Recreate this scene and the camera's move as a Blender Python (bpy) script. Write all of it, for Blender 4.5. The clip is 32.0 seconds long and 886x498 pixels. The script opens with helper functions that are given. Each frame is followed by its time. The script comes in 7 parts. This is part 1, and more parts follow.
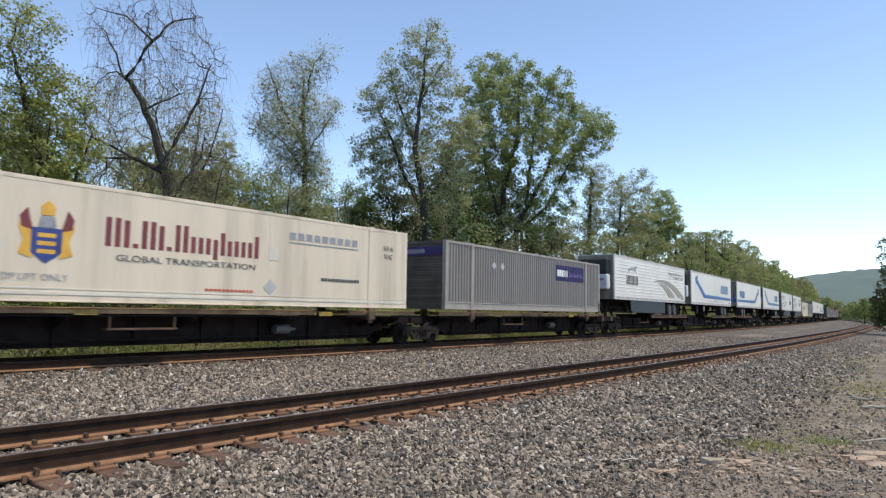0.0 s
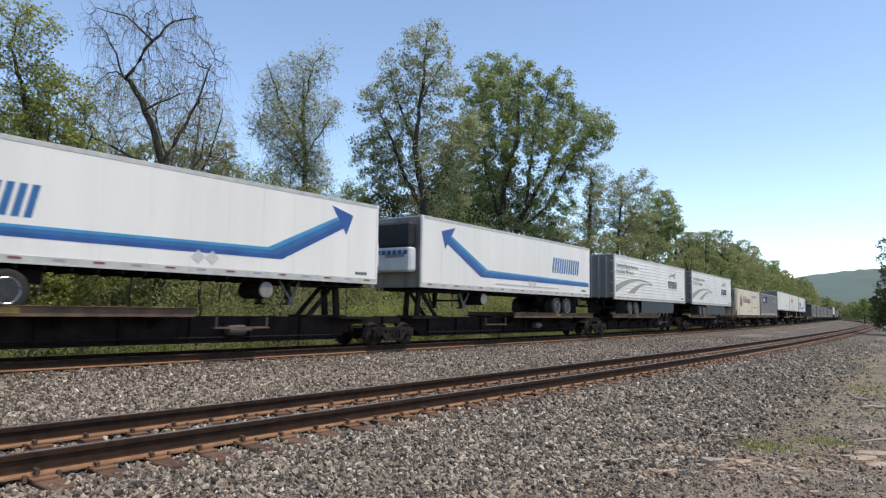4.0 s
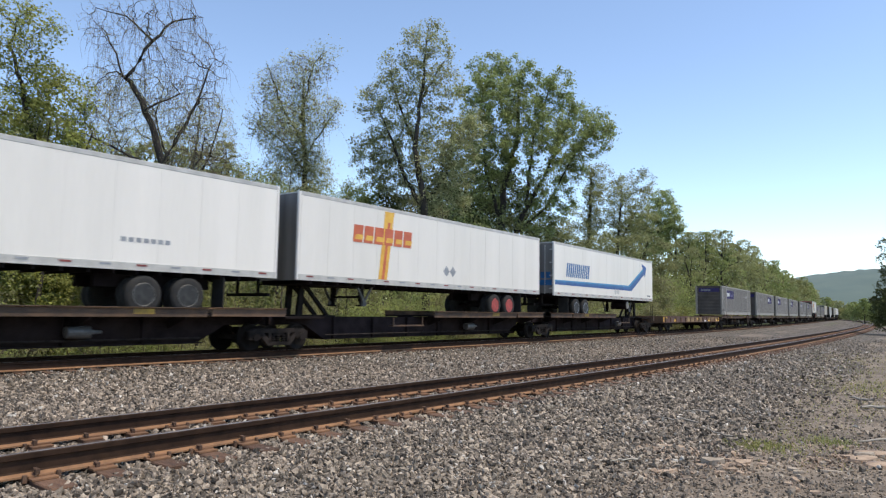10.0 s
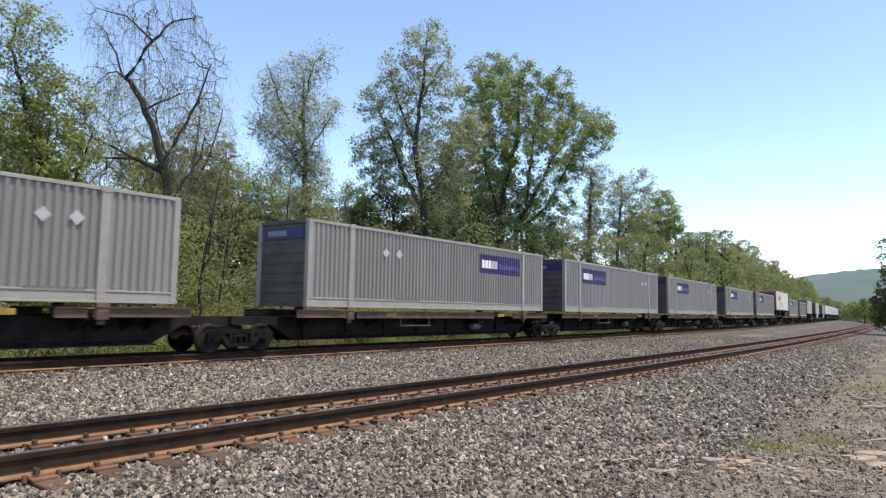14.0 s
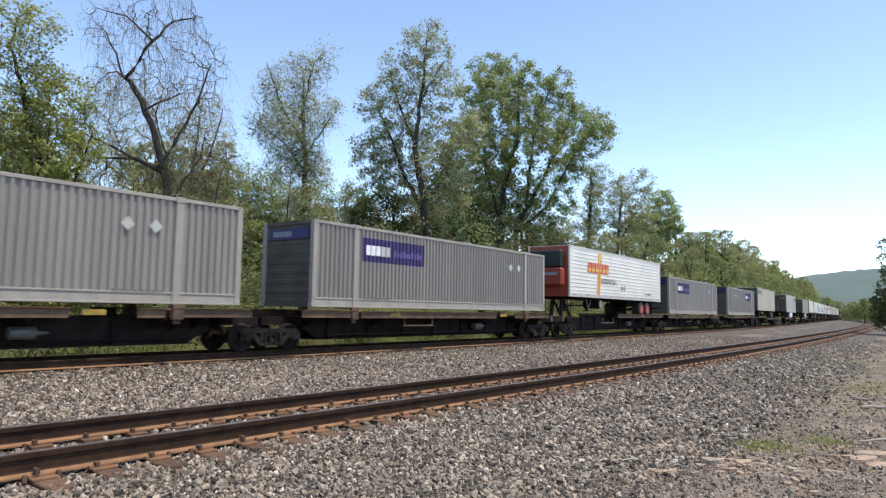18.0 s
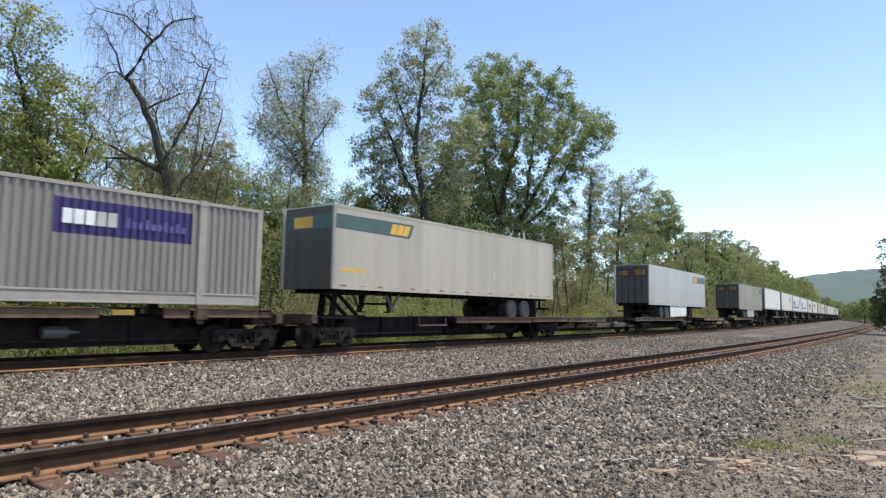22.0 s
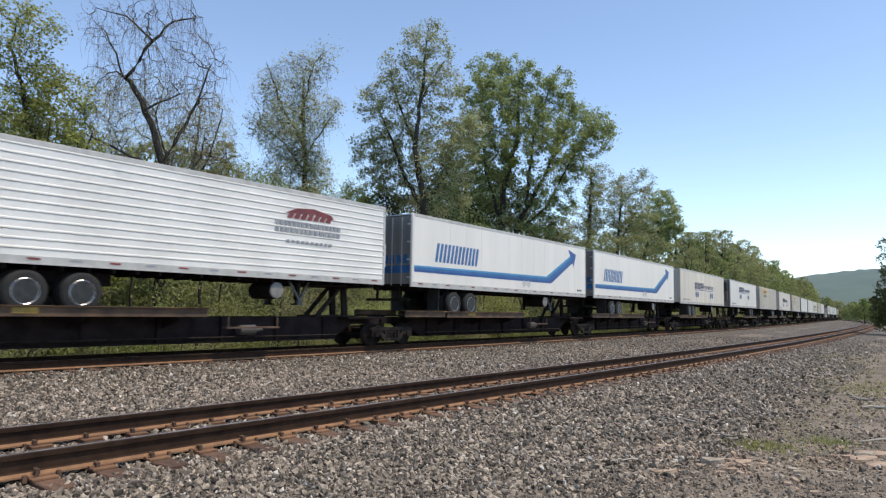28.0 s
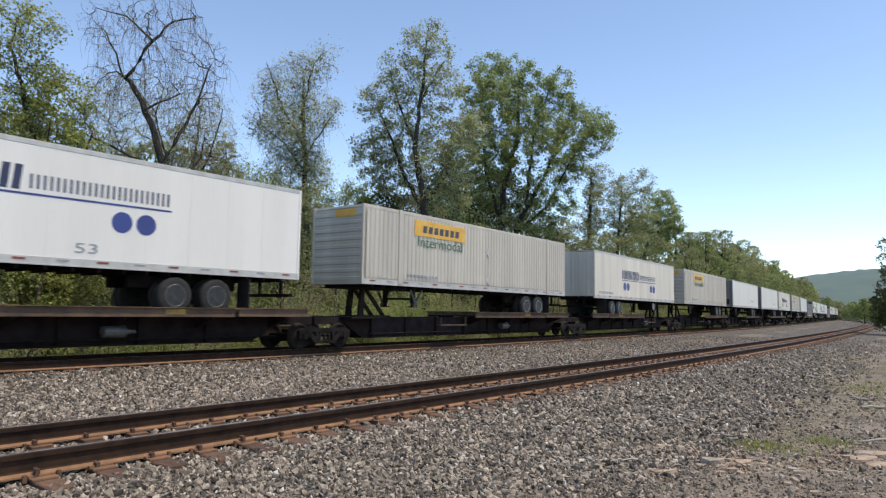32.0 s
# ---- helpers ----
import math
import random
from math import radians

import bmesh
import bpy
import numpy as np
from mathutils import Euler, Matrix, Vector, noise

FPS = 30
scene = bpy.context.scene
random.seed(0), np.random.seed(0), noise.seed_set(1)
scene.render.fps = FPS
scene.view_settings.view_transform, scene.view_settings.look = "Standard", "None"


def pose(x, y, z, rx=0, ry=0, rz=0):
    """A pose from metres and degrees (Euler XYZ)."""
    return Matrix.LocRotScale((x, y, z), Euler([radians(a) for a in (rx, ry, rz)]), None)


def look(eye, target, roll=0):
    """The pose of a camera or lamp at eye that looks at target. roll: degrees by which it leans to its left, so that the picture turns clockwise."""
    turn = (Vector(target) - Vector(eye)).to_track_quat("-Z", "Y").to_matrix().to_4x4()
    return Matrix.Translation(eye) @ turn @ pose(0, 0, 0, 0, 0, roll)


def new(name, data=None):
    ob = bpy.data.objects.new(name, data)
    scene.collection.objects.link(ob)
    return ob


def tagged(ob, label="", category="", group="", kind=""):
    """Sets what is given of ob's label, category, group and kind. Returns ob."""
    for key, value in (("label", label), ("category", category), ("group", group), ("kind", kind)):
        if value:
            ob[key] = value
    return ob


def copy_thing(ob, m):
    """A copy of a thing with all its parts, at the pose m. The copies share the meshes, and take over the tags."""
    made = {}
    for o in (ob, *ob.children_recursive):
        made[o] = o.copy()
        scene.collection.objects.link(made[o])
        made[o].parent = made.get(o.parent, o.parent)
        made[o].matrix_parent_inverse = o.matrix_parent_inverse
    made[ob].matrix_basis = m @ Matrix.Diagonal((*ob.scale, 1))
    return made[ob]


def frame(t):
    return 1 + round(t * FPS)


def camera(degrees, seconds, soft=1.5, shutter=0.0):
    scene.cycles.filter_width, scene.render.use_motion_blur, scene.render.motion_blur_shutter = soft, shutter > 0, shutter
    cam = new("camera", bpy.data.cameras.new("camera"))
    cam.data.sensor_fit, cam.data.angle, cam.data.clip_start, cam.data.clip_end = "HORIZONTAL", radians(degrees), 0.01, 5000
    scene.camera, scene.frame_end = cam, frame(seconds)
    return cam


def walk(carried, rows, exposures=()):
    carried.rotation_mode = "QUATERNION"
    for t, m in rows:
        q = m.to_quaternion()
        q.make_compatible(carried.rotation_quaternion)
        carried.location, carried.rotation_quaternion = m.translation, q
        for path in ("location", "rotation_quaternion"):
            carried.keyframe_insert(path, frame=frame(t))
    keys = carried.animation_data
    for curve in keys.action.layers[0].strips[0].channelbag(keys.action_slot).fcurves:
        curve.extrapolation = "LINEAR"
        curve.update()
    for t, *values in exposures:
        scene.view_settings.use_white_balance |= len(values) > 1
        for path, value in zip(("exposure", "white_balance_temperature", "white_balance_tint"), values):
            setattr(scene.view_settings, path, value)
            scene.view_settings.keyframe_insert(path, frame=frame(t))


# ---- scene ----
# The camera stands still beside the line, about 1.7 m above the gravel.
cam = camera(66.645, 32.0, soft=1.25, shutter=0.12)
EYE = Vector((0.0, 0.0, 1.35))
YAW, PITCH = 0.67947, 0.09094
AIM = EYE + Vector((math.cos(YAW) * math.cos(PITCH), math.sin(YAW) * math.cos(PITCH), math.sin(PITCH))) * 10
VIEW = look(EYE, AIM, 0.94)
walk(cam, [(0, VIEW), (32, VIEW)], [(t, e, 6950, 10) for t, e in ((0, 0.67), (1.5, 0.67), (3, 0.61), (6, 0.61), (9, 0.71), (11, 0.65), (13, 0.90), (17.5, 0.91), (19, 0.84), (20, 0.74), (22, 0.88), (25, 0.85), (28, 0.61), (32, 0.61))])

# ---- sky and sun ----
SUN_EL, SUN_AZ = radians(65), radians(163)
world = bpy.data.worlds.new("sky")
scene.world = world
world.use_nodes = True
wn = world.node_tree
sky = wn.nodes.new("ShaderNodeTexSky")
sky.sky_type = 'NISHITA'
sky.sun_disc = False
sky.sun_elevation, sky.sun_rotation = SUN_EL, SUN_AZ
sky.altitude = 4500
sky.air_density, sky.dust_density, sky.ozone_density = 1.4, 1.6, 1.0
wn.links.new(sky.outputs["Color"], wn.nodes["Background"].inputs["Color"])
wn.nodes["Background"].inputs["Strength"].default_value = 0.168
sun_data = bpy.data.lights.new("sun", 'SUN')
sun_data.energy, sun_data.angle, sun_data.color = 2.35, radians(0.53), (1.0, 0.92, 0.79)
sun = new("sun", sun_data)
sun_way = Vector((math.cos(SUN_EL) * math.sin(SUN_AZ), math.cos(SUN_EL) * math.cos(SUN_AZ), math.sin(SUN_EL)))
sun.matrix_world = look(sun_way * 50, (0, 0, 0))


# ---- materials ----
def mat(name, c1, c2=None, rough=0.6, metal=0.0, scale=3.0, fine=40.0, bump=0.15, dist=0.01, island=0.0, rand=0.0,
        dirt=None, dirt_amount=0.0, dirt_scale=0.8, stretch=(1, 1, 1), spec=0.5, rough2=None):
    """A surface of two tones mixed by noise, fine grain, relief, and stains of a third tone."""
    m = bpy.data.materials.new(name)
    m.use_nodes = True
    n, l = m.node_tree.nodes, m.node_tree.links
    p = n["Principled BSDF"]
    tc = n.new("ShaderNodeTexCoord")
    mp = n.new("ShaderNodeMapping")
    mp.inputs["Scale"].default_value = stretch
    l.new(tc.outputs["Object"], mp.inputs["Vector"])
    a = n.new("ShaderNodeTexNoise")
    a.inputs["Scale"].default_value, a.inputs["Detail"].default_value = scale, 6
    l.new(mp.outputs["Vector"], a.inputs["Vector"])
    b = n.new("ShaderNodeTexNoise")
    b.inputs["Scale"].default_value, b.inputs["Detail"].default_value = fine, 4
    l.new(mp.outputs["Vector"], b.inputs["Vector"])
    mix = n.new("ShaderNodeMix")
    mix.data_type = 'RGBA'
    mix.inputs[6].default_value, mix.inputs[7].default_value = (*c1, 1), (*(c2 or c1), 1)
    ramp = n.new("ShaderNodeMapRange")
    ramp.inputs[1].default_value, ramp.inputs[2].default_value = 0.35, 0.65
    add = n.new("ShaderNodeMath")
    add.operation = 'MULTIPLY_ADD'
    add.inputs[1].default_value = 0.35
    sub = n.new("ShaderNodeMath")
    sub.operation = 'SUBTRACT'
    sub.inputs[1].default_value = 0.175
    l.new(b.outputs["Fac"], add.inputs[0])
    l.new(a.outputs["Fac"], sub.inputs[0])
    l.new(sub.outputs[0], add.inputs[2])
    l.new(add.outputs[0], ramp.inputs[0])
    l.new(ramp.outputs[0], mix.inputs[0])
    col = mix.outputs[2]
    if dirt:
        d = n.new("ShaderNodeTexNoise")
        d.inputs["Scale"].default_value, d.inputs["Detail"].default_value = dirt_scale, 8
        l.new(mp.outputs["Vector"], d.inputs["Vector"])
        dr = n.new("ShaderNodeMapRange")
        dr.inputs[1].default_value, dr.inputs[2].default_value = 0.75 - 0.5 * dirt_amount, 0.95 - 0.4 * dirt_amount
        l.new(d.outputs["Fac"], dr.inputs[0])
        dm = n.new("ShaderNodeMix")
        dm.data_type = 'RGBA'
        dm.inputs[7].default_value = (*dirt, 1)
        l.new(dr.outputs[0], dm.inputs[0])
        l.new(col, dm.inputs[6])
        col = dm.outputs[2]
    for amount, source in ((island, "island"), (rand, "rand")):
        if amount:
            if source == "island":
                r = n.new("ShaderNodeNewGeometry").outputs["Random Per Island"]
            else:
                r = n.new("ShaderNodeObjectInfo").outputs["Random"]
            rr = n.new("ShaderNodeMapRange")
            rr.inputs[3].default_value, rr.inputs[4].default_value = 1 - amount, 1 + amount
            l.new(r, rr.inputs[0])
            h = n.new("ShaderNodeHueSaturation")
            l.new(rr.outputs[0], h.inputs["Value"])
            l.new(col, h.inputs["Color"])
            col = h.outputs["Color"]
    l.new(col, p.inputs["Base Color"])
    p.inputs["Roughness"].default_value, p.inputs["Metallic"].default_value = rough, metal
    p.inputs["Specular IOR Level"].default_value = spec
    if rough2 is not None:
        rm = n.new("ShaderNodeMapRange")
        rm.inputs[3].default_value, rm.inputs[4].default_value = rough, rough2
        l.new(a.outputs["Fac"], rm.inputs[0])
        l.new(rm.outputs[0], p.inputs["Roughness"])
    if bump:
        bp = n.new("ShaderNodeBump")
        bp.inputs["Strength"].default_value, bp.inputs["Distance"].default_value = bump, dist
        l.new(b.outputs["Fac"], bp.inputs["Height"])
        l.new(bp.outputs["Normal"], p.inputs["Normal"])
    return m


def leaf_mat(name, c1, c2, trans=0.35, patch=0.9):
    """Foliage: tone changes from leaf to leaf and from bough to bough, light passing through the blades."""
    m = bpy.data.materials.new(name)
    m.use_nodes = True
    n, l = m.node_tree.nodes, m.node_tree.links
    p = n["Principled BSDF"]
    g = n.new("ShaderNodeNewGeometry")
    mix = n.new("ShaderNodeMix")
    mix.data_type = 'RGBA'
    mix.inputs[6].default_value, mix.inputs[7].default_value = (*c1, 1), (*c2, 1)
    l.new(g.outputs["Random Per Island"], mix.inputs[0])
    no = n.new("ShaderNodeTexNoise")
    no.inputs["Scale"].default_value, no.inputs["Detail"].default_value = patch, 3
    l.new(g.outputs["Position"], no.inputs["Vector"])
    mr = n.new("ShaderNodeMapRange")
    mr.inputs[1].default_value, mr.inputs[2].default_value, mr.inputs[3].default_value, mr.inputs[4].default_value = 0.3, 0.7, 0.72, 1.25
    l.new(no.outputs["Fac"], mr.inputs[0])
    hu = n.new("ShaderNodeMapRange")
    hu.inputs[1].default_value, hu.inputs[2].default_value, hu.inputs[3].default_value, hu.inputs[4].default_value = 0.3, 0.7, 0.488, 0.512
    l.new(no.outputs["Color"], hu.inputs[0])
    hs = n.new("ShaderNodeHueSaturation")
    l.new(mr.outputs[0], hs.inputs["Value"])
    l.new(hu.outputs[0], hs.inputs["Hue"])
    l.new(mix.outputs[2], hs.inputs["Color"])
    l.new(hs.outputs["Color"], p.inputs["Base Color"])
    p.inputs["Roughness"].default_value = 0.7
    p.inputs["Specular IOR Level"].default_value = 0.15
    t = n.new("ShaderNodeBsdfTranslucent")
    l.new(hs.outputs["Color"], t.inputs["Color"])
    s = n.new("ShaderNodeMixShader")
    s.inputs[0].default_value = trans
    l.new(p.outputs[0], s.inputs[1])
    l.new(t.outputs[0], s.inputs[2])
    l.new(s.outputs[0], n["Material Output"].inputs["Surface"])
    return m


def stone_cells(name, c1, c2, gap, size=0.05):
    """Packed broken stone seen from afar: cells of two tones, the shade between stones painted as dark gaps, and
    relief.
    """
    m = mat(name, c1, c2, 0.9, scale=9, fine=32, bump=0.4, dist=0.02)
    n, l = m.node_tree.nodes, m.node_tree.links
    p = n["Principled BSDF"]
    g = n.new("ShaderNodeNewGeometry")
    vo = n.new("ShaderNodeTexVoronoi")
    vo.inputs["Scale"].default_value = 1 / size
    l.new(g.outputs["Position"], vo.inputs["Vector"])
    ed = n.new("ShaderNodeTexVoronoi")
    ed.feature = 'DISTANCE_TO_EDGE'
    ed.inputs["Scale"].default_value = 1 / size
    l.new(g.outputs["Position"], ed.inputs["Vector"])
    bw = n.new("ShaderNodeRGBToBW")
    l.new(vo.outputs["Color"], bw.inputs[0])
    mx = n.new("ShaderNodeMix")
    mx.data_type = 'RGBA'
    mx.inputs[6].default_value, mx.inputs[7].default_value = (*c2, 1), (*c1, 1)
    mr = n.new("ShaderNodeMapRange")
    mr.inputs[1].default_value, mr.inputs[2].default_value = 0.25, 0.75
    l.new(bw.outputs[0], mr.inputs[0])
    l.new(mr.outputs[0], mx.inputs[0])
    # cell edges darken to the gap colour, painted shade between the stones
    er = n.new("ShaderNodeMapRange")
    er.inputs[1].default_value, er.inputs[2].default_value = 0.02, 0.16
    l.new(ed.outputs["Distance"], er.inputs[0])
    gm = n.new("ShaderNodeMix")
    gm.data_type = 'RGBA'
    gm.inputs[6].default_value = (*gap, 1)
    l.new(er.outputs[0], gm.inputs[0])
    l.new(mx.outputs[2], gm.inputs[7])
    l.new(gm.outputs[2], p.inputs["Base Color"])
    bp = n.new("ShaderNodeBump")
    bp.inputs["Strength"].default_value, bp.inputs["Distance"].default_value = 0.9, 0.03
    l.new(vo.outputs["Distance"], bp.inputs["Height"])
    bp.invert = True
    l.new(bp.outputs["Normal"], p.inputs["Normal"])
    return m


M = {
    "gravel": stone_cells("crushed_stone", (0.26, 0.212, 0.160), (0.09, 0.073, 0.055), (0.03, 0.024, 0.018)),
    "stone": mat("ballast_stone", (0.325, 0.262, 0.198), (0.134, 0.108, 0.081), 0.85, scale=14, fine=60, bump=0.3, island=0.75),
    "grimystone": mat("brake_dust_stained_stone", (0.335, 0.266, 0.200), (0.128, 0.102, 0.077), 0.88, scale=14, fine=60, bump=0.3, island=0.75),
    "palestone": mat("pale_chipped_stone", (0.60, 0.54, 0.46), (0.42, 0.37, 0.31), 0.8, scale=14, fine=60, bump=0.2, island=0.25),
    "tanrock": mat("tan_sandstone", (0.45, 0.325, 0.225), (0.26, 0.185, 0.13), 0.9, scale=5, fine=40, bump=0.4, dirt=(0.12, 0.1, 0.09), dirt_amount=0.45, dirt_scale=4),
    "greyrock": mat("grey_flat_rock", (0.40, 0.325, 0.245), (0.22, 0.178, 0.135), 0.9, scale=5, fine=40, bump=0.4),
    "deadwood": mat("bleached_deadwood", (0.40, 0.36, 0.30), (0.20, 0.17, 0.14), 0.9, scale=4, fine=30, bump=0.4),
    "railbase": mat("tan_rust_rail_foot", (0.30, 0.155, 0.075), (0.19, 0.10, 0.052), 0.85, scale=5, fine=60, bump=0.2),
    "earth": mat("dirt_and_gravel", (0.255, 0.200, 0.145), (0.135, 0.106, 0.079), 0.95, scale=1.2, fine=25, bump=0.8, dist=0.04),
    "grassy": mat("rough_grass", (0.07, 0.10, 0.03), (0.12, 0.12, 0.05), 0.95, scale=0.6, fine=18, bump=1.0, dist=0.1),
    "rust": mat("rusty_rail_steel", (0.046, 0.026, 0.017), (0.025, 0.0145, 0.010), 0.85, 0.0, scale=6, fine=80, bump=0.2, spec=0.12, dirt=(0.07, 0.038, 0.022), dirt_amount=0.3, dirt_scale=3),
    "railtop": mat("worn_rail_head", (0.30, 0.27, 0.26), (0.16, 0.13, 0.12), 0.38, 0.7, scale=4, fine=50, bump=0.05),
    "plate": mat("orange_rust", (0.22, 0.112, 0.055), (0.14, 0.072, 0.04), 0.85, scale=9, fine=70, bump=0.3, rand=0.2),
    "tie": mat("weathered_tie_wood", (0.15, 0.08, 0.047), (0.07, 0.04, 0.026), 0.9, scale=3, fine=40, bump=0.6, dist=0.02, rand=0.3, stretch=(3, 0.6, 3)),
    "black": mat("grimy_black_steel", (0.027, 0.0200, 0.0205), (0.0145, 0.0108, 0.0110), 0.9, 0.0, scale=2, fine=30, bump=0.2, dirt=(0.024, 0.017, 0.013), dirt_amount=0.35, rand=0.2, spec=0.06),
    "truck": mat("dusty_cast_steel", (0.026, 0.020, 0.017), (0.008, 0.0065, 0.006), 0.75, 0.0, scale=3, fine=40, bump=0.25, rand=0.5, spec=0.12),
    "deck": mat("rusty_yellow_deck", (0.135, 0.076, 0.043), (0.055, 0.034, 0.024), 0.8, scale=1.6, fine=30, bump=0.2, dirt=(0.24, 0.145, 0.045), dirt_amount=0.25, rand=0.25),
    "tanlip": mat("tan_rust_streaked_lip", (0.36, 0.235, 0.115), (0.20, 0.12, 0.065), 0.8, scale=1.2, fine=25, bump=0.2, dirt=(0.14, 0.075, 0.045), dirt_amount=0.45, dirt_scale=1.3),
    "lipedge": mat("rust_orange_worn_edge", (0.30, 0.165, 0.078), (0.10, 0.058, 0.034), 0.8, scale=0.9, fine=20, bump=0.15, dirt=(0.03, 0.021, 0.016), dirt_amount=0.5, dirt_scale=0.7),
    "tansill": mat("dusty_tan_brown_plate", (0.155, 0.115, 0.085), (0.075, 0.054, 0.041), 0.85, scale=0.9, fine=20, bump=0.15, dirt=(0.03, 0.022, 0.018), dirt_amount=0.45, dirt_scale=0.6),
    "yellow": mat("safety_yellow", (0.42, 0.26, 0.03), (0.24, 0.15, 0.03), 0.6, scale=3, fine=30, bump=0.1),
    "orange": mat("peeling_tan_sill", (0.30, 0.19, 0.085), (0.09, 0.052, 0.036), 0.8, scale=1.4, fine=25, bump=0.2, dirt=(0.42, 0.31, 0.13), dirt_amount=0.55, dirt_scale=1.6),
    "flatsill": mat("peeling_red_brown_sill", (0.135, 0.070, 0.050), (0.075, 0.040, 0.031), 0.8, scale=1.4, fine=25, bump=0.2, dirt=(0.16, 0.095, 0.05), dirt_amount=0.35, dirt_scale=0.8),
    "tyre": mat("tyre_rubber", (0.012, 0.012, 0.012), (0.022, 0.020, 0.018), 0.85, scale=6, fine=60, bump=0.3),
    "alloy": mat("polished_alloy_rim", (0.48, 0.47, 0.46), (0.25, 0.25, 0.25), 0.28, 0.9, scale=8, fine=60, bump=0.05),
    "redrim": mat("red_painted_rim", (0.42, 0.055, 0.045), (0.24, 0.036, 0.03), 0.5, scale=8, bump=0.05),
    "greyrim": mat("dusty_steel_rim", (0.108, 0.104, 0.099), (0.063, 0.061, 0.059), 0.5, 0.2, scale=8, bump=0.05),
}


# ---- small builders ----
def part(name, bm, material, parent=None, label="", smooth=False):
    """Links a bmesh, or a mesh, as one object under a thing or a part."""
    if isinstance(bm, bpy.types.Mesh):
        me = bm
    else:
        me = bpy.data.meshes.new(name)
        bm.to_mesh(me)
        bm.free()
    if not me.materials:
        for one in (material if isinstance(material, (list, tuple)) else (material,)):
            me.materials.append(one)
    if smooth:
        me.polygons.foreach_set("use_smooth", [True] * len(me.polygons))
    ob = new(name, me)
    if parent is not None:
        ob.parent = parent
    if label:
        ob["label"] = label
    return ob


def thing(name, label, category, group="", kind="", at=None):
    ob = new(name)
    ob.empty_display_size = 0.3
    if at is not None:
        ob.matrix_basis = at
    return tagged(ob, label, category, group, kind)


def add_box(bm, x0, x1, y0, y1, z0, z1, bevel=0.0):
    vs = [bm.verts.new((x, y, z)) for x in (x0, x1) for y in (y0, y1) for z in (z0, z1)]
    fs = [bm.faces.new([vs[i] for i in f]) for f in ((0, 1, 3, 2), (4, 6, 7, 5), (0, 4, 5, 1), (2, 3, 7, 6), (0, 2, 6, 4), (1, 5, 7, 3))]
    if bevel:
        edges = {e for f in fs for e in f.edges}
        bmesh.ops.bevel(bm, geom=list(edges), offset=bevel, segments=1, affect='EDGES')
    return vs


def boxes(*rows, bevel=0.0):
    bm = bmesh.new()
    for r in rows:
        add_box(bm, *r, bevel=bevel)
    return bm


def add_prism(bm, pts, y0, y1):
    """An outline in x and z, pushed from y0 to y1."""
    a = [bm.verts.new((x, y0, z)) for x, z in pts]
    b = [bm.verts.new((x, y1, z)) for x, z in pts]
    n = len(pts)
    bm.faces.new(a)
    bm.faces.new(b[::-1])
    for i in range(n):
        bm.faces.new((a[(i + 1) % n], a[i], b[i], b[(i + 1) % n]))


def prism(pts, y0, y1):
    bm = bmesh.new()
    add_prism(bm, pts, y0, y1)
    return bm


def add_lathe(bm, profile, n=20, centre=(0, 0, 0), axis='Y'):
    """Turns rows of (along the axis, radius) about an axis."""
    rings = []
    for a, r in profile:
        ring = []
        for i in range(n):
            c, s = math.cos(2 * math.pi * i / n) * r, math.sin(2 * math.pi * i / n) * r
            v = {'Y': (c, a, s), 'Z': (c, s, a), 'X': (a, c, s)}[axis]
            ring.append(bm.verts.new(Vector(v) + Vector(centre)))
        rings.append(ring)
    for p, q in zip(rings, rings[1:]):
        for i in range(n):
            bm.faces.new((p[i], p[(i + 1) % n], q[(i + 1) % n], q[i]))
    bm.faces.new(rings[0][::-1])
    bm.faces.new(rings[-1])


def lathe(profile, n=20, centre=(0, 0, 0), axis='Y'):
    bm = bmesh.new()
    add_lathe(bm, profile, n, centre, axis)
    bmesh.ops.recalc_face_normals(bm, faces=bm.faces)
    return bm


def from_arrays(name, verts, faces, material=None, smooth=False):
    """A mesh from an array of places and one of faces of one size."""
    me = bpy.data.meshes.new(name)
    k = faces.shape[1]
    me.vertices.add(len(verts))
    me.vertices.foreach_set("co", np.ascontiguousarray(verts, dtype=np.float32).ravel())
    me.loops.add(faces.size)
    me.loops.foreach_set("vertex_index", np.ascontiguousarray(faces, dtype=np.int32).ravel())
    me.polygons.add(len(faces))
    me.polygons.foreach_set("loop_start", np.arange(0, faces.size, k, dtype=np.int32))
    me.polygons.foreach_set("use_smooth", np.full(len(faces), smooth, dtype=bool))
    me.update(calc_edges=True)
    if material:
        me.materials.append(material)
    return me


# ---- the two lines of track ----
def alignment(knots, curvature, offset, heading=0.0):
    """Places and headings along a line of given curvature, metre by metre."""
    s = np.arange(-760, 1300, 1.0)
    k = np.interp(s, knots, curvature)
    i0 = 760
    th = np.concatenate([[0], np.cumsum((k[1:] + k[:-1]) / 2)])
    th += heading - th[i0]
    x = np.concatenate([[0], np.cumsum(np.cos((th[1:] + th[:-1]) / 2))])
    y = np.concatenate([[0], np.cumsum(np.sin((th[1:] + th[:-1]) / 2))])
    return s, x - x[i0], y - y[i0] + offset, th


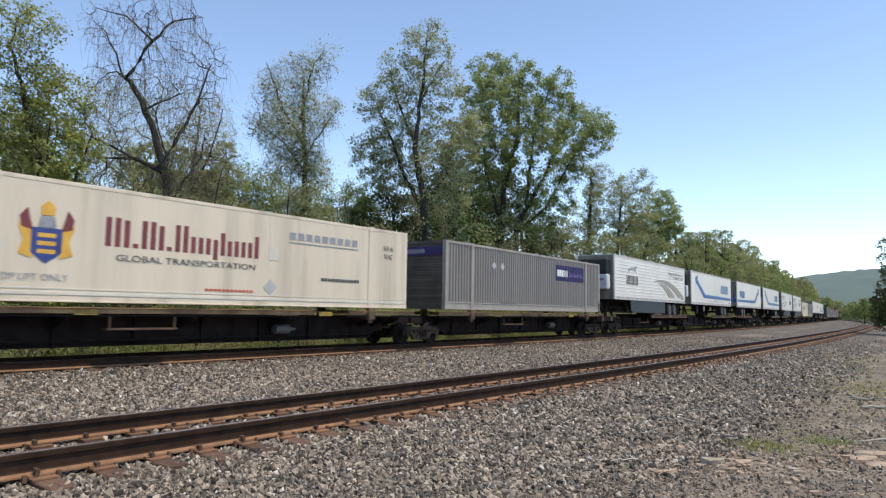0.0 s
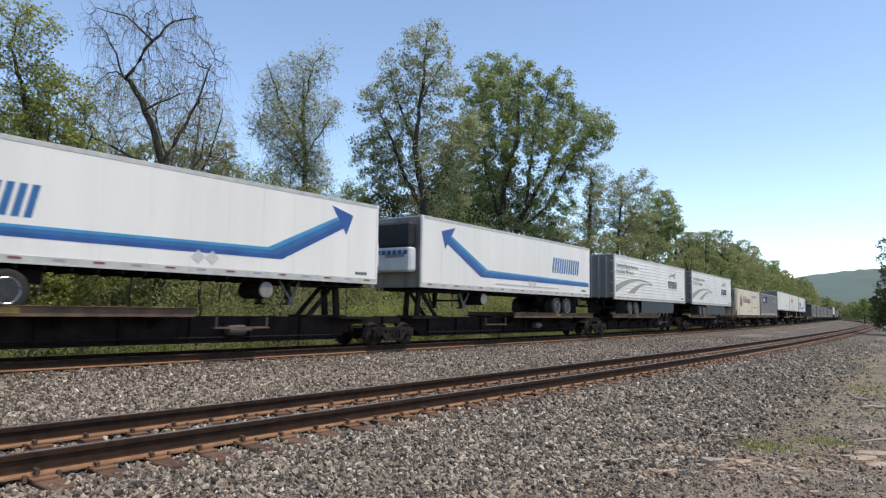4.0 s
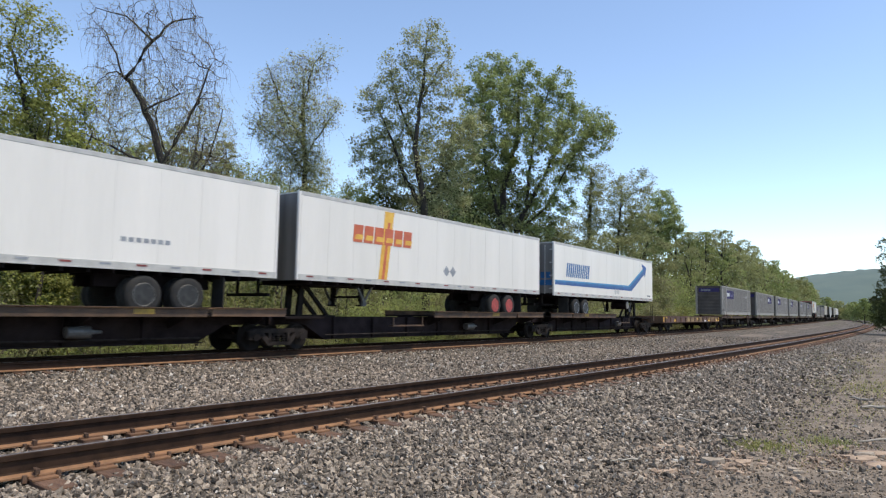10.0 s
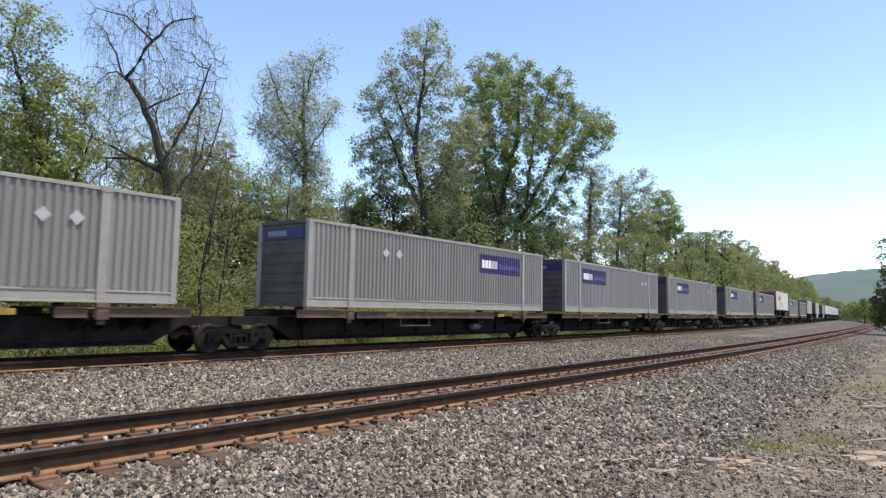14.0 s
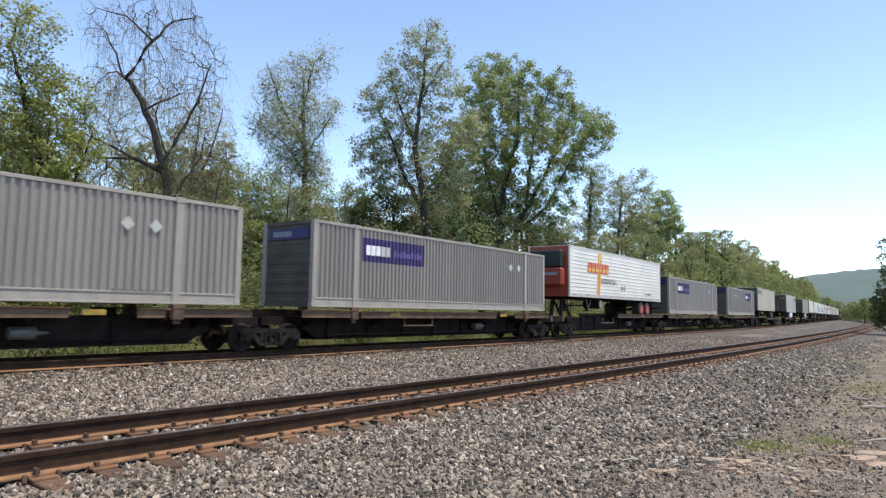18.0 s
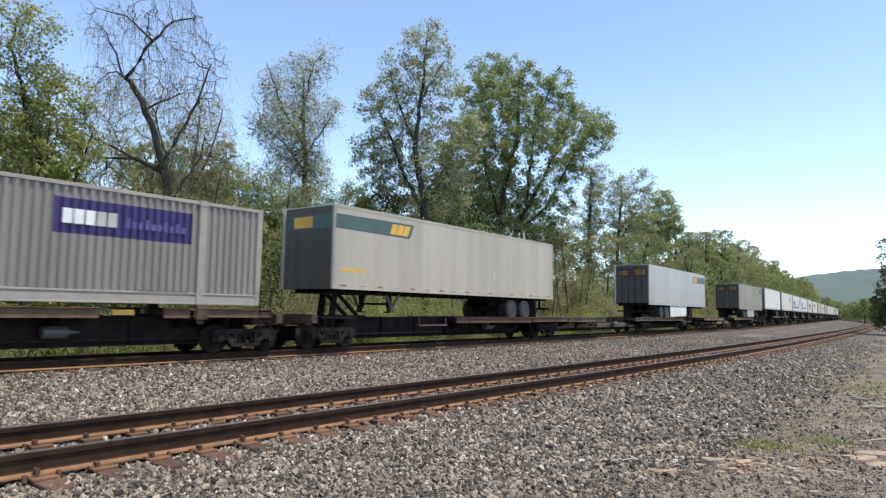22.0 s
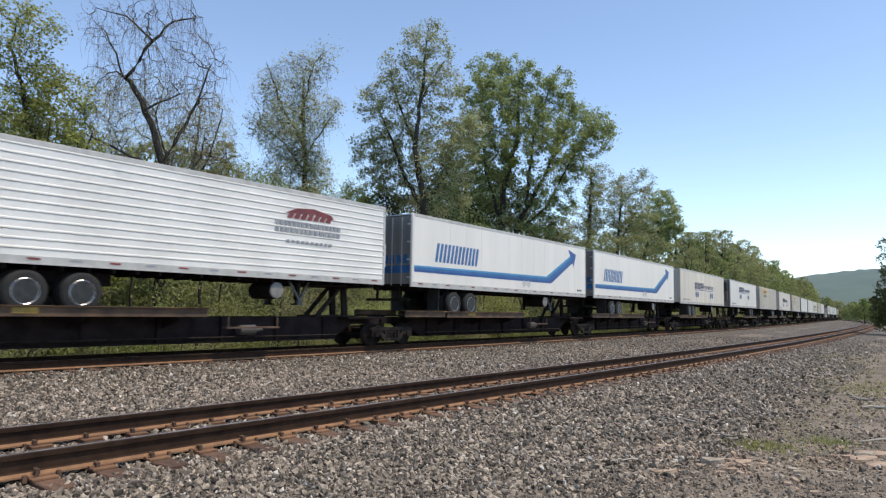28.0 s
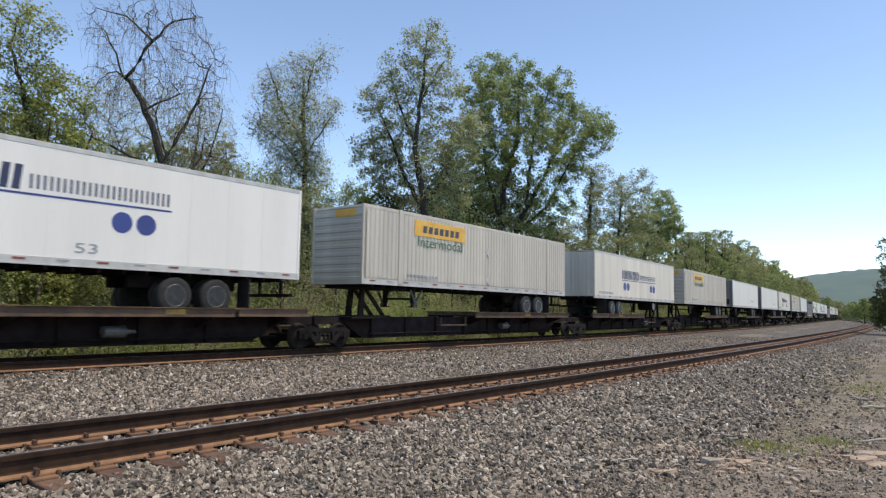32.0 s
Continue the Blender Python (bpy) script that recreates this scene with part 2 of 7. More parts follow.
MAIN = alignment([-40, -10, 0, 40, 80, 120, 180, 240, 330, 420, 520],
                 [0.0004, 0.0014, 0.00245, 0.00076, 0.00062, 0.00031, 0.00008, -0.0002, 0.0002, 0.0016, 0.0016], 18.294)
SIDE = alignment([-40, 0, 20, 50, 90, 140, 220, 320, 420],
                 [0.0005, 0.0016, 0.0012, 0.00055, 0.0005, 0.0005, 0.0004, 0.0006, 0.0015], 7.63, 0.0035)


def along(line, s, off=0.0, z=0.0):
    """A place at s metres along a line, off metres to its right, and its heading."""
    x, y, t = (float(np.interp(s, line[0], a)) for a in line[1:])
    return Vector((x + off * math.sin(t), y - off * math.cos(t), z)), t


def sweep(line, profile, s0, s1, step, closed=True):
    """A cross-section of (right, up) rows drawn along a line."""
    ss = np.arange(s0, s1 + step / 2, step)
    x, y, t = (np.interp(ss, line[0], a) for a in line[1:])
    n = len(profile)
    v = np.zeros((len(ss), n, 3))
    for i, (o, z) in enumerate(profile):
        v[:, i, 0], v[:, i, 1], v[:, i, 2] = x + o * np.sin(t), y - o * np.cos(t), z
    f = []
    m = n if closed else n - 1
    a = np.arange(len(ss) - 1)[:, None] * n
    i = np.arange(m)[None, :]
    j = (i + 1) % n
    f = np.stack([a + i, a + j, a + j + n, a + i + n], -1).reshape(-1, 4)
    return v.reshape(-1, 3), f


GAUGE = 1.435
RAIL = [(o, z * 1.16) for o, z in ((-0.076, -0.185), (0.076, -0.185), (0.076, -0.170), (0.024, -0.153), (0.010, -0.140), (0.010, -0.055), (0.036, -0.045), (0.039, -0.008),
        (0.030, 0.0), (-0.030, 0.0), (-0.039, -0.008), (-0.036, -0.045), (-0.010, -0.055), (-0.010, -0.140), (-0.024, -0.153), (-0.076, -0.170))]


def railway(line, s0, s1, label):
    track = thing("railway_track", label, "railway track", kind="structure")
    for side in (-1, 1):
        prof = [(side * (GAUGE / 2 + 0.036) + o, z) for o, z in RAIL]
        v, f = sweep(line, prof, s0, s1, 1.0)
        me = from_arrays("rail", v, f, M["rust"])
        me.materials.append(M["railtop"])
        me.materials.append(M["railbase"])
        idx = np.zeros(len(f), dtype=np.int32)
        idx[8::16] = 1
        for k in (1, 2, 14):
            idx[k::16] = 2
        me.polygons.foreach_set("material_index", idx)
        part("rail", me, M["rust"], track, "rust-brown steel rail with a worn top")
    return track


side_track = railway(SIDE, -60, 420, "rusty little-used railway track on wooden ties")
main_track = railway(MAIN, -120, 520, "dark busy main-line railway track")


# ---- the ground: one sheet to the horizon, and the ballast beds ----
def ground_height(x, y):
    """Level by the tracks, a shallow ditch beyond them, rough further off."""
    my = np.interp(x, MAIN[1], MAIN[2])
    beyond = y - my
    z = np.full_like(x, -0.42)
    z = np.where(beyond > 3.0, -0.42 - 0.5 * np.clip((beyond - 3.0) / 2.5, 0, 1), z)
    z += 0.05 * np.sin(x * 0.37 + 1.3 * np.sin(y * 0.21)) * np.sin(y * 0.33) * np.clip(np.abs(beyond - 1) / 12, 0, 1)
    return z


def spaced(lo, hi, near, step):
    out, x, d = [0.0], 0.0, step
    while x < hi:
        d = step if x < near else d * 1.18
        x += d
        out.append(x)
    x, d = 0.0, step
    while x > lo:
        d = step if x > -near * 0.4 else d * 1.18
        x -= d
        out.append(x)
    return np.array(sorted(out))


gx, gy = spaced(-3200, 3800, 90, 1.0), spaced(-3000, 3600, 45, 1.0)
XX, YY = np.meshgrid(gx, gy)
gv = np.stack([XX, YY, ground_height(XX, YY)], -1).reshape(-1, 3)
w = len(gx)
a = (np.arange(len(gy) - 1)[:, None] * w + np.arange(w - 1)[None, :]).ravel()
gme = from_arrays("ground", gv, np.stack([a, a + 1, a + w + 1, a + w], -1), M["earth"], True)
gme.materials.append(M["grassy"])
cy = gv[a][:, 1] + 0.5
far = (cy - np.interp(gv[a][:, 0], MAIN[1], MAIN[2]) > 3.5) | (np.abs(gv[a][:, 0]) > 140) | (cy < -25)
gme.polygons.foreach_set("material_index", far.astype(np.int32))
tagged(part("ground", gme, M["earth"]), "packed dirt and gravel ground with rough grass beyond", "ground", kind="structure")

BED = [(-3.4, -0.75), (-2.5, -0.46), (-1.75, -0.29), (-0.9, -0.29), (0.0, -0.29), (0.9, -0.29), (1.7, -0.285), (2.3, -0.33), (3.4, -0.40), (5.0, -0.42), (6.6, -0.40), (8.2, -0.34), (9.2, -0.275), (10.6, -0.265), (12.0, -0.275), (12.6, -0.315), (13.4, -0.37), (14.8, -0.40), (15.6, -0.46)]
v, f = sweep(MAIN, BED, -120, 520, 1.0, closed=False)
tagged(part("ballast_bed", from_arrays("ballast_bed", v, f[:, ::-1], M["gravel"], True), M["gravel"]), "grey crushed-stone railway ballast", "ballast", kind="structure")


# ---- the train: articulated spine cars with containers and road trailers ----
SPEED = 19.296
moving = []                      # (thing, how far its middle stands along the line at the start)
BOX, TALL = 16.15, 2.9
HALF = BOX / 2
STREAK = (1.6, 1.6, 0.12)
M.update({
    "white": mat("white_trailer_paint", (0.76, 0.715, 0.66), (0.70, 0.66, 0.605), 0.35, scale=0.6, fine=14, bump=0.03, stretch=STREAK, dirt=(0.58, 0.56, 0.52), dirt_amount=0.18, dirt_scale=0.6, rand=0.05),
    "ribbed": mat("ribbed_white_aluminium", (0.80, 0.755, 0.70), (0.71, 0.67, 0.62), 0.28, 0.15, scale=0.7, fine=10, bump=0.02, rough2=0.42, dirt=(0.55, 0.53, 0.5), dirt_amount=0.25, rand=0.07),
    "boxcream": mat("stained_cream_container_paint", (0.55, 0.495, 0.415), (0.45, 0.40, 0.335), 0.45, scale=0.9, fine=14, bump=0.03, stretch=STREAK, dirt=(0.42, 0.38, 0.32), dirt_amount=0.4, dirt_scale=0.8),
    "offwhite": mat("stained_off_white_paint", (0.68, 0.61, 0.515), (0.57, 0.51, 0.43), 0.45, scale=0.9, fine=14, bump=0.03, stretch=STREAK, dirt=(0.50, 0.45, 0.38), dirt_amount=0.4, dirt_scale=0.8),
    "cream": mat("cream_reefer_paint", (0.69, 0.585, 0.445), (0.60, 0.505, 0.385), 0.42, scale=0.8, fine=14, bump=0.03, stretch=STREAK, dirt=(0.40, 0.33, 0.24), dirt_amount=0.45),
    "grey": mat("grey_container_paint", (0.25, 0.225, 0.205), (0.207, 0.186, 0.17), 0.5, scale=0.9, fine=14, bump=0.04, stretch=STREAK, dirt=(0.17, 0.16, 0.145), dirt_amount=0.3, rand=0.08),
    "palegrey": mat("pale_grey_frame_paint", (0.33, 0.295, 0.255), (0.27, 0.24, 0.21), 0.5, scale=2, fine=20, bump=0.04),
    "dull": mat("dull_silver_trailer_paint", (0.40, 0.35, 0.285), (0.32, 0.28, 0.228), 0.42, 0.0, scale=0.7, fine=14, bump=0.03, stretch=STREAK, dirt=(0.36, 0.35, 0.33), dirt_amount=0.3, rand=0.12),
    "silver": mat("silver_grey_trailer_paint", (0.43, 0.42, 0.405), (0.36, 0.352, 0.34), 0.35, 0.0, scale=0.7, fine=14, bump=0.03, stretch=STREAK, dirt=(0.30, 0.28, 0.26), dirt_amount=0.35),
    "dirty": mat("dust_browned_trailer_paint", (0.30, 0.255, 0.205), (0.23, 0.197, 0.158), 0.45, 0.1, scale=0.7, fine=14, bump=0.03, stretch=STREAK, dirt=(0.22, 0.20, 0.17), dirt_amount=0.35),
    # end faces: their shade is mixed into the grey along with grime
    "endgrey": mat("shade_darkened_grimy_end_paint", (0.105, 0.082, 0.066), (0.070, 0.054, 0.043), 0.6, scale=1.2, fine=14, bump=0.05, dirt=(0.04, 0.031, 0.025), dirt_amount=0.45),
    "skirt_grey": mat("dusty_grey_skirt", (0.40, 0.40, 0.39), (0.32, 0.32, 0.31), 0.5, scale=1.2, bump=0.03),
    "rail": mat("aluminium_trim", (0.52, 0.495, 0.46), (0.41, 0.39, 0.36), 0.45, 0.2, scale=3, fine=25, bump=0.05),
    "roof": mat("dusty_metal_roof", (0.5, 0.5, 0.5), (0.4, 0.4, 0.39), 0.5, 0.3, scale=1, fine=12, bump=0.05),
    "unit": mat("reefer_unit_plastic", (0.7, 0.7, 0.69), (0.6, 0.6, 0.59), 0.45, scale=2, bump=0.03),
    "rimdish": mat("shaded_grimy_rim_dish", (0.045, 0.043, 0.041), (0.022, 0.021, 0.020), 0.5, 0.3, scale=8, bump=0.05),
    "void": mat("dark_grille", (0.012, 0.012, 0.013), (0.02, 0.02, 0.02), 0.6, scale=5, bump=0.1),
    # grime, and the shade of the front end darkened into the white
    "nose": mat("shade_darkened_grimed_nose", (0.27, 0.245, 0.22), (0.20, 0.18, 0.16), 0.5, scale=1.0, fine=12, bump=0.03, stretch=STREAK, dirt=(0.09, 0.075, 0.062), dirt_amount=0.5),
    # both door tones carry the shade of the end besides dirt
    "shadedoor": mat("dusty_shade_darkened_door", (0.105, 0.085, 0.066), (0.07, 0.056, 0.044), 0.6, scale=1.0, fine=12, bump=0.03, stretch=STREAK),
    "door": mat("grimy_shade_toned_door", (0.24, 0.225, 0.205), (0.17, 0.158, 0.143), 0.5, scale=1.0, fine=10, bump=0.03, stretch=STREAK, dirt=(0.11, 0.095, 0.08), dirt_amount=0.5),
    "skirt_dark": mat("dark_blue_grey_skirt", (0.018, 0.023, 0.033), (0.012, 0.015, 0.022), 0.45, scale=2, bump=0.03),
    "skirt_white": mat("white_side_skirt", (0.74, 0.74, 0.73), (0.62, 0.62, 0.6), 0.45, scale=1.2, bump=0.03, dirt=(0.4, 0.38, 0.35), dirt_amount=0.35),
    "purple": mat("purple_panel_paint", (0.036, 0.02, 0.125), (0.028, 0.015, 0.095), 0.45, scale=3, bump=0.02),
    "lilac": mat("faded_lilac_paint", (0.10, 0.075, 0.24), (0.08, 0.055, 0.20), 0.5, scale=8, bump=0.02),
    "faded": mat("faded_white_vinyl", (0.44, 0.43, 0.41), (0.37, 0.36, 0.34), 0.5, scale=5, bump=0.02),
    "ghost": mat("nearly_worn_off_white_vinyl", (0.53, 0.52, 0.50), (0.47, 0.46, 0.44), 0.5, scale=9, bump=0.02),
    "paper": mat("white_vinyl", (0.76, 0.76, 0.76), (0.68, 0.68, 0.68), 0.45, scale=5, bump=0.02),
    "blue": mat("strong_blue_vinyl", (0.018, 0.125, 0.32), (0.015, 0.09, 0.24), 0.4, scale=2, bump=0.02),
    "sky_blue": mat("light_blue_vinyl", (0.035, 0.25, 0.46), (0.03, 0.20, 0.40), 0.4, scale=2, bump=0.02),
    "royal": mat("royal_blue_vinyl", (0.011, 0.072, 0.28), (0.009, 0.054, 0.21), 0.4, scale=2, bump=0.02),
    "smudge": mat("worn_grey_marking", (0.12, 0.11, 0.10), (0.16, 0.15, 0.135), 0.6, scale=5, bump=0.02),
    "navy": mat("navy_vinyl", (0.03, 0.05, 0.22), (0.025, 0.035, 0.15), 0.4, scale=2, bump=0.02),
    "maroon": mat("dark_red_vinyl", (0.20, 0.036, 0.036), (0.14, 0.026, 0.028), 0.45, scale=3, bump=0.02),
    "red": mat("red_vinyl", (0.26, 0.045, 0.035), (0.16, 0.035, 0.03), 0.45, scale=3, bump=0.02),
    "redorange": mat("red_orange_paint", (0.56, 0.13, 0.05), (0.45, 0.09, 0.04), 0.45, scale=2, bump=0.02),
    "amber": mat("amber_vinyl", (0.72, 0.42, 0.06), (0.62, 0.32, 0.04), 0.45, scale=3, bump=0.02),
    # the amber again, dimmed in colour for the shaded doors
    "amberdim": mat("shade_dimmed_amber_vinyl", (0.30, 0.16, 0.03), (0.20, 0.11, 0.025), 0.55, scale=3, bump=0.02),
    # the red-orange paint with the front's shade put into its colour
    "redshade": mat("shade_darkened_red_paint", (0.36, 0.060, 0.032), (0.27, 0.045, 0.026), 0.5, scale=2, bump=0.02),
    "taupe": mat("taupe_vinyl", (0.33, 0.29, 0.235), (0.28, 0.245, 0.20), 0.4, scale=2, bump=0.02),
    "ink": mat("black_vinyl", (0.035, 0.035, 0.04), (0.05, 0.05, 0.05), 0.45, scale=4, bump=0.02),
    "slate": mat("faded_slate_vinyl", (0.22, 0.23, 0.25), (0.30, 0.31, 0.33), 0.5, scale=6, bump=0.02),
    "darknavy": mat("dark_navy_vinyl", (0.028, 0.033, 0.085), (0.022, 0.026, 0.065), 0.45, scale=4, bump=0.02),
    "inkblue": mat("dark_blue_grey_vinyl", (0.085, 0.095, 0.135), (0.11, 0.12, 0.16), 0.45, scale=4, bump=0.02),
    "teal": mat("dark_teal_stripe", (0.05, 0.095, 0.085), (0.04, 0.075, 0.07), 0.4, scale=2, bump=0.02),
    "green": mat("dark_green_vinyl", (0.03, 0.13, 0.075), (0.03, 0.10, 0.06), 0.45, scale=3, bump=0.02),
})
kept = {}


def cached(key, make, material, smooth=False):
    """Builds a mesh once and hands out the same one again."""
    if key not in kept:
        me = bpy.data.meshes.new(str(key[0]))
        bm = make()
        bmesh.ops.recalc_face_normals(bm, faces=bm.faces)
        bm.to_mesh(me)
        bm.free()
        me.materials.append(M[material])
        if key[0] == "rim":
            me.materials.append(M["redrim" if key[1] == "redrim" else "rimdish"])
        if smooth:
            me.polygons.foreach_set("use_smooth", [True] * len(me.polygons))
        kept[key] = me
    return kept[key]


def piece(name, key, make, material, parent, label="", at=None, smooth=False):
    ob = part(name, cached((name, material) + key, make, material, smooth), M[material], parent, label)
    if at is not None:
        ob.matrix_basis = at if isinstance(at, Matrix) else Matrix.Translation(at)
    return ob


def slab(parent, name, pts, material, proud=0.006, label="", key=None, face=-1.3):
    """A thin painted shape on the near side: an outline in x and z."""
    return piece(name, (key or tuple(pts), proud, face), lambda: prism(pts, face - proud, face + 0.001), material, parent, label)


def bars(parent, name, x0, x1, z0, z1, n, material, slant=0.0, gap=0.22, proud=0.006, rise=0.0, label=""):
    """A row of plain upright bars in place of a trade name."""
    def make():
        bm = bmesh.new()
        w = (x1 - x0) / n
        for i in range(n):
            a, b = x0 + i * w, x0 + (i + 1 - gap) * w
            up = rise * i / max(1, n - 1)
            add_prism(bm, [(a, z0 + up), (b, z0 + up), (b + slant, z1 + up), (a + slant, z1 + up)], -1.3 - proud, -1.299)
        return bm
    return piece(name, (x0, x1, z0, z1, n, slant, proud, rise), make, material, parent, label)


def blocks(parent, rows, z, material, label="", face=-1.2905):
    """A trade mark as plain upright blocks: rows of (left end, width, foot, head)."""
    return piece("logo", (tuple(rows), z, face), lambda: boxes(*[(x, x + w, face - 0.004, face, z + lo, z + hi) for x, w, lo, hi in rows]), material, parent, label)


def lettering(parent, words, x0, x1, z, tall, material, proud=0.006, label=""):
    """Plain words on the near side, from x0 to x1, with their foot at z."""
    key = ("lettering", words, x0, x1, z, tall, material)
    if key not in kept:
        cu = bpy.data.curves.new("lettering", 'FONT')
        cu.body, cu.extrude, cu.resolution_u = words, 0.003, 3
        tmp = bpy.data.objects.new("lettering", cu)
        me = bpy.data.meshes.new_from_object(tmp)
        bpy.data.objects.remove(tmp)
        co = np.zeros(len(me.vertices) * 3, dtype=np.float32)
        me.vertices.foreach_get("co", co)
        co = co.reshape(-1, 3)
        lo, hi = co.min(0), co.max(0)
        out = np.stack([x0 + (co[:, 0] - lo[0]) / (hi[0] - lo[0]) * (x1 - x0), -1.3 - proud - co[:, 2] * 0.5, z + co[:, 1] / 0.72 * tall], 1)
        me.vertices.foreach_set("co", out.ravel().astype(np.float32))
        me.update()
        me.materials.clear()
        me.materials.append(M[material])
        kept[key] = me
    ob = part("lettering", kept[key], M[material], parent, label)
    ob["kind"] = "stuff"
    return ob


def disc(x, z, r, n=24):
    return [(x + r * math.cos(2 * math.pi * i / n), z + r * math.sin(2 * math.pi * i / n)) for i in range(n)]


# ---- running gear ----
def add_cyl(bm, x, z, r, y0, y1, n=14):
    add_lathe(bm, [(y0, r), (y1, r)], n, (x, 0, z), 'Y')


def side_frame_mesh(y0, y1):
    bm = bmesh.new()
    add_prism(bm, [(-1.13, 0.50), (-1.12, 0.62), (-0.92, 0.70), (0.92, 0.70), (1.12, 0.62), (1.13, 0.50), (0.80, 0.57), (-0.80, 0.57)], y0, y1)
    for s in (-1, 1):
        add_prism(bm, [(s * 1.13, 0.36), (s * 1.13, 0.52), (s * 0.70, 0.56), (s * 0.70, 0.40), (s * 0.80, 0.36)], y0, y1)
        add_prism(bm, [(s * 0.80, 0.57), (s * 0.60, 0.57), (s * 0.28, 0.27), (s * 0.44, 0.19)], y0, y1)
        add_prism(bm, [(s * 0.42, 0.57), (s * 0.31, 0.57), (s * 0.31, 0.26), (s * 0.40, 0.26)], y0, y1)
        add_cyl(bm, s * 0.89, 0.44, 0.11, y0 - 0.05, y1)
    add_prism(bm, [(-0.44, 0.18), (0.44, 0.18), (0.38, 0.28), (-0.38, 0.28)], y0 - 0.01, y1 + 0.01)
    return bm


def spring_mesh(y):
    bm = bmesh.new()
    for dx in (-0.2, 0.0, 0.2):
        rows = []
        for k in range(4):
            rows += [(0.28 + k * 0.06, 0.075), (0.31 + k * 0.06, 0.055)]
        add_lathe(bm, rows, 7, (dx, y, 0), 'Z')
    return bm


def wheel_mesh():
    bm = bmesh.new()
    add_lathe(bm, [(-0.07, 0.10), (-0.05, 0.20), (-0.02, 0.33), (-0.065, 0.36), (-0.065, 0.415), (0.055, 0.425), (0.065, 0.455), (0.08, 0.45), (0.08, 0.36), (0.03, 0.33), (0.03, 0.12)], 18)
    return bm


def truck(parent, x):
    t = piece("truck", (), lambda: boxes((-0.24, 0.24, -1.05, 1.05, 0.48, 0.62), (-0.35, 0.35, -0.3, 0.3, 0.58, 0.76), bevel=0.015), "truck", parent, "four-wheeled cast-steel truck", (x, 0, 0))
    for y in (-1.0, 1.0):
        piece("side_frame", (y,), lambda: side_frame_mesh(y - 0.07, y + 0.07), "truck", t, "cast steel side frame")
        piece("spring", (y,), lambda: spring_mesh(y), "truck", t)
    for dx in (-0.89, 0.89):
        piece("axle", (), lambda: lathe([(-0.98, 0.075), (-0.7, 0.08), (0.7, 0.08), (0.98, 0.075)], 10), "truck", t, at=(dx, 0, 0.42))
        for y in (-0.755, 0.755):
            piece("wheel", (), wheel_mesh, "truck", t, "worn steel wheel", Matrix.Translation((dx, y, 0.42)) @ Matrix.Rotation(0.0 if y < 0 else math.pi, 4, 'Z'), True)
    return t


def sill_mesh(a, b, low):
    def make():
        bm = bmesh.new()
        top = 1.06
        add_prism(bm, [(a, 0.80), (a, top), (b, top), (b, 0.80), (b - 1.5, 0.80), (b - 2.4, low), (a + 2.4, low), (a + 1.5, 0.80)], -0.42, 0.42)
        add_prism(bm, [(a + 2.3, low - 0.03), (a + 2.3, low), (b - 2.3, low), (b - 2.3, low - 0.03)], -0.55, 0.55)
        x = a + 2.8
        while x < b - 2.6:
            add_box(bm, x, x + 0.04, -0.53, 0.53, low, top)
            x += 2.05
        return bm
    return make


def deck_pieces(ob, d, z, x_out, x_in, lip="deck"):
    """Side decks beside the sill, with a raised lip; d is the end that carries the wheels."""
    lo, hi = sorted((d * x_out, d * x_in))
    cut = d * (x_out - 2.6)
    for y in (-1, 1):
        y0, y1 = sorted((y * 0.43, y * 1.30))
        piece("deck_plate", (lo, hi, z, y), lambda: boxes((lo, hi, y0, y1, z - 0.24, z - 0.20)), "black", ob)
        l0, l1 = sorted((y * 1.30, y * 1.345))
        edge = "deck" if lip == "deck" else lip
        for a, b, m, zz in ((min(d * x_out, cut), max(d * x_out, cut), edge if edge in ("tanlip", "tansill", "orange") else "deck", z), (min(cut - d * 0.15, d * x_in), max(cut - d * 0.15, d * x_in), lip, z - 0.015)):
            piece("side_lip", (a, b, zz, y, m), lambda: boxes((a, b, l0, l1, zz - (0.15 if m == "tanlip" else 0.26), zz), (a, b, min(l0, l1 - 0.12), max(l1, l0 + 0.12), zz - 0.02, zz), bevel=0.006), m, ob, "rusty yellow-brown deck edge")
        e0, e1 = sorted((y * 1.345, y * 1.352))
        piece("lip_edge", (lo, hi, z, y), lambda: boxes((lo + 0.1, hi - 0.1, e0, e1, z - 0.05, z - 0.016)), "lipedge", ob, "rust-orange worn top edge of the deck")
        for k in range(4):
            xx = lo + 0.8 + k * (hi - lo - 1.6) / 3
            piece("bracket", (z, y), lambda: prism_x([(y * 0.43, z - 0.24), (y * 1.28, z - 0.24), (y * 1.28, z - 0.32), (y * 0.43, z - 0.62)], -0.03, 0.03), "black", ob, at=(xx, 0, 0))
    z > 1.2 and piece("warning_mark", (z, d), lambda: boxes((-0.28, 0.28, -1.352, -1.344, z - 0.20, z - 0.06)), "yellow", ob, "yellow warning mark", (d * (x_out - 4.6), 0, 0))


def prism_x(pts, x0, x1):
    """An outline in y and z, pushed along x."""
    bm = bmesh.new()
    a = [bm.verts.new((x0, y, z)) for y, z in pts]
    b = [bm.verts.new((x1, y, z)) for y, z in pts]
    n = len(pts)
    bm.faces.new(a)
    bm.faces.new(b[::-1])
    for i in range(n):
        bm.faces.new((a[i], a[(i + 1) % n], b[(i + 1) % n], b[i]))
    return bm


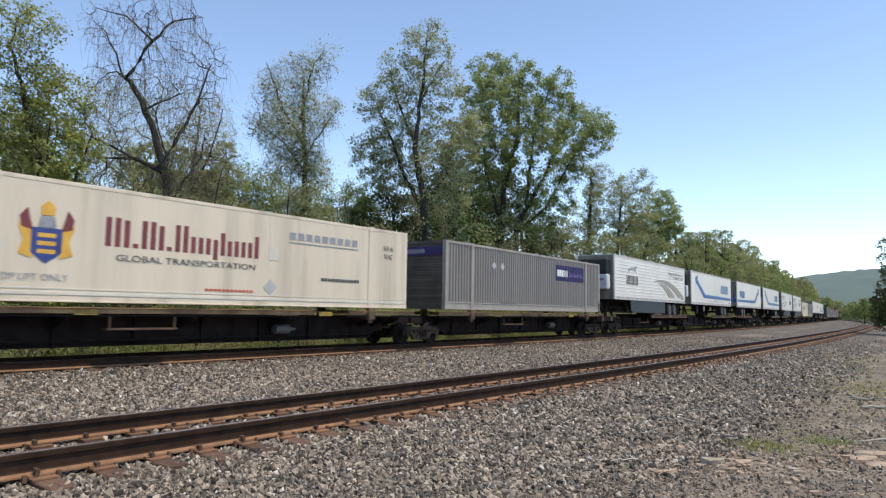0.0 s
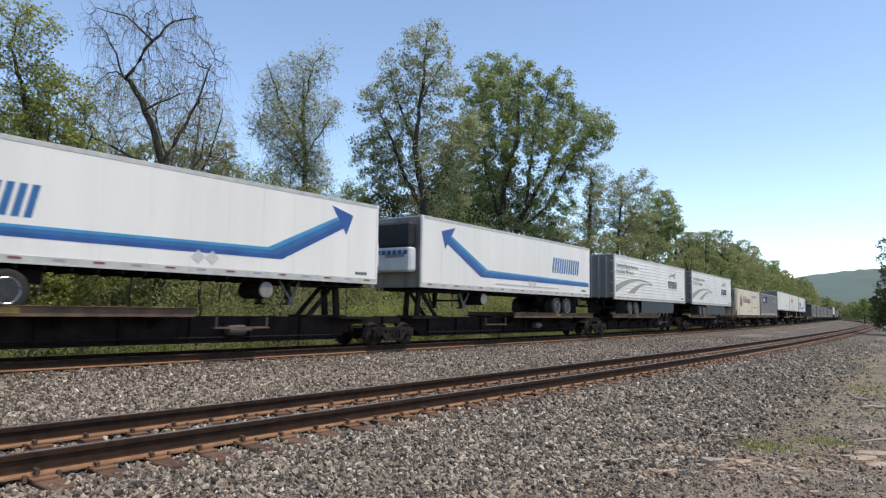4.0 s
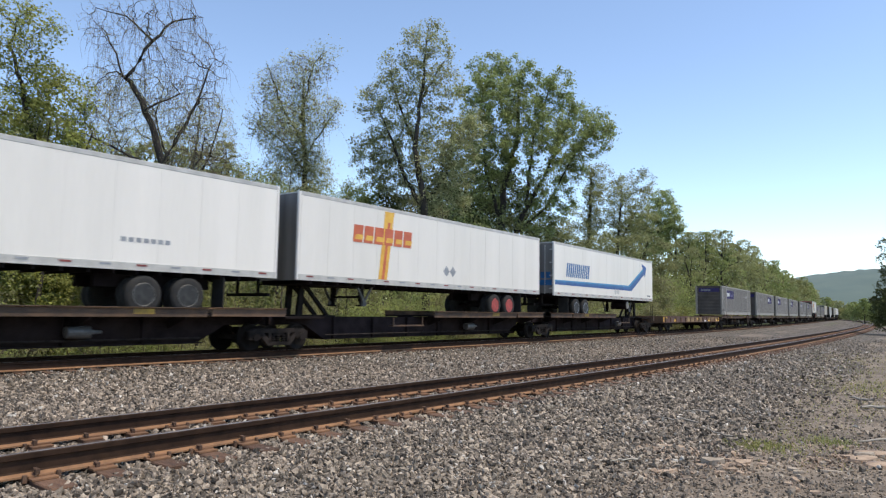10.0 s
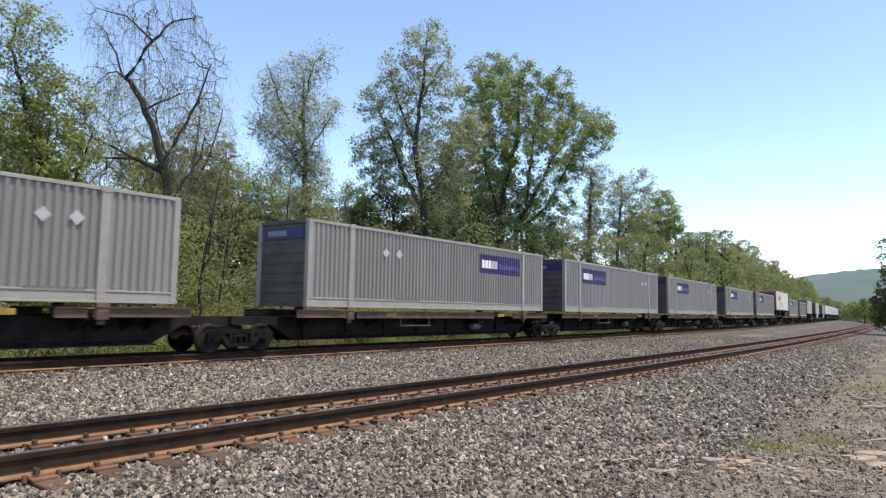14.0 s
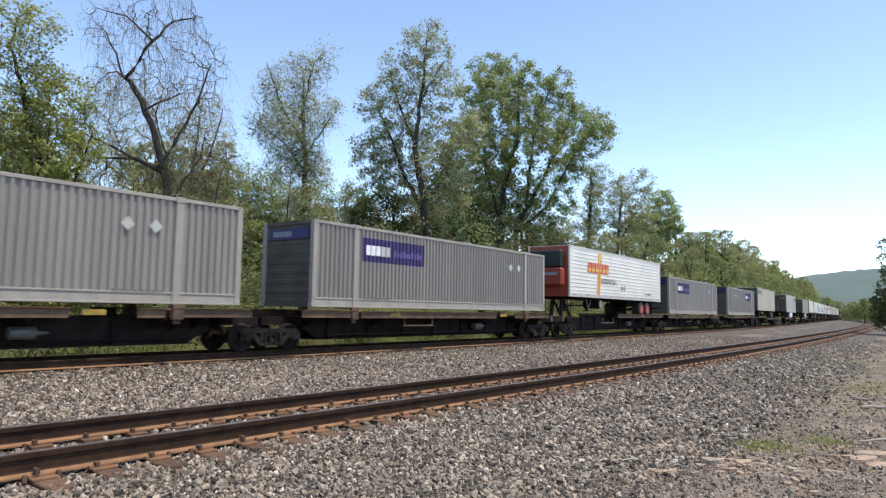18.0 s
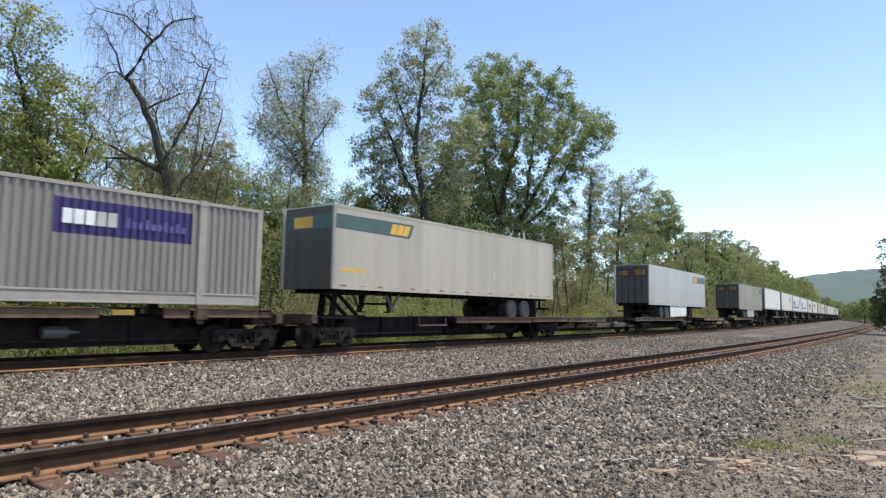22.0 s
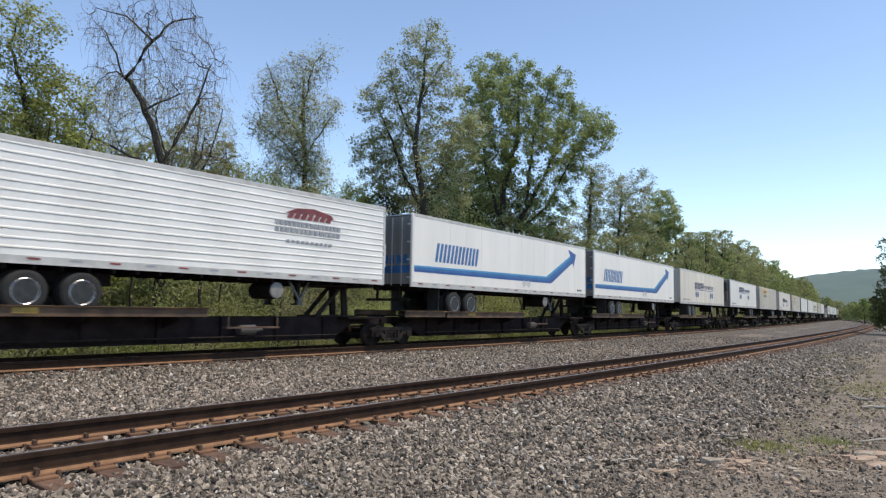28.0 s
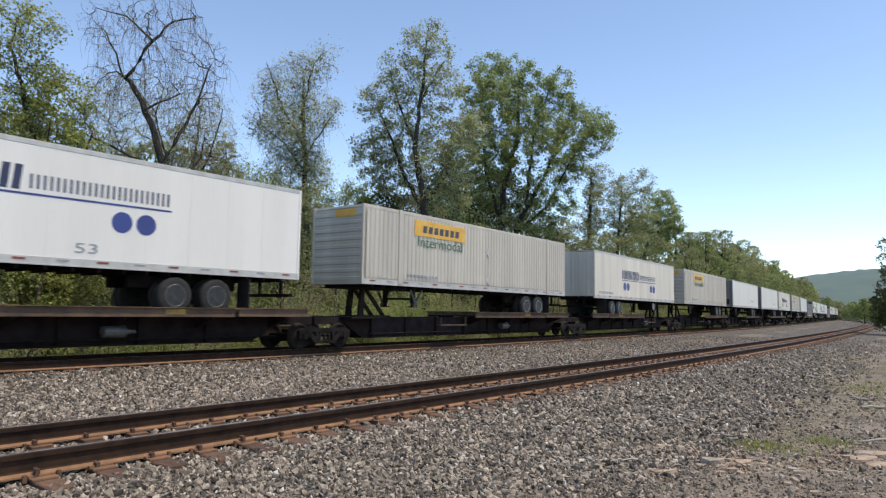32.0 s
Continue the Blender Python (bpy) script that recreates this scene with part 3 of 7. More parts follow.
def ladder_mesh():
    bm = bmesh.new()
    for x in (-0.19, 0.19):
        add_box(bm, x - 0.012, x + 0.012, -1.36, -1.335, 0.55, 1.95)
    for k in range(5):
        add_box(bm, -0.19, 0.19, -1.36, -1.335, 0.62 + k * 0.3, 0.645 + k * 0.3)
    return bm


def spine_car(xa, xb, d, z, load, trucks, coupled, lip="deck", low=0.31, label=""):
    """One platform of a spine car from xa to xb; d: the end (-1 or 1) under the wheels."""
    ob = thing("spine_car", label or "grimy black spine car platform with rusty yellow deck edges", "railway car", "spine cars of the train")
    piece("centre_sill", (round(xa, 2), round(xb, 2), low), sill_mesh(xa + 0.06, xb - 0.06, low), "black", ob, "deep grimy black centre sill")
    if load == "trailer":
        deck_pieces(ob, d, z, 8.5, -0.8, lip)
        h = d * -7.0
        top = 0.98
        piece("hitch", (d, z), lambda: hitch_mesh(d, z), "truck", ob, "raised steel trailer hitch", (h, 0, 0))
        piece("end_deck", (d,), lambda: boxes((min(-d * 6.6, -d * 8.3), max(-d * 6.6, -d * 8.3), -1.05, 1.05, 1.0, 1.075), bevel=0.01), "black", ob)
    else:
        deck_pieces(ob, -1, z, 8.5, -3.3 if load == "container" else 0.4, lip)
        deck_pieces(ob, 1, z, 8.5, 5.0, lip)
        if load == "empty":
            plate = "orange" if lip == "orange" else "tansill"
            for a, b in ((-6.6, -3.4), (-3.1, -0.4), (-0.1, 7.2)):
                piece("side_plate", (a, b), lambda: prism([(a, 0.42), (b, 0.42), (b, 0.74), (a + 0.5, 0.74)], -0.60, -0.56), plate if a > -1 else "tansill", ob, "dusty tan plate on the side of the sill")
        if load == "container":
            for x in (-6.1, 6.1):
                for y in (-1, 1):
                    y0, y1 = sorted((y * 1.22, y * 1.40))
                    piece("pedestal", (y,), lambda: boxes((-0.16, 0.16, y0, y1, 0.98, 1.395), (-0.1, 0.1, y * 1.3 - 0.03, y * 1.3 + 0.03, 0.86, 0.98), bevel=0.012), "deck", ob, "rusty steel container pedestal", (x, 0, 0))
    piece("brake_cylinder", (), lambda: lathe([(-0.38, 0.05), (-0.36, 0.15), (0.2, 0.16), (0.24, 0.06), (0.5, 0.04)], 14, axis='X'), "greyrim", ob, "pale dusty brake cylinder", (2.6, -0.78, 0.66))
    piece("brake_pipe", (round(xb - xa, 1),), lambda: lathe([(xa + 2.5, 0.03), (xb - 2.5, 0.03)], 6, axis='X'), "truck", ob, at=(0, -0.62, 0.44))
    piece("step", (), lambda: boxes((-0.95, 0.95, -1.32, -1.1, 0.72, 0.77), (-0.9, -0.86, -1.3, -1.26, 0.77, 1.06), (0.86, 0.9, -1.3, -1.26, 0.77, 1.06)), "deck", ob, "rust-stained side step", (2.4 if d < 0 else -2.4, 0, 0))
    for x in trucks:
        truck(ob, x)
    for end, x in coupled:
        piece("ladder", (), ladder_mesh, "truck", ob, "thin steel ladder", (x + (0.75 if end < 0 else -0.75), 0, 0))
        piece("coupler", (end,), lambda: boxes((min(0, end * 0.75), max(0, end * 0.75), -0.13, 0.13, 0.78, 0.98), (min(end * 0.6, end * 0.95), max(end * 0.6, end * 0.95), -0.2, 0.2, 0.74, 1.02), bevel=0.03), "truck", ob, "rusty knuckle coupler", (x, 0, 0))
        piece("end_sill", (), lambda: boxes((-0.12, 0.12, -1.3, 1.3, 0.86, 1.16), bevel=0.01), "deck", ob, at=(x - end * 0.15, 0, 0))
    return ob


def hitch_mesh(d, z):
    bm = bmesh.new()
    t = z + 0.88
    for y in (-0.3, 0.3):
        add_prism(bm, [(-0.22 * d, 1.06), (0.02 * d, 1.06), (0.10 * d, t - 0.06), (-0.10 * d, t - 0.06)], y - 0.06, y + 0.06)
        add_prism(bm, [(1.15 * d, 1.06), (1.35 * d, 1.06), (0.26 * d, t - 0.1), (0.10 * d, t - 0.1)], y - 0.05, y + 0.05)
    add_box(bm, -0.42, 0.42, -0.45, 0.45, t - 0.08, t, bevel=0.01)
    add_box(bm, min(-0.4 * d, 1.45 * d), max(-0.4 * d, 1.45 * d), -0.5, 0.5, 1.055, 1.12)
    return bm


# ---- containers ----
def corrugated_mesh(x0, x1, z0, z1, y, out, pitch=0.27, deep=0.045):
    """An upright-ribbed steel wall; out is the way it faces."""
    xs, n = [], max(1, round((x1 - x0) / pitch))
    p = (x1 - x0) / n
    for i in range(n):
        a = x0 + i * p
        xs += [(a, 0), (a + 0.32 * p, 0), (a + 0.5 * p, 1), (a + 0.82 * p, 1)]
    xs.append((x1, 0))
    bm = bmesh.new()
    lo = [bm.verts.new((x, y - out * deep * k, z0)) for x, k in xs]
    hi = [bm.verts.new((x, y - out * deep * k, z1)) for x, k in xs]
    for i in range(len(xs) - 1):
        f = (lo[i], lo[i + 1], hi[i + 1], hi[i])
        bm.faces.new(f if out < 0 else f[::-1])
    return bm


def end_wall_mesh(x, out, z0, z1, ribs=8, deep=0.03):
    """An end wall with lying ribs; out is the way it faces along x."""
    bm = bmesh.new()
    h = (z1 - z0) / ribs
    rows = []
    for i in range(ribs):
        a = z0 + i * h
        rows += [(a, 0), (a + 0.35 * h, 0), (a + 0.45 * h, 1), (a + 0.9 * h, 1)]
    rows.append((z1, 0))
    l = [bm.verts.new((x - out * deep * k, -1.2, z)) for z, k in rows]
    r = [bm.verts.new((x - out * deep * k, 1.2, z)) for z, k in rows]
    for i in range(len(rows) - 1):
        bm.faces.new((l[i], r[i], r[i + 1], l[i + 1]))
    return bm


def container_frame(ob, z, paint, trim, channel=False):
    """Corner posts, rails, roof and floor of a long container."""
    for x in (-1, 1):
        for y in (-1, 1):
            piece("corner_post", (z,), lambda: boxes((-0.09, 0.09, -0.09, 0.09, z, z + TALL), (-0.1, 0.1, -0.1, 0.1, z, z + 0.12), bevel=0.01), trim, ob, at=(x * (HALF - 0.09), y * 1.21, 0))
            piece("lift_post", (z,), lambda: boxes((-0.11, 0.11, -0.035, 0.035, z, z + TALL - 0.02), (-0.13, 0.13, -0.05, 0.05, z + TALL - 0.14, z + TALL + 0.02), bevel=0.008), trim, ob, at=(x * 6.05, y * 1.285, 0))
    for y in (-1, 1):
        if channel:
            piece("bottom_rail", (z, "c"), lambda: boxes((-HALF + 0.1, HALF - 0.1, -0.02, 0.02, z, z + 0.31), (-HALF + 0.1, HALF - 0.1, -0.05, 0.05, z, z + 0.05), (-HALF + 0.1, HALF - 0.1, -0.045, 0.045, z + 0.27, z + 0.32), bevel=0.006), trim, ob, at=(0, y * 1.255, 0))
        else:
            piece("bottom_rail", (z,), lambda: boxes((-HALF + 0.1, HALF - 0.1, -0.03, 0.03, z, z + 0.15), (-HALF + 0.1, HALF - 0.1, -0.05, 0.05, z, z + 0.04), bevel=0.006), trim, ob, at=(0, y * 1.265, 0))
        piece("top_rail", (z,), lambda: boxes((-HALF + 0.1, HALF - 0.1, -0.035, 0.035, z + TALL - 0.10, z + TALL), bevel=0.008), trim, ob, at=(0, y * 1.265, 0))
    piece("roof", (z,), lambda: boxes((-HALF + 0.05, HALF - 0.05, -1.25, 1.25, z + TALL - 0.06, z + TALL - 0.012)), "roof", ob)
    piece("floor", (z,), lambda: boxes((-HALF + 0.1, HALF - 0.1, -1.22, 1.22, z + 0.02, z + 0.12)), "black", ob)
    for x in (-1, 1):
        for zz in (z + 0.06, z + TALL - 0.06):
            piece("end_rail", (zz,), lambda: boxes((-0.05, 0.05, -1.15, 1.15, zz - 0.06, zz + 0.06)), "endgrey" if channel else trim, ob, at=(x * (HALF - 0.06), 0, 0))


RIB = 11.88 / 56


def grey_container(logo, z=1.40, faded=False):
    ob = thing("freight_container", "grey corrugated 53-foot freight container with a purple panel on the side", "container", "grey containers on the train")
    container_frame(ob, z, "grey", "palegrey", True)
    for a, b in ((-HALF + 0.18, -6.16), (-5.94, 5.94), (6.16, HALF - 0.18)):
        for y in (-1, 1):
            piece("side_panel", (z, a, b, y), lambda: corrugated_mesh(a, b, z + 0.32, z + TALL - 0.1, y * 1.285, y, RIB, 0.062), "grey", ob)
    for x in (-1, 1):
        piece("end_wall", (z, x), lambda: end_wall_mesh(x * (HALF - 0.06), x, z + 0.12, z + TALL - 0.12, deep=0.012), "endgrey", ob, "dark grey end wall with grime and shade in its colour")
    x0, x1 = (-5.85, -2.25) if logo == "front" else (2.15, 5.75)
    zp = z + 1.66
    k0, k1 = (1, 18) if logo == "front" else (38, 55)
    x0, x1 = -5.94 + k0 * RIB, -5.94 + k1 * RIB
    piece("sign_panel", (z, k0), lambda: corrugated_mesh(x0, x1, zp, zp + 0.86, -1.288, -1, RIB, 0.062), "purple", ob, "purple panel painted over the ribs")
    blocks(ob, [(x0 + 0.20, 0.23, 0.24, 0.60), (x0 + 0.47, 0.23, 0.24, 0.60), (x0 + 0.74, 0.23, 0.24, 0.60)], zp, "paper", "white trade mark drawn as plain blocks")
    blocks(ob, [(x0 + 1.01, 0.23, 0.24, 0.60), (x0 + 1.28, 0.23, 0.24, 0.60)], zp, "faded", "faded half of the trade mark")
    blocks(ob, [(x0 + 1.74 + 0.172 * k, 0.115, 0.26, 0.52 if k in (0, 3, 6, 8) else 0.44) for k in range(10)], zp, "lilac", "faded lilac bars")
    sx = 5.0 if logo == "front" else -3.85
    for dx in (-0.38, 0.38):
        slab(ob, "placard", [(sx + dx - 0.19, z + 2.05), (sx + dx, z + 1.86), (sx + dx + 0.19, z + 2.05), (sx + dx, z + 2.24)], "faded", 0.008, "faded white diamond placard")
    cx = -5.6 if logo == "front" else -3.6
    bars(ob, "marking", cx, cx + 1.5, z + 0.30, z + 0.38, 9, "smudge", proud=0.004)
    bars(ob, "marking", 4.3, 5.7, z + 0.30, z + 0.37, 8, "smudge", proud=0.004)
    piece("end_panel", (z,), lambda: boxes((-HALF + 0.025, -HALF + 0.055, -1.02, 0.98, z + 2.28, z + 2.66)), "purple", ob, "purple sign panel on the end")
    piece("logo", ("end", z), lambda: boxes(*[(-HALF + 0.018, -HALF + 0.03, -0.15 + 0.16 * k, -0.03 + 0.16 * k, z + 2.38, z + 2.56) for k in range(6)]), "slate", ob)
    return ob


def crest(ob, x, z, gold="amber", field="navy"):
    """A coat of arms as plain coloured shapes."""
    for s in (-1, 1):
        slab(ob, "crest_side", [(x + s * 0.30, z - 0.62), (x + s * 0.60, z - 0.52), (x + s * 0.50, z - 0.2), (x + s * 0.62, z + 0.12), (x + s * 0.50, z + 0.48), (x + s * 0.34, z + 0.2)], gold, 0.005)
        slab(ob, "crest_side", [(x + s * 0.30, z + 0.02), (x + s * 0.56, z + 0.1), (x + s * 0.60, z + 0.34), (x + s * 0.44, z + 0.56), (x + s * 0.38, z + 0.3)], "maroon", 0.008)
    slab(ob, "crest_shield", [(x - 0.34, z + 0.1), (x - 0.34, z - 0.48), (x, z - 0.72), (x + 0.34, z - 0.48), (x + 0.34, z + 0.1)], field, 0.008)
    for k in range(3):
        slab(ob, "crest_band", [(x - 0.2, z - 0.02 - 0.19 * k), (x - 0.2, z - 0.12 - 0.19 * k), (x + 0.2, z - 0.12 - 0.19 * k), (x + 0.2, z - 0.02 - 0.19 * k)], gold, 0.011)
    slab(ob, "crest_helm", [(x - 0.2, z + 0.12), (x + 0.2, z + 0.12), (x + 0.16, z + 0.36), (x - 0.16, z + 0.36)], "slate", 0.009)
    slab(ob, "crest_crown", [(x - 0.14, z + 0.40), (x + 0.14, z + 0.40), (x + 0.16, z + 0.6), (x, z + 0.76), (x - 0.16, z + 0.6)], gold, 0.009)


def cream_container(reefer_front, z=1.40):
    ob = thing("refrigerated_container", "cream refrigerated container with dark red bars and a crest", "container", "cream containers on the train")
    container_frame(ob, z, "cream", "cream")
    a = -HALF + (0.75 if reefer_front else 0.18)
    for y in (-1, 1):
        piece("side_panel", (z, a, y), lambda: boxes((a, HALF - 0.18, min(y * 1.24, y * 1.29), max(y * 1.24, y * 1.29), z + 0.15, z + TALL - 0.1)), "cream", ob)
        piece("rub_rail", (z, a, y), lambda: boxes((a, HALF - 0.18, min(y * 1.285, y * 1.31), max(y * 1.285, y * 1.31), z + 0.17, z + 0.24), (a, HALF - 0.18, min(y * 1.285, y * 1.302), max(y * 1.285, y * 1.302), z + 0.30, z + 0.33)), "offwhite", ob)
    for k in range(11):
        x = -5.2 + k * 1.22 - 0.6
        slab(ob, "panel_seam", [(x, z + 0.33), (x + 0.022, z + 0.33), (x + 0.022, z + TALL - 0.11), (x, z + TALL - 0.11)], "offwhite", 0.003, key=("seam", z, k), face=-1.29)
    piece("end_wall", (z, 1), lambda: end_wall_mesh(HALF - 0.06, 1, z + 0.12, z + TALL - 0.12), "cream", ob)
    if reefer_front:
        piece("bulkhead", (z,), lambda: boxes((a - 0.04, a, -1.2, 1.2, z + 0.1, z + TALL - 0.1)), "cream", ob)
        piece("cooling_unit", (z,), lambda: boxes((-HALF + 0.12, a - 0.05, -0.95, 0.95, z + 0.75, z + TALL - 0.35), bevel=0.06), "nose", ob, "white cooling unit set in the end frame, grime and shade in its colour")
        piece("grille", (z,), lambda: boxes((-HALF + 0.10, -HALF + 0.13, -0.85, 0.2, z + 1.75, z + TALL - 0.45), (-HALF + 0.2, a - 0.1, -0.965, -0.945, z + 1.5, z + TALL - 0.5)), "void", ob, "black fan grille")
        def braces():
            bm = bmesh.new()
            for i, (p, q) in enumerate((((-HALF + 0.12, z + 0.2), (a - 0.1, z + 1.0)), ((a - 0.1, z + 1.0), (-HALF + 0.12, z + 1.8)), ((-HALF + 0.12, z + 1.8), (a - 0.1, z + TALL - 0.25)))):
                add_prism(bm, [(p[0], p[1]), (p[0] + 0.07, p[1]), (q[0] + 0.07, q[1]), (q[0], q[1])], -1.27, -1.22)
            add_box(bm, a - 0.12, a, -1.28, -1.2, z, z + TALL)
            return bm
        piece("end_brace", (z,), braces, "cream", ob, "diagonal cream brace of the end frame")
    else:
        piece("end_wall", (z, -1), lambda: end_wall_mesh(-HALF + 0.06, -1, z + 0.12, z + TALL - 0.12), "cream", ob)
    crest(ob, -4.88, z + 1.62, *(("maroon", "ink") if reefer_front else ()))
    tops = (0.74, 0.74, 0.70, 0.12, 0.74, 0.74, 0.66, 0.12, 0.74, 0.74, 0.46, 0.46, 0.46, 0.44, 0.66, 0.44, 0.46, 0.46, 0.46, 0.66)
    rows = [(-3.52 + 0.237 * k, 0.15, -0.14 if k == 13 else 0.0, top) for k, top in enumerate(tops)]
    blocks(ob, rows, z + 1.42, "maroon", "dark red trade name drawn as plain bars", -1.291)
    if not reefer_front:
        lettering(ob, "GLOBAL TRANSPORTATION", -3.22, 1.02, z + 1.07, 0.17, "ink")
        lettering(ob, "53 ft", 6.72, 7.25, z + 2.12, 0.18, "ink")
        lettering(ob, "XHC", 6.75, 7.22, z + 1.82, 0.18, "ink")
        lettering(ob, "TOP LIFT ONLY", -5.95, -4.35, z + 0.50, 0.16, "slate")
    bars(ob, "logo", 2.3, 5.45, z + 2.14, z + 2.36, 9, "slate", gap=0.3, proud=0.005)
    slab(ob, "underline", [(2.3, z + 2.02), (5.4, z + 2.02), (5.4, z + 2.05), (2.3, z + 2.05)], "slate", 0.005)
    bars(ob, "marking", 3.7, 5.5, z + 0.86, z + 0.96, 13, "ink", proud=0.004)
    bars(ob, "marking", -0.65, 1.0, z + 0.33 + 0.06, z + 0.46, 12, "redorange", proud=0.004)
    slab(ob, "placard", [(1.35, z + 0.58), (1.6, z + 0.33), (1.85, z + 0.58), (1.6, z + 0.83)], "faded", 0.006)
    slab(ob, "patch", [(1.5, z + 1.42), (1.9, z + 1.42), (1.9, z + 1.82), (1.5, z + 1.82)], "offwhite", 0.004)
    return ob


# ---- road trailers ----
def tyre_mesh():
    bm = bmesh.new()
    add_lathe(bm, [(-0.28, 0.30), (-0.29, 0.42), (-0.26, 0.49), (-0.22, 0.505), (-0.06, 0.505), (-0.03, 0.47), (0.0, 0.43), (0.03, 0.47), (0.06, 0.505), (0.24, 0.505), (0.28, 0.45), (0.28, 0.30)], 22)
    return bm


def rim_mesh():
    """A dished rim: bright flange, recessed disc and hub toned dark for the shade inside, dark hand holes."""
    bm = bmesh.new()
    add_lathe(bm, [(-0.285, 0.315), (-0.295, 0.300), (-0.27, 0.262), (-0.15, 0.252), (-0.10, 0.235), (-0.13, 0.165), (-0.165, 0.14), (-0.175, 0.105), (-0.26, 0.095), (-0.275, 0.05)], 16)
    for k in range(10):
        a = k * math.pi / 5
        add_cyl(bm, 0.135 * math.cos(a), 0.135 * math.sin(a), 0.016, -0.205, -0.16, 4)
    bm.faces.ensure_lookup_table()
    # shade of the recess: dish and hub take the darker second material
    for f in bm.faces[2 * 16:9 * 16 + 2]:
        f.material_index = 1
    first = len(bm.faces)
    for k in range(10):
        a = (k + 0.5) * math.pi / 5
        add_cyl(bm, 0.215 * math.cos(a), 0.215 * math.sin(a), 0.034, -0.149, -0.13, 6)
    bm.faces.ensure_lookup_table()
    for f in bm.faces[first:]:
        f.material_index = 1
    return bm


def ribbed_mesh(x0, x1, z0, z1, y, out, pitch=0.215):
    """A wall of lying ribs."""
    n = round((z1 - z0) / pitch)
    p = (z1 - z0) / n
    rows = []
    for i in range(n):
        a = z0 + i * p
        rows += [(a, 0), (a + p - 0.07, 0), (a + p - 0.05, 1.3), (a + p - 0.018, 1.3)]
    rows.append((z1, 0))
    bm = bmesh.new()
    l = [bm.verts.new((x0, y + out * 0.014 * k, z)) for z, k in rows]
    r = [bm.verts.new((x1, y + out * 0.014 * k, z)) for z, k in rows]
    for i in range(len(rows) - 1):
        bm.faces.new((l[i], r[i], r[i + 1], l[i + 1]))
    return bm


def tape_mesh(z, n, first):
    bm = bmesh.new()
    for i in range(n):
        x = -HALF + 0.5 + (BOX - 1.0) * i / (n - 1)
        if i % 2 == first:
            add_box(bm, x - 0.14, x + 0.14, -1.3225, -1.312, z + 0.11, z + 0.16)
    return bm


def leg_strut_mesh(z, n):
    """Two slanting struts and a foot beside a landing leg."""
    bm = bmesh.new()
    add_prism(bm, [(-0.52 * n, z - 0.02), (-0.43 * n, z - 0.02), (0.05 * n, z - 0.66), (-0.04 * n, z - 0.66)], -0.03, 0.03)
    add_prism(bm, [(0.42 * n, z - 0.02), (0.33 * n, z - 0.02), (-0.05 * n, z - 0.66), (0.04 * n, z - 0.66)], -0.026, 0.034)
    add_prism(bm, [(-0.1, z - 0.80), (0.1, z - 0.80), (0.08, z - 0.62), (-0.08, z - 0.62)], -0.05, 0.05)
    return bm


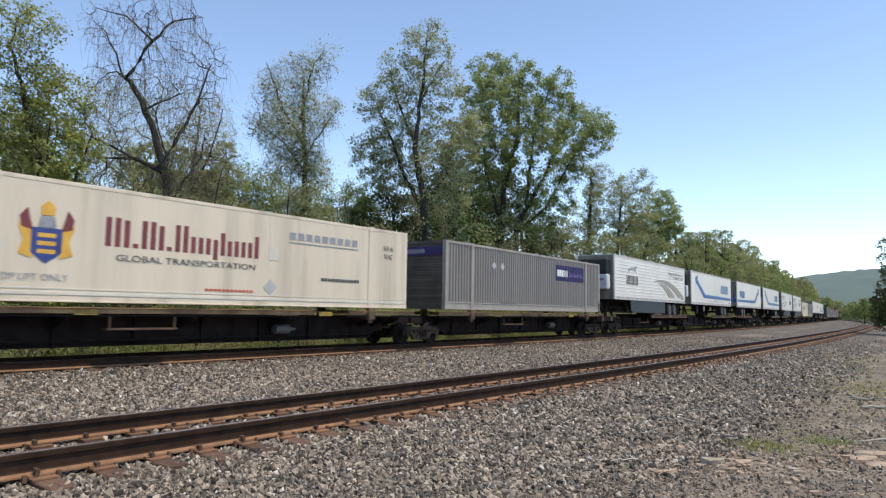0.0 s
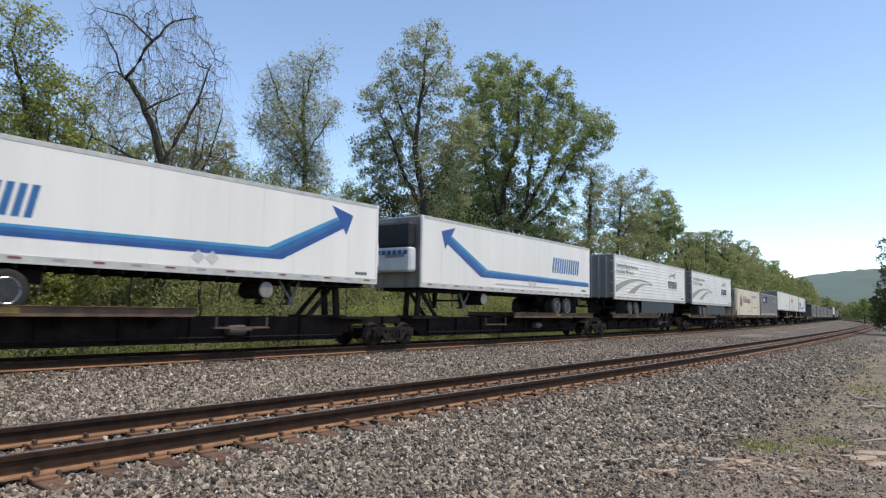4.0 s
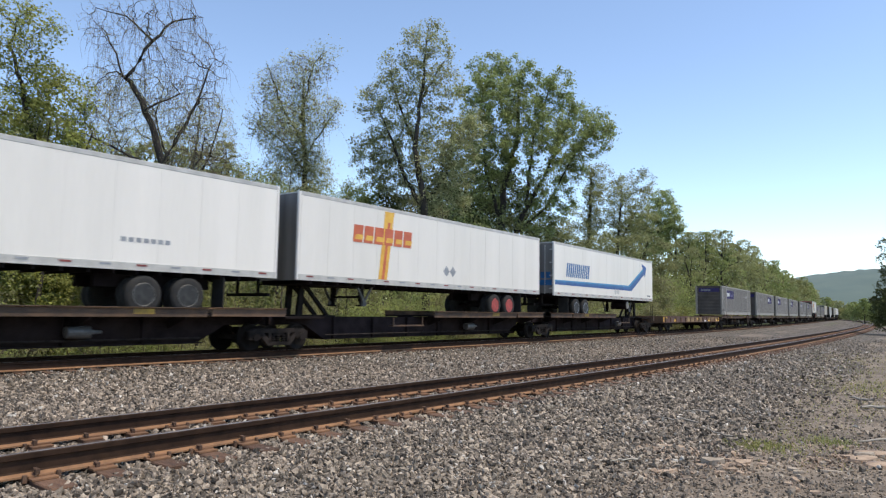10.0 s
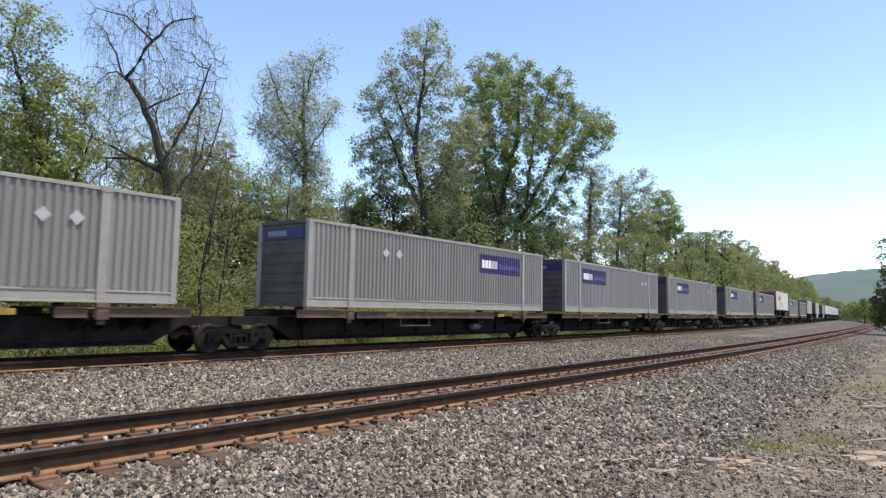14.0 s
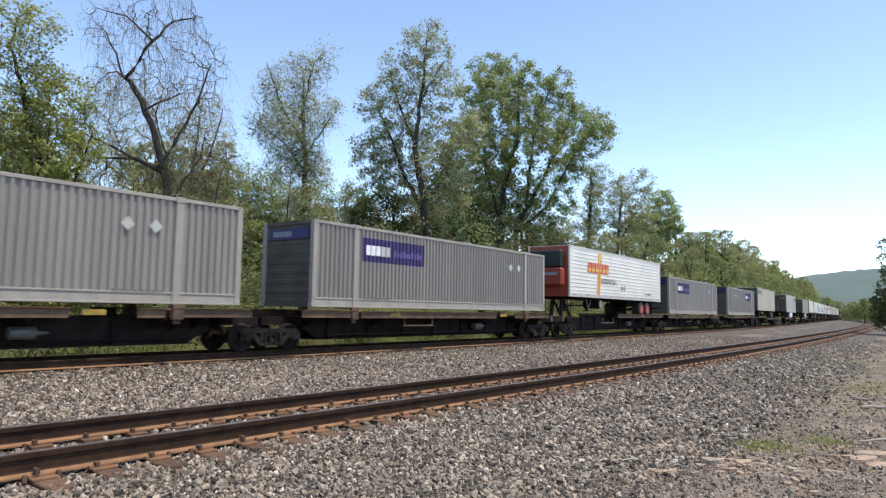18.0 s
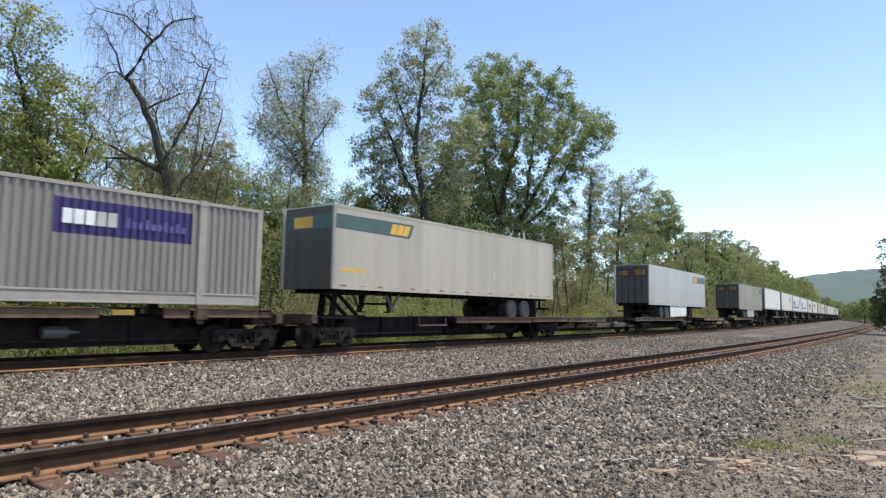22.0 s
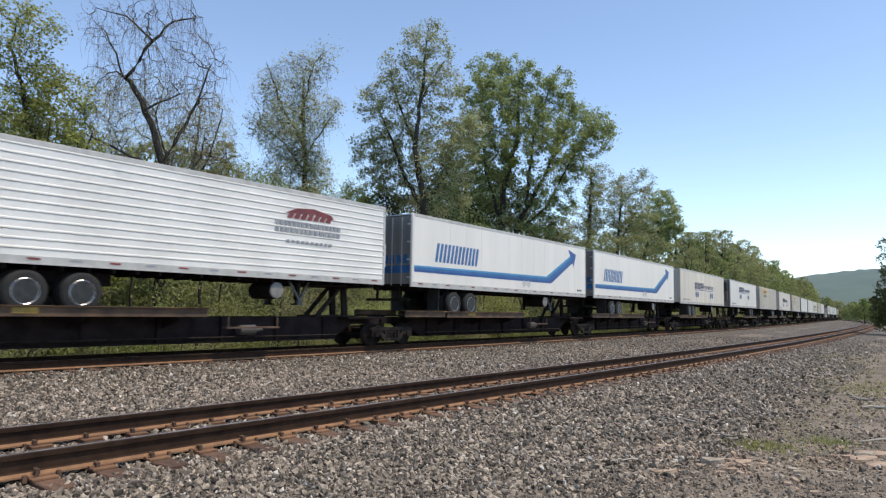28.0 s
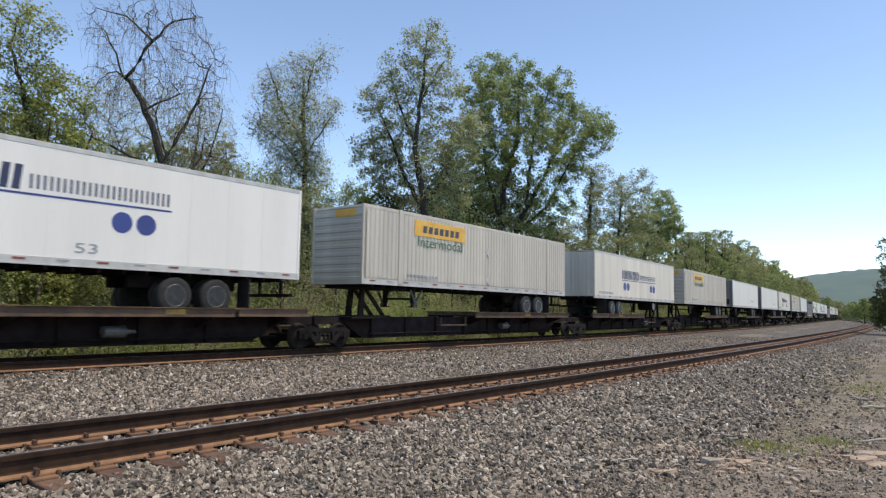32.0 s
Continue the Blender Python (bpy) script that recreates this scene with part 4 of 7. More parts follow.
def trailer(label, nose, paint, ribs=False, z=2.25, cool=False, skirt=None, rim="alloy", doors="door", seams=True, top="rail", group="road trailers on the train", tall=TALL, front=None, slide=0.0):
    """A 53-foot road trailer; nose is the end (-1 or 1) of its front wall."""
    ob = thing("semi_trailer", label, "trailer", group)
    for y in (-1, 1):
        if ribs:
            piece("side_wall", (z, y, "r"), lambda: ribbed_mesh(-HALF + 0.06, HALF - 0.06, z + 0.2, z + tall - 0.12, y * 1.294, y), paint, ob, "side wall of lying ribs")
        else:
            piece("side_wall", (z, y), lambda: boxes((-HALF + 0.06, HALF - 0.06, min(y * 1.25, y * 1.298), max(y * 1.25, y * 1.298), z + 0.2, z + tall - 0.12)), paint, ob)
        piece("bottom_rail", (z, y), lambda: boxes((-HALF, HALF, min(y * 1.26, y * 1.312), max(y * 1.26, y * 1.312), z, z + 0.2), (-HALF, HALF, min(y * 1.26, y * 1.325), max(y * 1.26, y * 1.325), z, z + 0.035), bevel=0.004), paint if paint in ("dull", "dirty", "silver") else "rail", ob)
        piece("top_rail", (z, y, tall), lambda: boxes((-HALF, HALF, min(y * 1.23, y * 1.306), max(y * 1.23, y * 1.306), z + tall - 0.13, z + tall), bevel=0.01), top, ob)
        for x in (-1, 1):
            piece("corner_post", (z, x, y, tall), lambda: boxes((x * HALF - 0.05, x * HALF + 0.05, min(y * 1.2, y * 1.308), max(y * 1.2, y * 1.308), z, z + tall), bevel=0.015), "rail" if ribs else paint, ob)
    piece("roof", (z, tall, "t"), lambda: boxes((-HALF + 0.05, HALF - 0.05, -1.24, 1.24, z + tall - 0.05, z + tall - 0.005)), "roof", ob)
    piece("floor", (z, "t"), lambda: boxes((-HALF + 0.05, HALF - 0.05, -1.24, 1.24, z + 0.03, z + 0.13)), "black", ob)
    piece("cross_member", (z,), lambda: boxes(*[(-HALF + 0.6 + k * 0.62, -HALF + 0.66 + k * 0.62, -1.24, 1.24, z - 0.10, z + 0.03) for k in range(25)]), "black", ob)["kind"] = "stuff"
    if seams and not ribs:
        for k in range(12):
            x = -HALF + 1.3 + k * 1.22
            slab(ob, "panel_seam", [(x, z + 0.2), (x + 0.014, z + 0.2), (x + 0.014, z + tall - 0.13), (x, z + tall - 0.13)], paint, 0.0025, key=("tseam", z, k, tall))
    piece("red_tape", (z,), lambda: tape_mesh(z, 17, 0), "red", ob, "red reflective tape")["kind"] = "stuff"
    piece("white_tape", (z,), lambda: tape_mesh(z, 17, 1), "slate", ob)["kind"] = "stuff"
    n = nose
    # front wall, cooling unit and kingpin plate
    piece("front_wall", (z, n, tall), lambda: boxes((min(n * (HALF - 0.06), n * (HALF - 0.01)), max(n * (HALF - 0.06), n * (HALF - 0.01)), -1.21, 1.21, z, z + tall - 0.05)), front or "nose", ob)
    if cool:
        x0, x1 = sorted((n * (HALF + 0.01), n * (HALF + 0.46)))
        piece("cooling_unit", (z, n), lambda: boxes((x0, x1, -1.02, 1.02, z + 0.62, z + 1.60), bevel=0.07), cool, ob, "boxy trailer cooling unit")
        x2 = n * (HALF + 0.43)
        piece("grille", (z, n), lambda: boxes((min(n * (HALF + 0.01), x2), max(n * (HALF + 0.01), x2), -1.0, 1.0, z + 1.605, z + 2.62), bevel=0.09), "void", ob, "black condenser grille")
        piece("unit_label", (z, n), lambda: boxes((min(n * (HALF + 0.455), n * (HALF + 0.468)), max(n * (HALF + 0.455), n * (HALF + 0.468)), -0.75, 0.25, z + 1.18, z + 1.34)), "slate", ob)
        piece("service_door", (z, n), lambda: boxes((x0 + 0.08, x1 - 0.08, -1.035, -1.015, z + 0.72, z + 1.5), bevel=0.006), cool, ob)
        piece("fuel_tank", (), lambda: lathe([(-0.55, 0.2), (-0.52, 0.27), (0.52, 0.27), (0.55, 0.2)], 16), "black", ob, "crosswise fuel tank", Matrix.Translation((n * 3.3, -0.62, z - 0.36)))
        piece("tank_end", (), lambda: lathe([(-0.018, 0.16), (-0.012, 0.235), (0.0, 0.255), (0.012, 0.255)], 20), "door", ob, "pale round end of the fuel tank", Matrix.Translation((n * 3.3, -1.18, z - 0.36)))
    # rear doors
    r = -n
    for y in (-1, 1):
        y0, y1 = sorted((y * 0.012, y * 1.19))
        dr = piece("door", (z, r, y, tall), lambda: boxes((min(r * (HALF - 0.05), r * (HALF - 0.005)), max(r * (HALF - 0.05), r * (HALF - 0.005)), y0, y1, z + 0.12, z + tall - 0.1), bevel=0.008), doors, ob, "grimy rear door leaf")
        for yy in (0.25, 0.75):
            piece("lock_rod", (z, r), lambda: lathe([(z + 0.05, 0.018), (z + tall - 0.15, 0.018)], 6, axis='Z'), "black" if doors == "shadedoor" else "rail", dr, at=(r * (HALF + 0.02), y * yy, 0))
        for k in range(4):
            piece("hinge", (z, r, y), lambda: boxes((min(r * (HALF - 0.01), r * (HALF + 0.02)), max(r * (HALF - 0.01), r * (HALF + 0.02)), min(y * 1.02, y * 1.2), max(y * 1.02, y * 1.2), z, z + 0.06)), "shadedoor" if doors == "shadedoor" else "rail", dr, at=(0, 0, 0.35 + k * 0.7))
    piece("rear_guard", (z, r), lambda: boxes((min(r * (HALF - 0.12), r * (HALF - 0.02)), max(r * (HALF - 0.12), r * (HALF - 0.02)), -1.1, 1.1, z - 0.55, z - 0.45), (r * (HALF - 0.07) - 0.03, r * (HALF - 0.07) + 0.03, -0.6, -0.5, z - 0.5, z), (r * (HALF - 0.07) - 0.03, r * (HALF - 0.07) + 0.03, 0.5, 0.6, z - 0.5, z)), "truck", ob, "steel rear guard")
    # tandem axles
    zc = z - 1.12 + 0.505
    for dx in (3.9 - slide, 5.16 - slide):
        piece("axle", (z, "tr"), lambda: lathe([(-0.95, 0.07), (0.95, 0.07)], 8), "black", ob, at=(r * dx, 0, zc))
        for y in (-1, 1):
            wh = piece("wheel", ("road",), tyre_mesh, "tyre", ob, "dusty dual tyre", Matrix.Translation((r * dx, y * 1.0, zc)) @ Matrix.Rotation(0.0 if y < 0 else math.pi, 4, 'Z'), True)
            piece("rim", ("road",), rim_mesh, rim, wh)
    piece("bogie_frame", (z,), lambda: boxes((-1.65, 1.65, -0.62, -0.45, z - 0.42, z - 0.08), (-1.65, 1.65, 0.45, 0.62, z - 0.42, z - 0.08)), "black", ob, at=(r * (4.55 - slide), 0, 0))
    for y in (-1, 1):
        piece("mud_flap", (z, r), lambda: boxes((r * 6.28 - 0.015, r * 6.28 + 0.015, -0.3, 0.3, z - 0.95, z - 0.05)), "tyre", ob, "black rubber mud flap", (-r * slide, y * 0.98, 0))
        piece("landing_leg", (z,), lambda: boxes((-0.08, 0.08, -0.08, 0.08, z - 0.62, z), (-0.05, 0.05, -0.05, 0.05, z - 0.75, z - 0.6), (-0.14, 0.14, -0.12, 0.12, z - 0.80, z - 0.75), bevel=0.008), "truck", ob, "folded landing leg", (n * 4.5, y * 0.72, 0))
        piece("leg_strut", (z, n), lambda: leg_strut_mesh(z, n), "greyrim", ob, "pale steel struts of the landing leg", (n * 4.5, y * 0.86, 0))
    piece("leg_brace", (z,), lambda: boxes((n * 4.5 - 0.03, n * 4.5 + 0.03, -0.68, 0.68, z - 0.5, z - 0.42)), "truck", ob)
    piece("kingpin_plate", (z, n), lambda: boxes((min(n * 4.9, n * 7.9), max(n * 4.9, n * 7.9), -1.0, 1.0, z - 0.13, z - 0.101)), "black", ob)
    if skirt:
        e = 5.0 if skirt == "skirt_dark" else 1.9
        pts = [(r * 2.75, z - 0.02), (n * e, z - 0.02), (n * (e - 0.08), z - 0.62), (n * (e - 0.3), z - 0.82), (r * 2.75, z - 0.86)]
        for y in (-1.255, 1.235):
            piece("side_skirt", (z, r, y), lambda: prism(pts, y, y + 0.02), skirt, ob, "dark side skirt" if skirt == "skirt_dark" else "white side skirt")
    return ob


def blue_arrow(ob, rear_front, end):
    """A blue stripe that turns up into an arrow, and slanted blue bars."""
    f = -1 if rear_front else 1
    z0, z1 = 2.87, 3.12
    low = [(f * 7.98, z0 - 0.02), (-f * 3.75, z0 + 0.0), (-f * 6.45, 4.16)]
    high = [(f * 7.98, z1 - 0.02), (-f * 3.2, z1 + 0.09), (-f * 6.05, 4.48)]
    def band(u, v):
        at = lambda k, w: tuple(p + (q - p) * w for p, q in zip(low[k], high[k]))
        return [at(0, u), at(1, u), at(2, u), at(2, v), at(1, v), at(0, v)]
    slab(ob, "stripe", band(0.0, 0.38), "royal", 0.006, "royal blue stripe that turns up into an arrow")
    slab(ob, "stripe", band(0.38, 0.74), "blue", 0.006, "blue stripe that turns up into an arrow")
    slab(ob, "stripe", band(0.74, 1.0), "sky_blue", 0.006, "light blue stripe that turns up into an arrow")
    slab(ob, "arrow_head", [(-f * 5.82, 4.86), (-f * 6.82, 4.62), (-f * 6.52, 3.92), (-f * 6.3, 4.22), (-f * 6.08, 4.5)], "royal", 0.008, "dark blue arrow head")
    if rear_front:
        bars(ob, "logo", -6.62, -3.4, 3.32, 4.1, 12, "blue", 0.16, 0.36, label="slanted blue trade name drawn as plain bars")
        piece("door_stripe", (2.25,), lambda: boxes((-HALF - 0.004, -HALF + 0.0, -1.15, 1.15, 2.8, 3.1)), "blue", ob, "blue stripe across the doors")
        piece("logo", ("doors",), lambda: boxes(*[(-HALF - 0.006, -HALF, -1.05 + 0.34 * k, -0.82 + 0.34 * k, 3.18, 3.52) for k in range(6)]), "blue", ob)
    else:
        bars(ob, "logo", 3.25, 6.6, 3.46, 4.28, 12, "blue", 0.16, 0.36, label="slanted blue trade name drawn as plain bars")
        slab(ob, "lower_strip", [(-2.5, 2.6), (4.0, 2.6), (4.0, 2.65), (-2.5, 2.65)], "rail", 0.012)
        piece("logo", ("nose",), lambda: boxes(*[(-HALF - 0.49, -HALF - 0.482, -0.9 + 0.28 * k, -0.7 + 0.28 * k, 3.55, 3.72) for k in range(6)]), "blue", ob)
    for dx in (0.0, 0.45):
        slab(ob, "placard", [(dx + 0.6, 2.74), (dx + 0.82, 2.54), (dx + 1.04, 2.74), (dx + 0.82, 2.94)], "ghost", 0.009)
    bars(ob, "marking", 7.0, 7.6, 2.56, 2.66, 4, "ink", proud=0.005)


def swoosh(ob, pts_top, pts_low, material="taupe"):
    slab(ob, "swoosh", pts_top + pts_low[::-1], material, 0.022, "taupe painted swoosh")


def arc(p, q, bend, n=9):
    out = []
    for i in range(n):
        t = i / (n - 1)
        out.append((p[0] + (q[0] - p[0]) * t, p[1] + (q[1] - p[1]) * t + bend * 4 * t * (1 - t)))
    return out


def runner(ob, x, z):
    """A small running-animal mark as a plain dark shape."""
    slab(ob, "emblem", [(x - 0.8, z + 0.06), (x - 0.4, z + 0.16), (x + 0.3, z + 0.2), (x + 0.75, z + 0.34), (x + 0.8, z + 0.2), (x + 0.5, z + 0.02), (x + 0.75, z - 0.16), (x + 0.3, z - 0.02), (x - 0.4, z + 0.0), (x - 0.85, z - 0.14)], "slate", 0.021)


def striped(kind):
    """White ribbed trailers with taupe swooshes."""
    if kind == "nose":
        ob = trailer("ribbed white refrigerated trailer with a taupe swoosh and a dark skirt", -1, "ribbed", True, cool="unit", skirt="skirt_dark")
        bars(ob, "logo", -5.85, -3.5, 3.28, 3.92, 9, "ink", gap=0.58, proud=0.021, label="black trade name drawn as plain bars")
        runner(ob, -4.65, 4.3)
        swoosh(ob, arc((-0.2, 3.72), (7.7, 2.72), 0.62), arc((-0.2, 3.68), (6.2, 2.68), 0.42))
        swoosh(ob, arc((1.2, 3.62), (5.2, 2.66), 0.3), arc((1.2, 3.58), (3.6, 2.66), 0.12))
        lettering(ob, "Serving North America", 3.4, 7.4, 4.42, 0.22, "ink", 0.021)
        lettering(ob, "For Over 50 Years", 4.6, 7.4, 4.12, 0.22, "ink", 0.021)
    else:
        ob = trailer("ribbed white trailer with taupe swooshes, doors leading", 1, "ribbed", True, cool="unit", skirt="skirt_dark")
        lettering(ob, "Serving North America", -7.75, -3.65, 4.36, 0.29, "ink", 0.021)
        lettering(ob, "For Over 50 Years", -7.75, -4.55, 3.96, 0.29, "ink", 0.021)
        swoosh(ob, arc((-7.85, 3.16), (-0.42, 3.46), 0.42), arc((-7.85, 2.7), (-0.5, 3.42), 0.5))
        swoosh(ob, arc((-5.7, 2.72), (-0.6, 3.42), 0.32), arc((-4.4, 2.72), (-0.8, 3.38), 0.28))
        bars(ob, "logo", 3.45, 5.8, 3.36, 3.92, 9, "ink", gap=0.58, proud=0.021, label="black trade name drawn as plain bars")
        runner(ob, 4.6, 4.3)
        slab(ob, "underline", [(3.45, 3.24), (5.75, 3.24), (5.75, 3.27), (3.45, 3.27)], "slate", 0.021)
    bars(ob, "marking", 7.0, 7.6, 2.56, 2.66, 4, "ink", proud=0.02)
    return ob


def flame(ob, words, proud):
    """Red and amber bars over a tall amber band."""
    slab(ob, "band", [(-4.22, 2.45), (-3.74, 2.45), (-3.4, 5.0), (-3.92, 5.0)], "amber", proud, "tall amber painted band")
    slab(ob, "band", [(-4.05, 2.45), (-3.9, 2.45), (-3.62, 4.6), (-3.74, 4.6)], "redorange", proud + 0.003)
    bars(ob, "logo", -5.6, -2.3, 3.72, 4.34, 6, "redorange", 0.05, 0.14, proud + 0.006, 0.02, label="red-orange trade name drawn as plain bars")
    bars(ob, "logo", -5.52, -2.2, 3.82, 4.0, 6, "amber", 0.05, 0.3, proud + 0.008, 0.02)
    if words:
        lettering(ob, "INTERMODAL", -3.55, -0.95, 3.12, 0.34, "ink", proud + 0.004)
    for dx in (0.0, 0.45):
        slab(ob, "placard", [(dx - 0.2, 2.98), (dx + 0.02, 2.76), (dx + 0.24, 2.98), (dx + 0.02, 3.2)], "slate", proud)


def two_dots(ob, x, z, dots):
    """Bold navy bars, thin bars, an underline and pairs of blue dots."""
    bars(ob, "logo", x, x + 3.3, z, z + 0.58, 13, "darknavy", 0.05, 0.34, label="navy trade name drawn as plain bars")
    bars(ob, "logo", x + 3.42, x + 6.95, z + 0.06, z + 0.4, 24, "inkblue", 0.0, 0.55)
    slab(ob, "underline", [(x, z - 0.12), (x + 6.95, z - 0.08), (x + 6.95, z - 0.03), (x, z - 0.07)], "navy", 0.006)
    for dx in dots:
        slab(ob, "dot", disc(dx, z - 0.5, 0.27), "navy", 0.006, "blue painted dot")
    bars(ob, "marking", -7.4, -5.1, 2.55, 2.68, 13, "slate", 0, 0.35, 0.005)


def banded(variant):
    """Dull silver trailers with a dark teal band and amber blocks."""
    shade = "dirty" if variant == 2 else "silver" if variant == 1 else "dull"
    nose = -1 if variant < 0 else 1
    ob = trailer("%s trailer with a dark teal band and an amber block" % ("dust-browned grey" if variant == 2 else "silver-grey" if variant == 1 else "dull beige-grey"), nose, shade, False, 2.02, skirt=None if nose < 0 else "skirt_grey" if variant == 2 else "skirt_white", rim="greyrim", seams=False, tall=2.93, top=shade, front="shadedoor", doors="shadedoor")
    if nose < 0:
        slab(ob, "band", [(-8.0, 4.13), (-4.0, 4.10), (-3.75, 4.66), (-8.0, 4.62)], "teal", 0.006, "dark teal painted band")
        bars(ob, "logo", -5.2, -4.1, 4.18, 4.57, 3, "amber", 0.16, 0.12, 0.010, label="amber trade mark of three blocks")
        bars(ob, "marking", -7.7, -6.45, 2.63, 2.76, 5, "amber", 0, 0.12, 0.005)
        piece("end_band", (), lambda: boxes((-HALF + 0.004, -HALF + 0.011, -1.2, 1.2, 4.13, 4.62)), "teal", ob)
        piece("logo", ("nose_block",), lambda: boxes((-HALF - 0.002, -HALF + 0.005, -0.2, 0.75, 4.18, 4.57)), "amber", ob)
    else:
        slab(ob, "band", [(3.85, 4.08), (8.0, 4.12), (8.0, 4.68), (4.05, 4.6)], "teal", 0.006, "dark teal painted band")
        bars(ob, "logo", 4.15, 5.2, 4.15, 4.55, 3, "amber", 0.16, 0.12, 0.010, label="amber trade mark of three blocks")
        bars(ob, "marking", 6.4, 7.7, 2.70, 2.83, 5, "amber", 0, 0.12, 0.005)
        piece("logo", ("door_block",), lambda: boxes((-HALF - 0.012, -HALF - 0.001, -1.0, -0.2, 4.15, 4.6), (-HALF - 0.012, -HALF - 0.001, 0.25, 0.95, 4.15, 4.5)), "amberdim", ob)
        piece("end_band", ("d",), lambda: boxes((-HALF - 0.006, -HALF, -1.15, 1.15, 4.05, 4.68)), "ink", ob)
    slab(ob, "placard", [(2.0, 2.98), (2.22, 2.76), (2.44, 2.98), (2.22, 3.2)], "faded", 0.009)
    return ob


def boxed():
    """A corrugated cream container on a road chassis."""
    ob = trailer("cream corrugated container on a road chassis with a yellow panel", -1, "boxcream", False, 2.25, seams=False, rim="alloy", top="boxcream", front="boxcream")
    for y in (-1, 1):
        piece("side_panel", ("jb", y), lambda: corrugated_mesh(-HALF + 0.1, HALF - 0.1, 2.5, 5.0, y * 1.34, y, 0.24, 0.035), "boxcream", ob)
    for x in (-6.05, 6.05):
        piece("lift_post", ("jb",), lambda: boxes((-0.1, 0.1, -1.355, -1.3, 2.3, 5.16), bevel=0.006), "boxcream", ob, at=(x, 0, 0))
    slab(ob, "sign_panel", [(-5.2, 4.28), (-1.72, 4.28), (-1.72, 4.9), (-5.2, 4.9)], "amber", 0.05, "yellow sign panel")
    bars(ob, "logo", -4.7, -2.1, 4.42, 4.7, 7, "ink", 0.03, 0.3, 0.054, label="black trade name drawn as plain bars")
    lettering(ob, "Intermodal", -5.0, -1.9, 3.86, 0.42, "green", 0.05)
    slab(ob, "placard", [(0.0, 4.0), (0.22, 3.78), (0.44, 4.0), (0.22, 4.22)], "faded", 0.05)
    slab(ob, "placard", [(0.0, 2.75), (0.22, 2.53), (0.44, 2.75), (0.22, 2.97)], "faded", 0.05)
    bars(ob, "marking", -5.6, -3.6, 2.62, 2.72, 9, "slate", 0, 0.3, 0.047)
    piece("end_wall", ("jb",), lambda: end_wall_mesh(-HALF - 0.04, -1, 2.4, 5.05, 9), "boxcream", ob)
    piece("logo", ("jb_nose",), lambda: boxes((-HALF - 0.052, -HALF - 0.035, -0.9, 0.1, 4.72, 5.0)), "amber", ob)
    return ob


def plain_white(nose=-1):
    ob = trailer("plain white dry-goods trailer with a dented nose", nose, "white", rim="greyrim")
    bars(ob, "marking", 3.2, 4.6, 2.98, 3.1, 7, "slate", 0, 0.3, 0.005)
    if nose < 0:
        piece("vent", (), lambda: boxes((-HALF - 0.02, -HALF + 0.0, -0.9, -0.45, 2.5, 3.1)), "void", ob)
    return ob


def arrow_doors():
    ob = trailer("white refrigerated trailer with a blue arrow stripe, doors leading", 1, "white", cool="unit", doors="door")
    blue_arrow(ob, True, 1)
    return ob


def arrow_nose():
    ob = trailer("white refrigerated trailer with a blue arrow stripe, cooling unit leading", -1, "white", cool="unit")
    blue_arrow(ob, False, -1)
    return ob


def flame_plain():
    ob = trailer("white trailer with red-orange bars over an amber band", -1, "white", rim="redrim")
    flame(ob, False, 0.006)
    return ob


def flame_ribbed():
    ob = trailer("ribbed white refrigerated trailer with a red-orange front wall", -1, "ribbed", True, cool="redshade", rim="redrim", front="redshade")
    flame(ob, True, 0.02)
    bars(ob, "marking", 4.6, 6.0, 2.66, 2.76, 9, "slate", 0, 0.3, 0.02)
    return ob


def script_ribbed():
    ob = trailer("ribbed white trailer with a red script mark, grey doors leading", 1, "ribbed", True, cool="unit", slide=1.26)
    slab(ob, "emblem", [(3.4, 4.36), (3.9, 4.56), (4.6, 4.62), (5.4, 4.48), (5.5, 4.36), (4.6, 4.44)], "maroon", 0.021)
    bars(ob, "logo", 3.5, 5.4, 4.22, 4.42, 7, "maroon", 0.1, 0.25, 0.022, label="red script name drawn as plain bars")
    bars(ob, "marking", 3.05, 5.85, 3.96, 4.12, 16, "slate", 0, 0.25, 0.02)
    bars(ob, "marking", 3.05, 5.85, 3.74, 3.9, 14, "slate", 0, 0.25, 0.02)
    bars(ob, "marking", 3.5, 5.5, 3.42, 3.52, 10, "slate", 0, 0.3, 0.02)
    bars(ob, "marking", -6.9, -5.4, 2.9, 2.96, 9, "redorange", 0, 0.3, 0.02)
    slab(ob, "notice", [(-7.9, 2.6), (-7.6, 2.6), (-7.6, 2.9), (-7.9, 2.9)], "rail", 0.02)
    return ob


def dots_doors():
    ob = trailer("off-white streaked trailer with navy bars and blue dots, doors leading", 1, "offwhite", doors="offwhite", cool="unit")
    two_dots(ob, -3.5, 3.62, (-3.0, -2.36, 2.42, 3.05))
    return ob


def dots_nose():
    ob = trailer("white refrigerated trailer with navy bars and blue dots", -1, "white", cool="endgrey", rim="greyrim")
    two_dots(ob, -3.3, 3.95, (-2.62, -1.98, 2.32, 2.96))
    lettering(ob, "53", 1.2, 1.75, 2.6, 0.25, "slate")
    return ob


